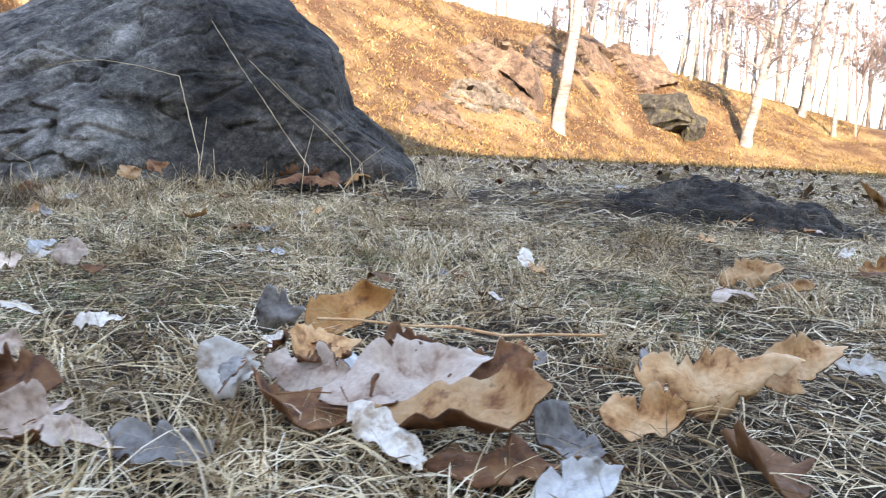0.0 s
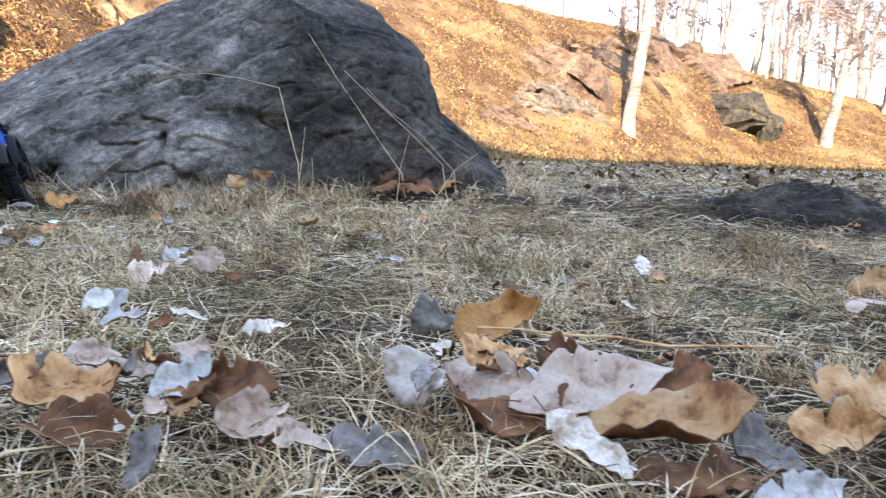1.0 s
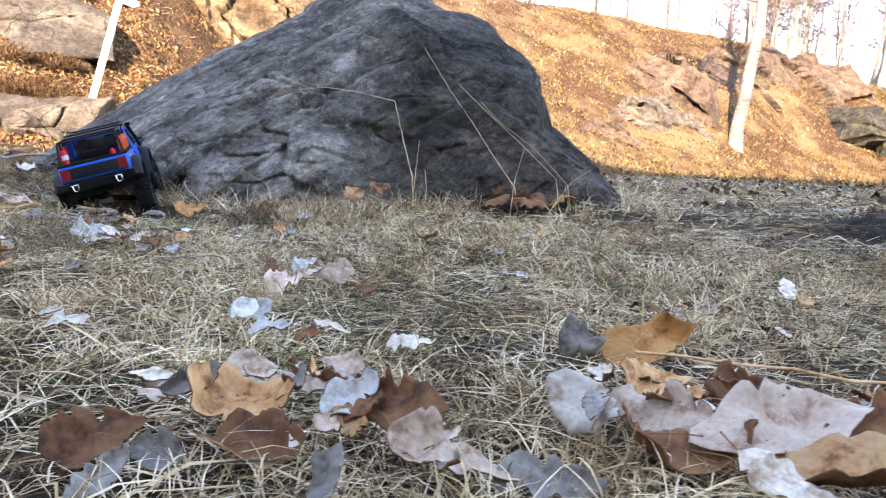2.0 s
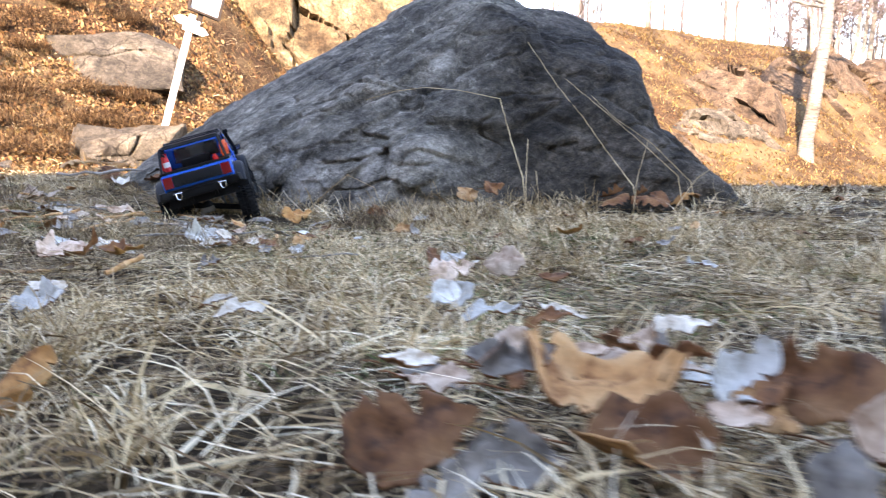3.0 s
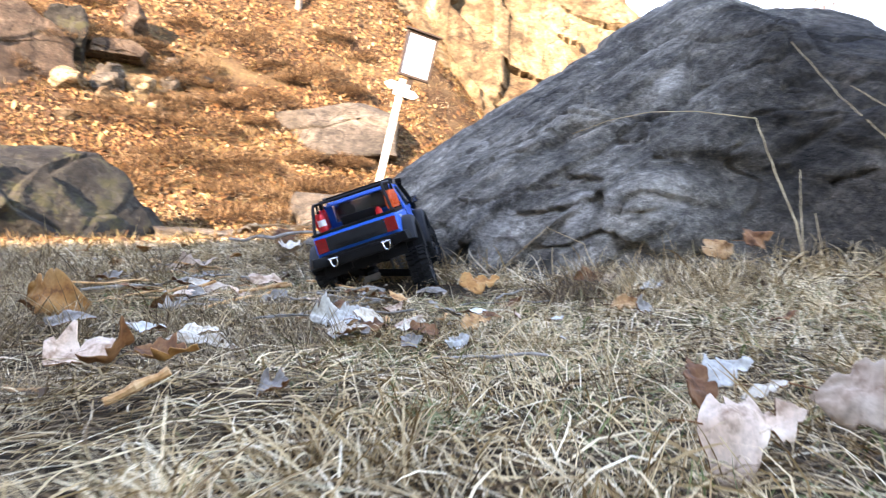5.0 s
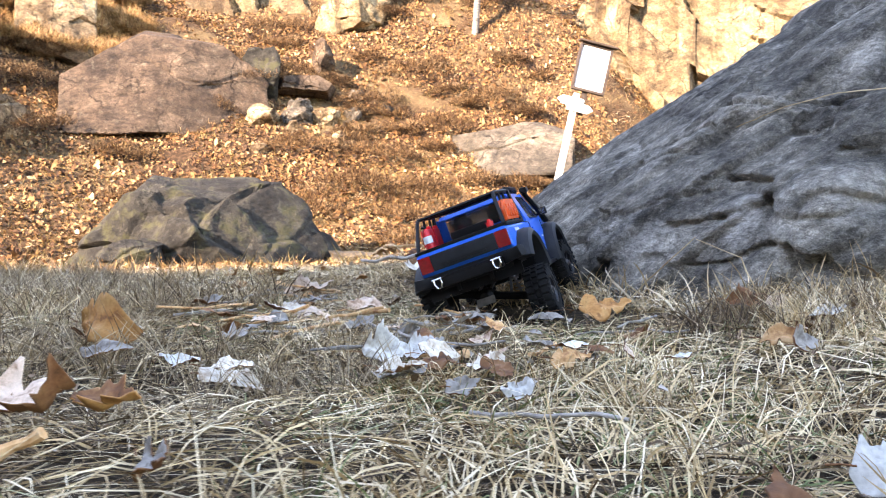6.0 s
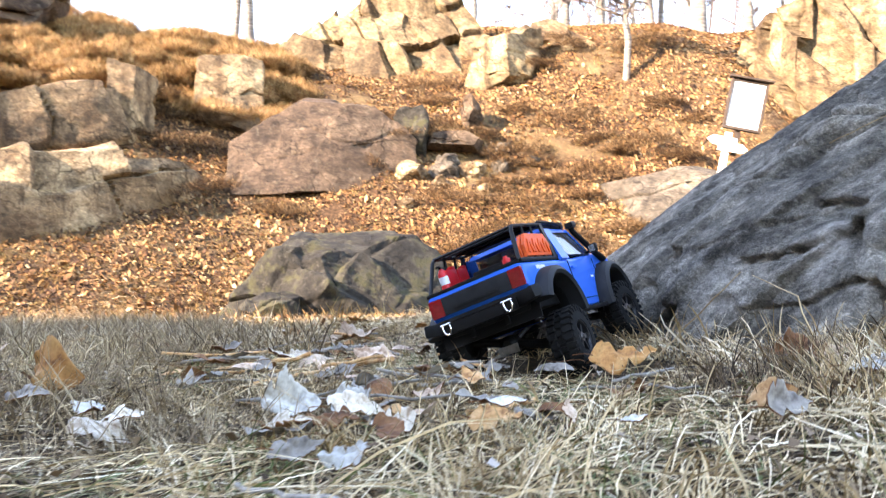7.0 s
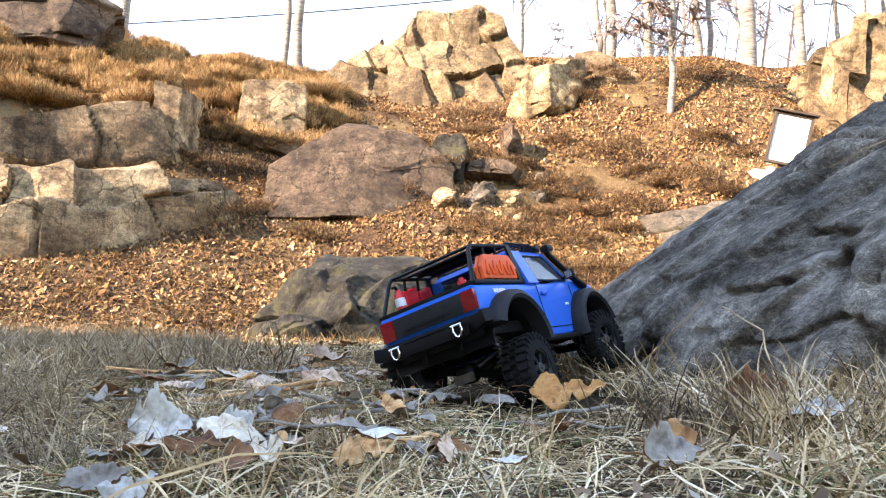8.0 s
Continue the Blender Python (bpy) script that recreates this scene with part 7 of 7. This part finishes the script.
def build_sign():
    t = thing("signpost", pose(-6.212, 7.321, 0.793, 0, 0, 56.8) @ pose(0, 0, 0, 0, 14.6, 0) @ Matrix.Scale(0.871, 4), "leaning white wooden signpost with framed notice board", "signpost")
    bm = bmesh.new()
    box(bm, (0, 0, 0.53), (0.075, 0.065, 2.04), bevel=0.006)
    part("post", bm, M_POST, t, "white painted post")
    for s, z in ((1, 1.37), (-1, 1.43)):
        bm = bmesh.new()
        prism(bm, [(s * -0.1, z - 0.055), (s * 0.17, z - 0.055), (s * 0.24, z), (s * 0.17, z + 0.055), (s * -0.1, z + 0.055)], -0.055, -0.034, 0.003)
        part("arrow_board", bm, M_POST, t, "white arrow board")
    bm = bmesh.new()
    box(bm, (0.1, 0.02, 1.72), (0.06, 0.05, 0.84), bevel=0.005)
    part("back_post", bm, M_FRAME, t)
    bm = bmesh.new()
    box(bm, (0.12, -0.02, 1.9), (0.37, 0.02, 0.56))
    part("notice", bm, M_BOARD, t, "white notice under glass")
    for pts in ([(-0.04, 1.74), (0.06, 1.81), (0.16, 1.83), (0.27, 1.89)], [(0.0, 1.71), (0.1, 1.77), (0.2, 1.79), (0.28, 1.92)], [(0.02, 2.06), (0.16, 2.07), (0.27, 2.05)]):
        bm = bmesh.new()
        tube(bm, [(a, -0.033, b) for a, b in pts], 0.004, 4)
        part("map_line", bm, M_INK, t)
    for cx, cz, sx, sz in ((0.12, 2.19, 0.42, 0.032), (0.12, 1.61, 0.42, 0.032), (-0.078, 1.9, 0.032, 0.56), (0.318, 1.9, 0.032, 0.56)):
        bm = bmesh.new()
        box(bm, (cx, -0.022, cz), (sx, 0.05, sz), bevel=0.005)
        part("board_frame", bm, M_FRAME, t, "dark wooden frame")
    bm = bmesh.new()
    box(bm, (0.13, -0.03, 2.222), (0.5, 0.13, 0.022), (8, 0, 0), 0.004)
    part("cap_board", bm, M_FRAME, t)


build_sign()



# ---- birches ----
def build_birch(height, girth, seed, label, limbs=24, low=0.3, detail=1.0):
    """A leafless birch: trunk and a crown of limbs, branches and twigs."""
    rg = random.Random(seed)
    t = thing("birch_tree", Matrix(), label, "tree", "birch trees")
    bm = bmesh.new()
    pts, p = [], Vector((0, 0, -0.4))
    for k in range(15):
        pts.append(p.copy())
        p = p + Vector((rg.uniform(-0.02, 0.02) * height * 0.35, rg.uniform(-0.02, 0.02) * height * 0.35, height / 14))
    rad = [girth * (1.35 if k == 0 else 1.0) * (1 - k / 15) ** 0.8 + 0.01 for k in range(15)]
    tube(bm, pts, rad, 12)
    bigs = []
    crown = bmesh.new()

    def at(s):
        i = min(13, int(s * 14))
        return pts[i].lerp(pts[i + 1], s * 14 - i)

    for b in range(limbs):
        s = low + (0.97 - low) * (b + rg.random()) / limbs
        a = rg.uniform(0, 2 * math.pi)
        ln = height * rg.uniform(0.16, 0.3) * (1.15 - s * 0.8)
        rise = rg.uniform(0.35, 1.0)
        o = at(s)
        way = Vector((math.cos(a), math.sin(a), rise)).normalized()
        lp = [o]
        for k in range(5):
            way = (way + Vector((rg.uniform(-0.3, 0.3), rg.uniform(-0.3, 0.3), rg.uniform(-0.25, 0.12)))).normalized()
            lp.append(lp[-1] + way * ln / 5)
        r0 = max(0.012, girth * 0.33 * (1 - s) + 0.012)
        target = bm if r0 > girth * 0.16 else crown
        tube(target, lp, [r0 * (1 - 0.8 * k / 5) for k in range(6)], 5)
        for c in range(int(7 * detail)):
            k = rg.uniform(0.25, 1.0) * 5
            i = min(4, int(k))
            q = lp[i].lerp(lp[i + 1], k - i)
            w2 = Vector((rg.uniform(-1, 1), rg.uniform(-1, 1), rg.uniform(-0.2, 0.9))).normalized()
            l2 = ln * rg.uniform(0.25, 0.55)
            sp = [q, q + w2 * l2 * 0.5, q + w2 * l2 + Vector((0, 0, -0.12 * l2))]
            tube(crown, sp, [0.026, 0.018, 0.012], 3)
            for e in range(int(7 * detail)):
                f = rg.uniform(0.2, 1.0) * 2
                j = min(1, int(f))
                u = sp[j].lerp(sp[j + 1], f - j)
                w3 = Vector((rg.uniform(-1, 1), rg.uniform(-1, 1), rg.uniform(-0.9, 0.5))).normalized()
                l3 = l2 * rg.uniform(0.3, 0.7)
                tube(crown, [u, u + w3 * l3 * 0.5, u + w3 * l3 + Vector((0, 0, -0.3 * l3))], [0.014, 0.012, 0.008], 3)
    part("trunk", bm, M_BARK, t, "white birch trunk with dark scars")
    part("crown", crown, M_TWIG, t, "bare brown twigs")
    return t


BIRCH = "leafless white-barked birch on the slope"


def plant(tree, x, y, turn, lean=0, to=0, first=False, sink=0.0):
    """Stands a birch (or a copy of it) at x, y, leaning by some degrees towards the bearing given."""
    m = pose(x, y, float(ground_z(x, y)[0]) - sink) @ pose(0, 0, 0, 0, 0, to) @ pose(0, 0, 0, 0, lean, 0) @ pose(0, 0, 0, 0, 0, turn)
    if first:
        tree.matrix_basis = m
        return tree
    return copy_thing(tree, m)


tall = build_birch(13, 0.19, 1, BIRCH, 26, 0.3)
plant(tall, 1.62, 24.2, 0, 6, 0, True)
forked = build_birch(12, 0.22, 2, "leafless forked birch with spreading pale limbs", 30, 0.2)
plant(forked, 9.6, 32.0, 60, 9, 10, True)
slim = build_birch(11, 0.11, 3, "slim leafless birch on the crest", 18, 0.3, 0.75)
plant(slim, -18.2, 1.31, 0, 2, 0, True)
thin = build_birch(9, 0.08, 4, "thin leafless birch in the wood", 16, 0.35, 0.75)
plant(thin, -17.9, 4.83, 0, 1, 180, True)
sapling = build_birch(5.2, 0.055, 5, "young birch with thin bare branches", 18, 0.25)
plant(sapling, -10.55, 10.15, 0, 1, 30, True)
plant(slim, -17.77, 5.22, 100, 1, 0)
plant(slim, -14.8, 12.0, 200, 1, 90)
stout = build_birch(12, 0.18, 6, BIRCH, 22, 0.45)
plant(stout, -13.0, 14.4, 0, 2, 40, True)
plant(slim, -16.5, 14.5, 50, 2, 0)
plant(thin, -17.5, 13.5, 10, 2, 200)
plant(thin, -16.0, 16.0, 120, 3, 100)
plant(slim, -12.5, 18.5, 20, 2, 0)
for i, (bx, by) in enumerate(((-19.4, 12.2), (-17.8, 15.5), (-20.5, 19.0), (-15.8, 15.6), (-19.6, 21.0), (-13.6, 16.8), (-16.6, 21.9), (-12.4, 17.5), (-21.0, 16.0))):
    plant((thin, slim)[i % 2], bx, by, 47 * i, 2, 60 * i)
rng = np.random.default_rng(5)
for i in range(80):
    bear = radians(rng.uniform(-40, -3))
    dist = rng.uniform(38, 72)
    plant((slim, thin, slim, thin, stout)[i % 5], -0.5 - dist * math.sin(bear), 1.5 + dist * math.cos(bear), rng.uniform(0, 360), rng.uniform(0, 8), rng.uniform(-40, 60))
for i in range(10):
    bear = radians(rng.uniform(-3, 70))
    dist = rng.uniform(30, 45)
    plant((slim, thin)[i % 2], -0.5 - dist * math.sin(bear), 1.5 + dist * math.cos(bear), rng.uniform(0, 360), rng.uniform(0, 4), rng.uniform(0, 360))


def far_wood(n, b0, b1, d0, d1, seed):
    """A far belt of bare trees: stems, limbs and fine twigs."""
    rng = np.random.default_rng(seed)
    b, d = np.radians(rng.uniform(b0, b1, n)), rng.uniform(d0, d1, n)
    x, y = -0.5 - d * np.sin(b), 1.5 + d * np.cos(b)
    stem = np.stack([x, y, ground_z(x, y) - 0.1], 1)
    tall = rng.uniform(8, 14, n)
    k = np.repeat(np.arange(n), 34)
    up = rng.uniform(0.18, 0.95, len(k))
    limb = stem[k] + np.stack([0 * up, 0 * up, up * tall[k] * 0.95], 1)
    aim, reach, rise = rng.uniform(0, 2 * np.pi, len(k)), (1.15 - up) * rng.uniform(1.5, 3.6, len(k)), rng.uniform(0.45, 0.85, len(k))
    j = np.repeat(np.arange(len(k)), 14)
    f = rng.uniform(0.2, 0.9, len(j)) * reach[j]
    flat = np.sqrt(1 - rise[j] ** 2)
    twig = limb[j] + np.stack([np.cos(aim[j]) * flat * f, np.sin(aim[j]) * flat * f, rise[j] * f], 1)
    root = np.concatenate([stem, stem, limb, twig])
    turn = np.concatenate([0 * tall, 0 * tall + np.pi / 2, aim, aim[j] + rng.normal(0, 0.8, len(j))])
    size = np.concatenate([tall, tall, reach, rng.uniform(0.4, 1.1, len(j))])
    wide = np.concatenate([tall * 0.009, tall * 0.009, rng.uniform(0.03, 0.05, len(k)), rng.uniform(0.012, 0.024, len(j))])
    lift = np.concatenate([0 * tall + 0.999, 0 * tall + 0.999, rise, rng.uniform(0.2, 0.9, len(j))])
    ob = ribbons("far_wood", root, turn, size, wide, lift, 0 * size, M_TWIG, rng, curl=0.03)
    tagged(ob, "far belt of bare grey-brown trees and fine twigs", "wood", kind="stuff")


far_wood(46, -36, 14, 40, 62, 400)
far_wood(16, 40, 53, 34, 46, 401)

# ---- heather and long grass ----
def heather(seed, w, h, n, material, label, rise):
    rng = np.random.default_rng(seed)
    a, r = rng.uniform(0, 2 * np.pi, n), np.sqrt(rng.uniform(0, 1, n)) * w * 0.42
    z = h * 0.75 * (1 - (r / (w * 0.5)) ** 2) * rng.uniform(0.0, 1.0, n) * (0.7 + 0.8 * fbm(np.stack([r * np.cos(a), r * np.sin(a), 0 * r], 1), 5.0, 2, seed))
    root = np.stack([r * np.cos(a), r * np.sin(a), z], 1)
    out = a + rng.normal(0, 1.0, n)
    ob = ribbons("heather_shrub", root, out, rng.uniform(0.06, 0.24, n) * h * 1.6, rng.uniform(0.003, 0.009, n), np.clip(rng.normal(rise, 0.35, n), -0.2, 0.98), rng.uniform(0, 0.25, n), material, rng, simple=True)
    return tagged(ob, label, "shrub", "heather shrubs")


HEATHER_LABEL = "low golden-brown heather shrub on the rocky crest"
BRUSH_LABEL = "low dark brown twiggy shrub among fallen leaves"
shrubs = [heather(1, 1.0, 0.5, 6500, M_HEATHER, HEATHER_LABEL, 0.82), heather(2, 0.8, 0.4, 5000, M_HEATHER, HEATHER_LABEL, 0.82), heather(3, 1.3, 0.5, 8500, M_HEATHER, HEATHER_LABEL, 0.82)]
brush = [heather(4, 0.9, 0.36, 2600, M_BRUSH, BRUSH_LABEL, 0.6), heather(5, 0.7, 0.3, 1900, M_BRUSH, BRUSH_LABEL, 0.6), heather(6, 1.4, 0.34, 3600, M_BRUSH, BRUSH_LABEL, 0.6)]
rng = np.random.default_rng(8)
spots = []
for i in range(170):
    bear, dist = rng.uniform(74, 104), rng.uniform(12.1, 16.6)
    spots.append((bear, dist))
for i in range(18):
    spots.append((rng.uniform(46, 62), rng.uniform(10.5, 15.0)))
for i in range(16):
    spots.append((rng.uniform(62, 92), rng.uniform(10.0, 13.0)))
for i in range(10):
    spots.append((rng.uniform(44, 76), rng.uniform(9.0, 14.0)))
for i in range(12):
    spots.append((rng.uniform(30, 60), rng.uniform(7.5, 10.0)))
for i in range(16):
    spots.append((rng.uniform(44, 84), rng.uniform(8.5, 14.5)))
for i, (bear, dist) in enumerate(spots):
    x, y = -0.5 - dist * math.sin(radians(bear)), 1.5 + dist * math.cos(radians(bear))
    m = pose(x, y, float(ground_z(x, y)[0]) - 0.05, rng.uniform(-12, 12), rng.uniform(-12, 12), rng.uniform(0, 360))
    kind = shrubs if i < 170 else brush
    if i % 170 < 3 and i < 173:
        kind[i % 170].matrix_basis = m
    else:
        copy_thing(kind[i % 3], m)


def foot_tufts(n, seed):
    """Long straw that stands round the boulder's foot."""
    rng = np.random.default_rng(seed)
    x, y = rng.uniform(-2.7, 0.1, n), rng.uniform(2.2, 3.6, n)
    p = np.stack([x, y], 1)
    near = np.zeros(n, bool)
    for k in range(8):
        a = 2 * np.pi * k / 8
        near |= in_boulder(x + 0.13 * math.cos(a), y + 0.13 * math.sin(a))
    keep = near & ~in_boulder(x, y) & (fbm(np.stack([x, y, 0 * x], 1), 3.5, 2, 4) > -0.15)
    x, y = x[keep], y[keep]
    n = len(x)
    root = np.stack([x, y, ground_z(x, y)], 1)
    rise = np.clip(rng.normal(0.8, 0.15, n), 0.2, 0.98)
    ob = ribbons("long_straw", root, rng.uniform(0, 2 * np.pi, n), rng.uniform(0.07, 0.19, n), rng.uniform(0.0012, 0.0028, n), rise, rise * rng.uniform(0.3, 0.9, n), M_STRAW, rng)
    tagged(ob, "long dry straw tufts along the boulder's foot", "dry grass", kind="stuff")


foot_tufts(36000, 300)

# ---- overhead line ----
M_WIRE = plain("dark_cable", (0.03, 0.03, 0.03), 0.6)
bm = bmesh.new()
tube(bm, [(-37.26, -2.5, 5.0), (-37.26, -2.5, 19.5)], [0.16, 0.12], 10)
box(bm, (-37.26, -2.5, 19.0), (0.12, 1.6, 0.12), bevel=0.01)
pole = thing("utility_pole", Matrix(), "dark wooden utility pole behind the crest", "utility pole")
part("pole", bm, M_FRAME, pole)
bm = bmesh.new()
ends = Vector((-37.26, -2.5, 14.9)), Vector((-26.5, 33.0, 20.3))
tube(bm, [ends[0].lerp(ends[1], k / 16) - Vector((0, 0, 0.6 * 4 * (k / 16) * (1 - k / 16) - 0.9 * (k / 16))) for k in range(17)], 0.03, 5)
part("cable", bm, M_WIRE, pole, "thin sagging cable")
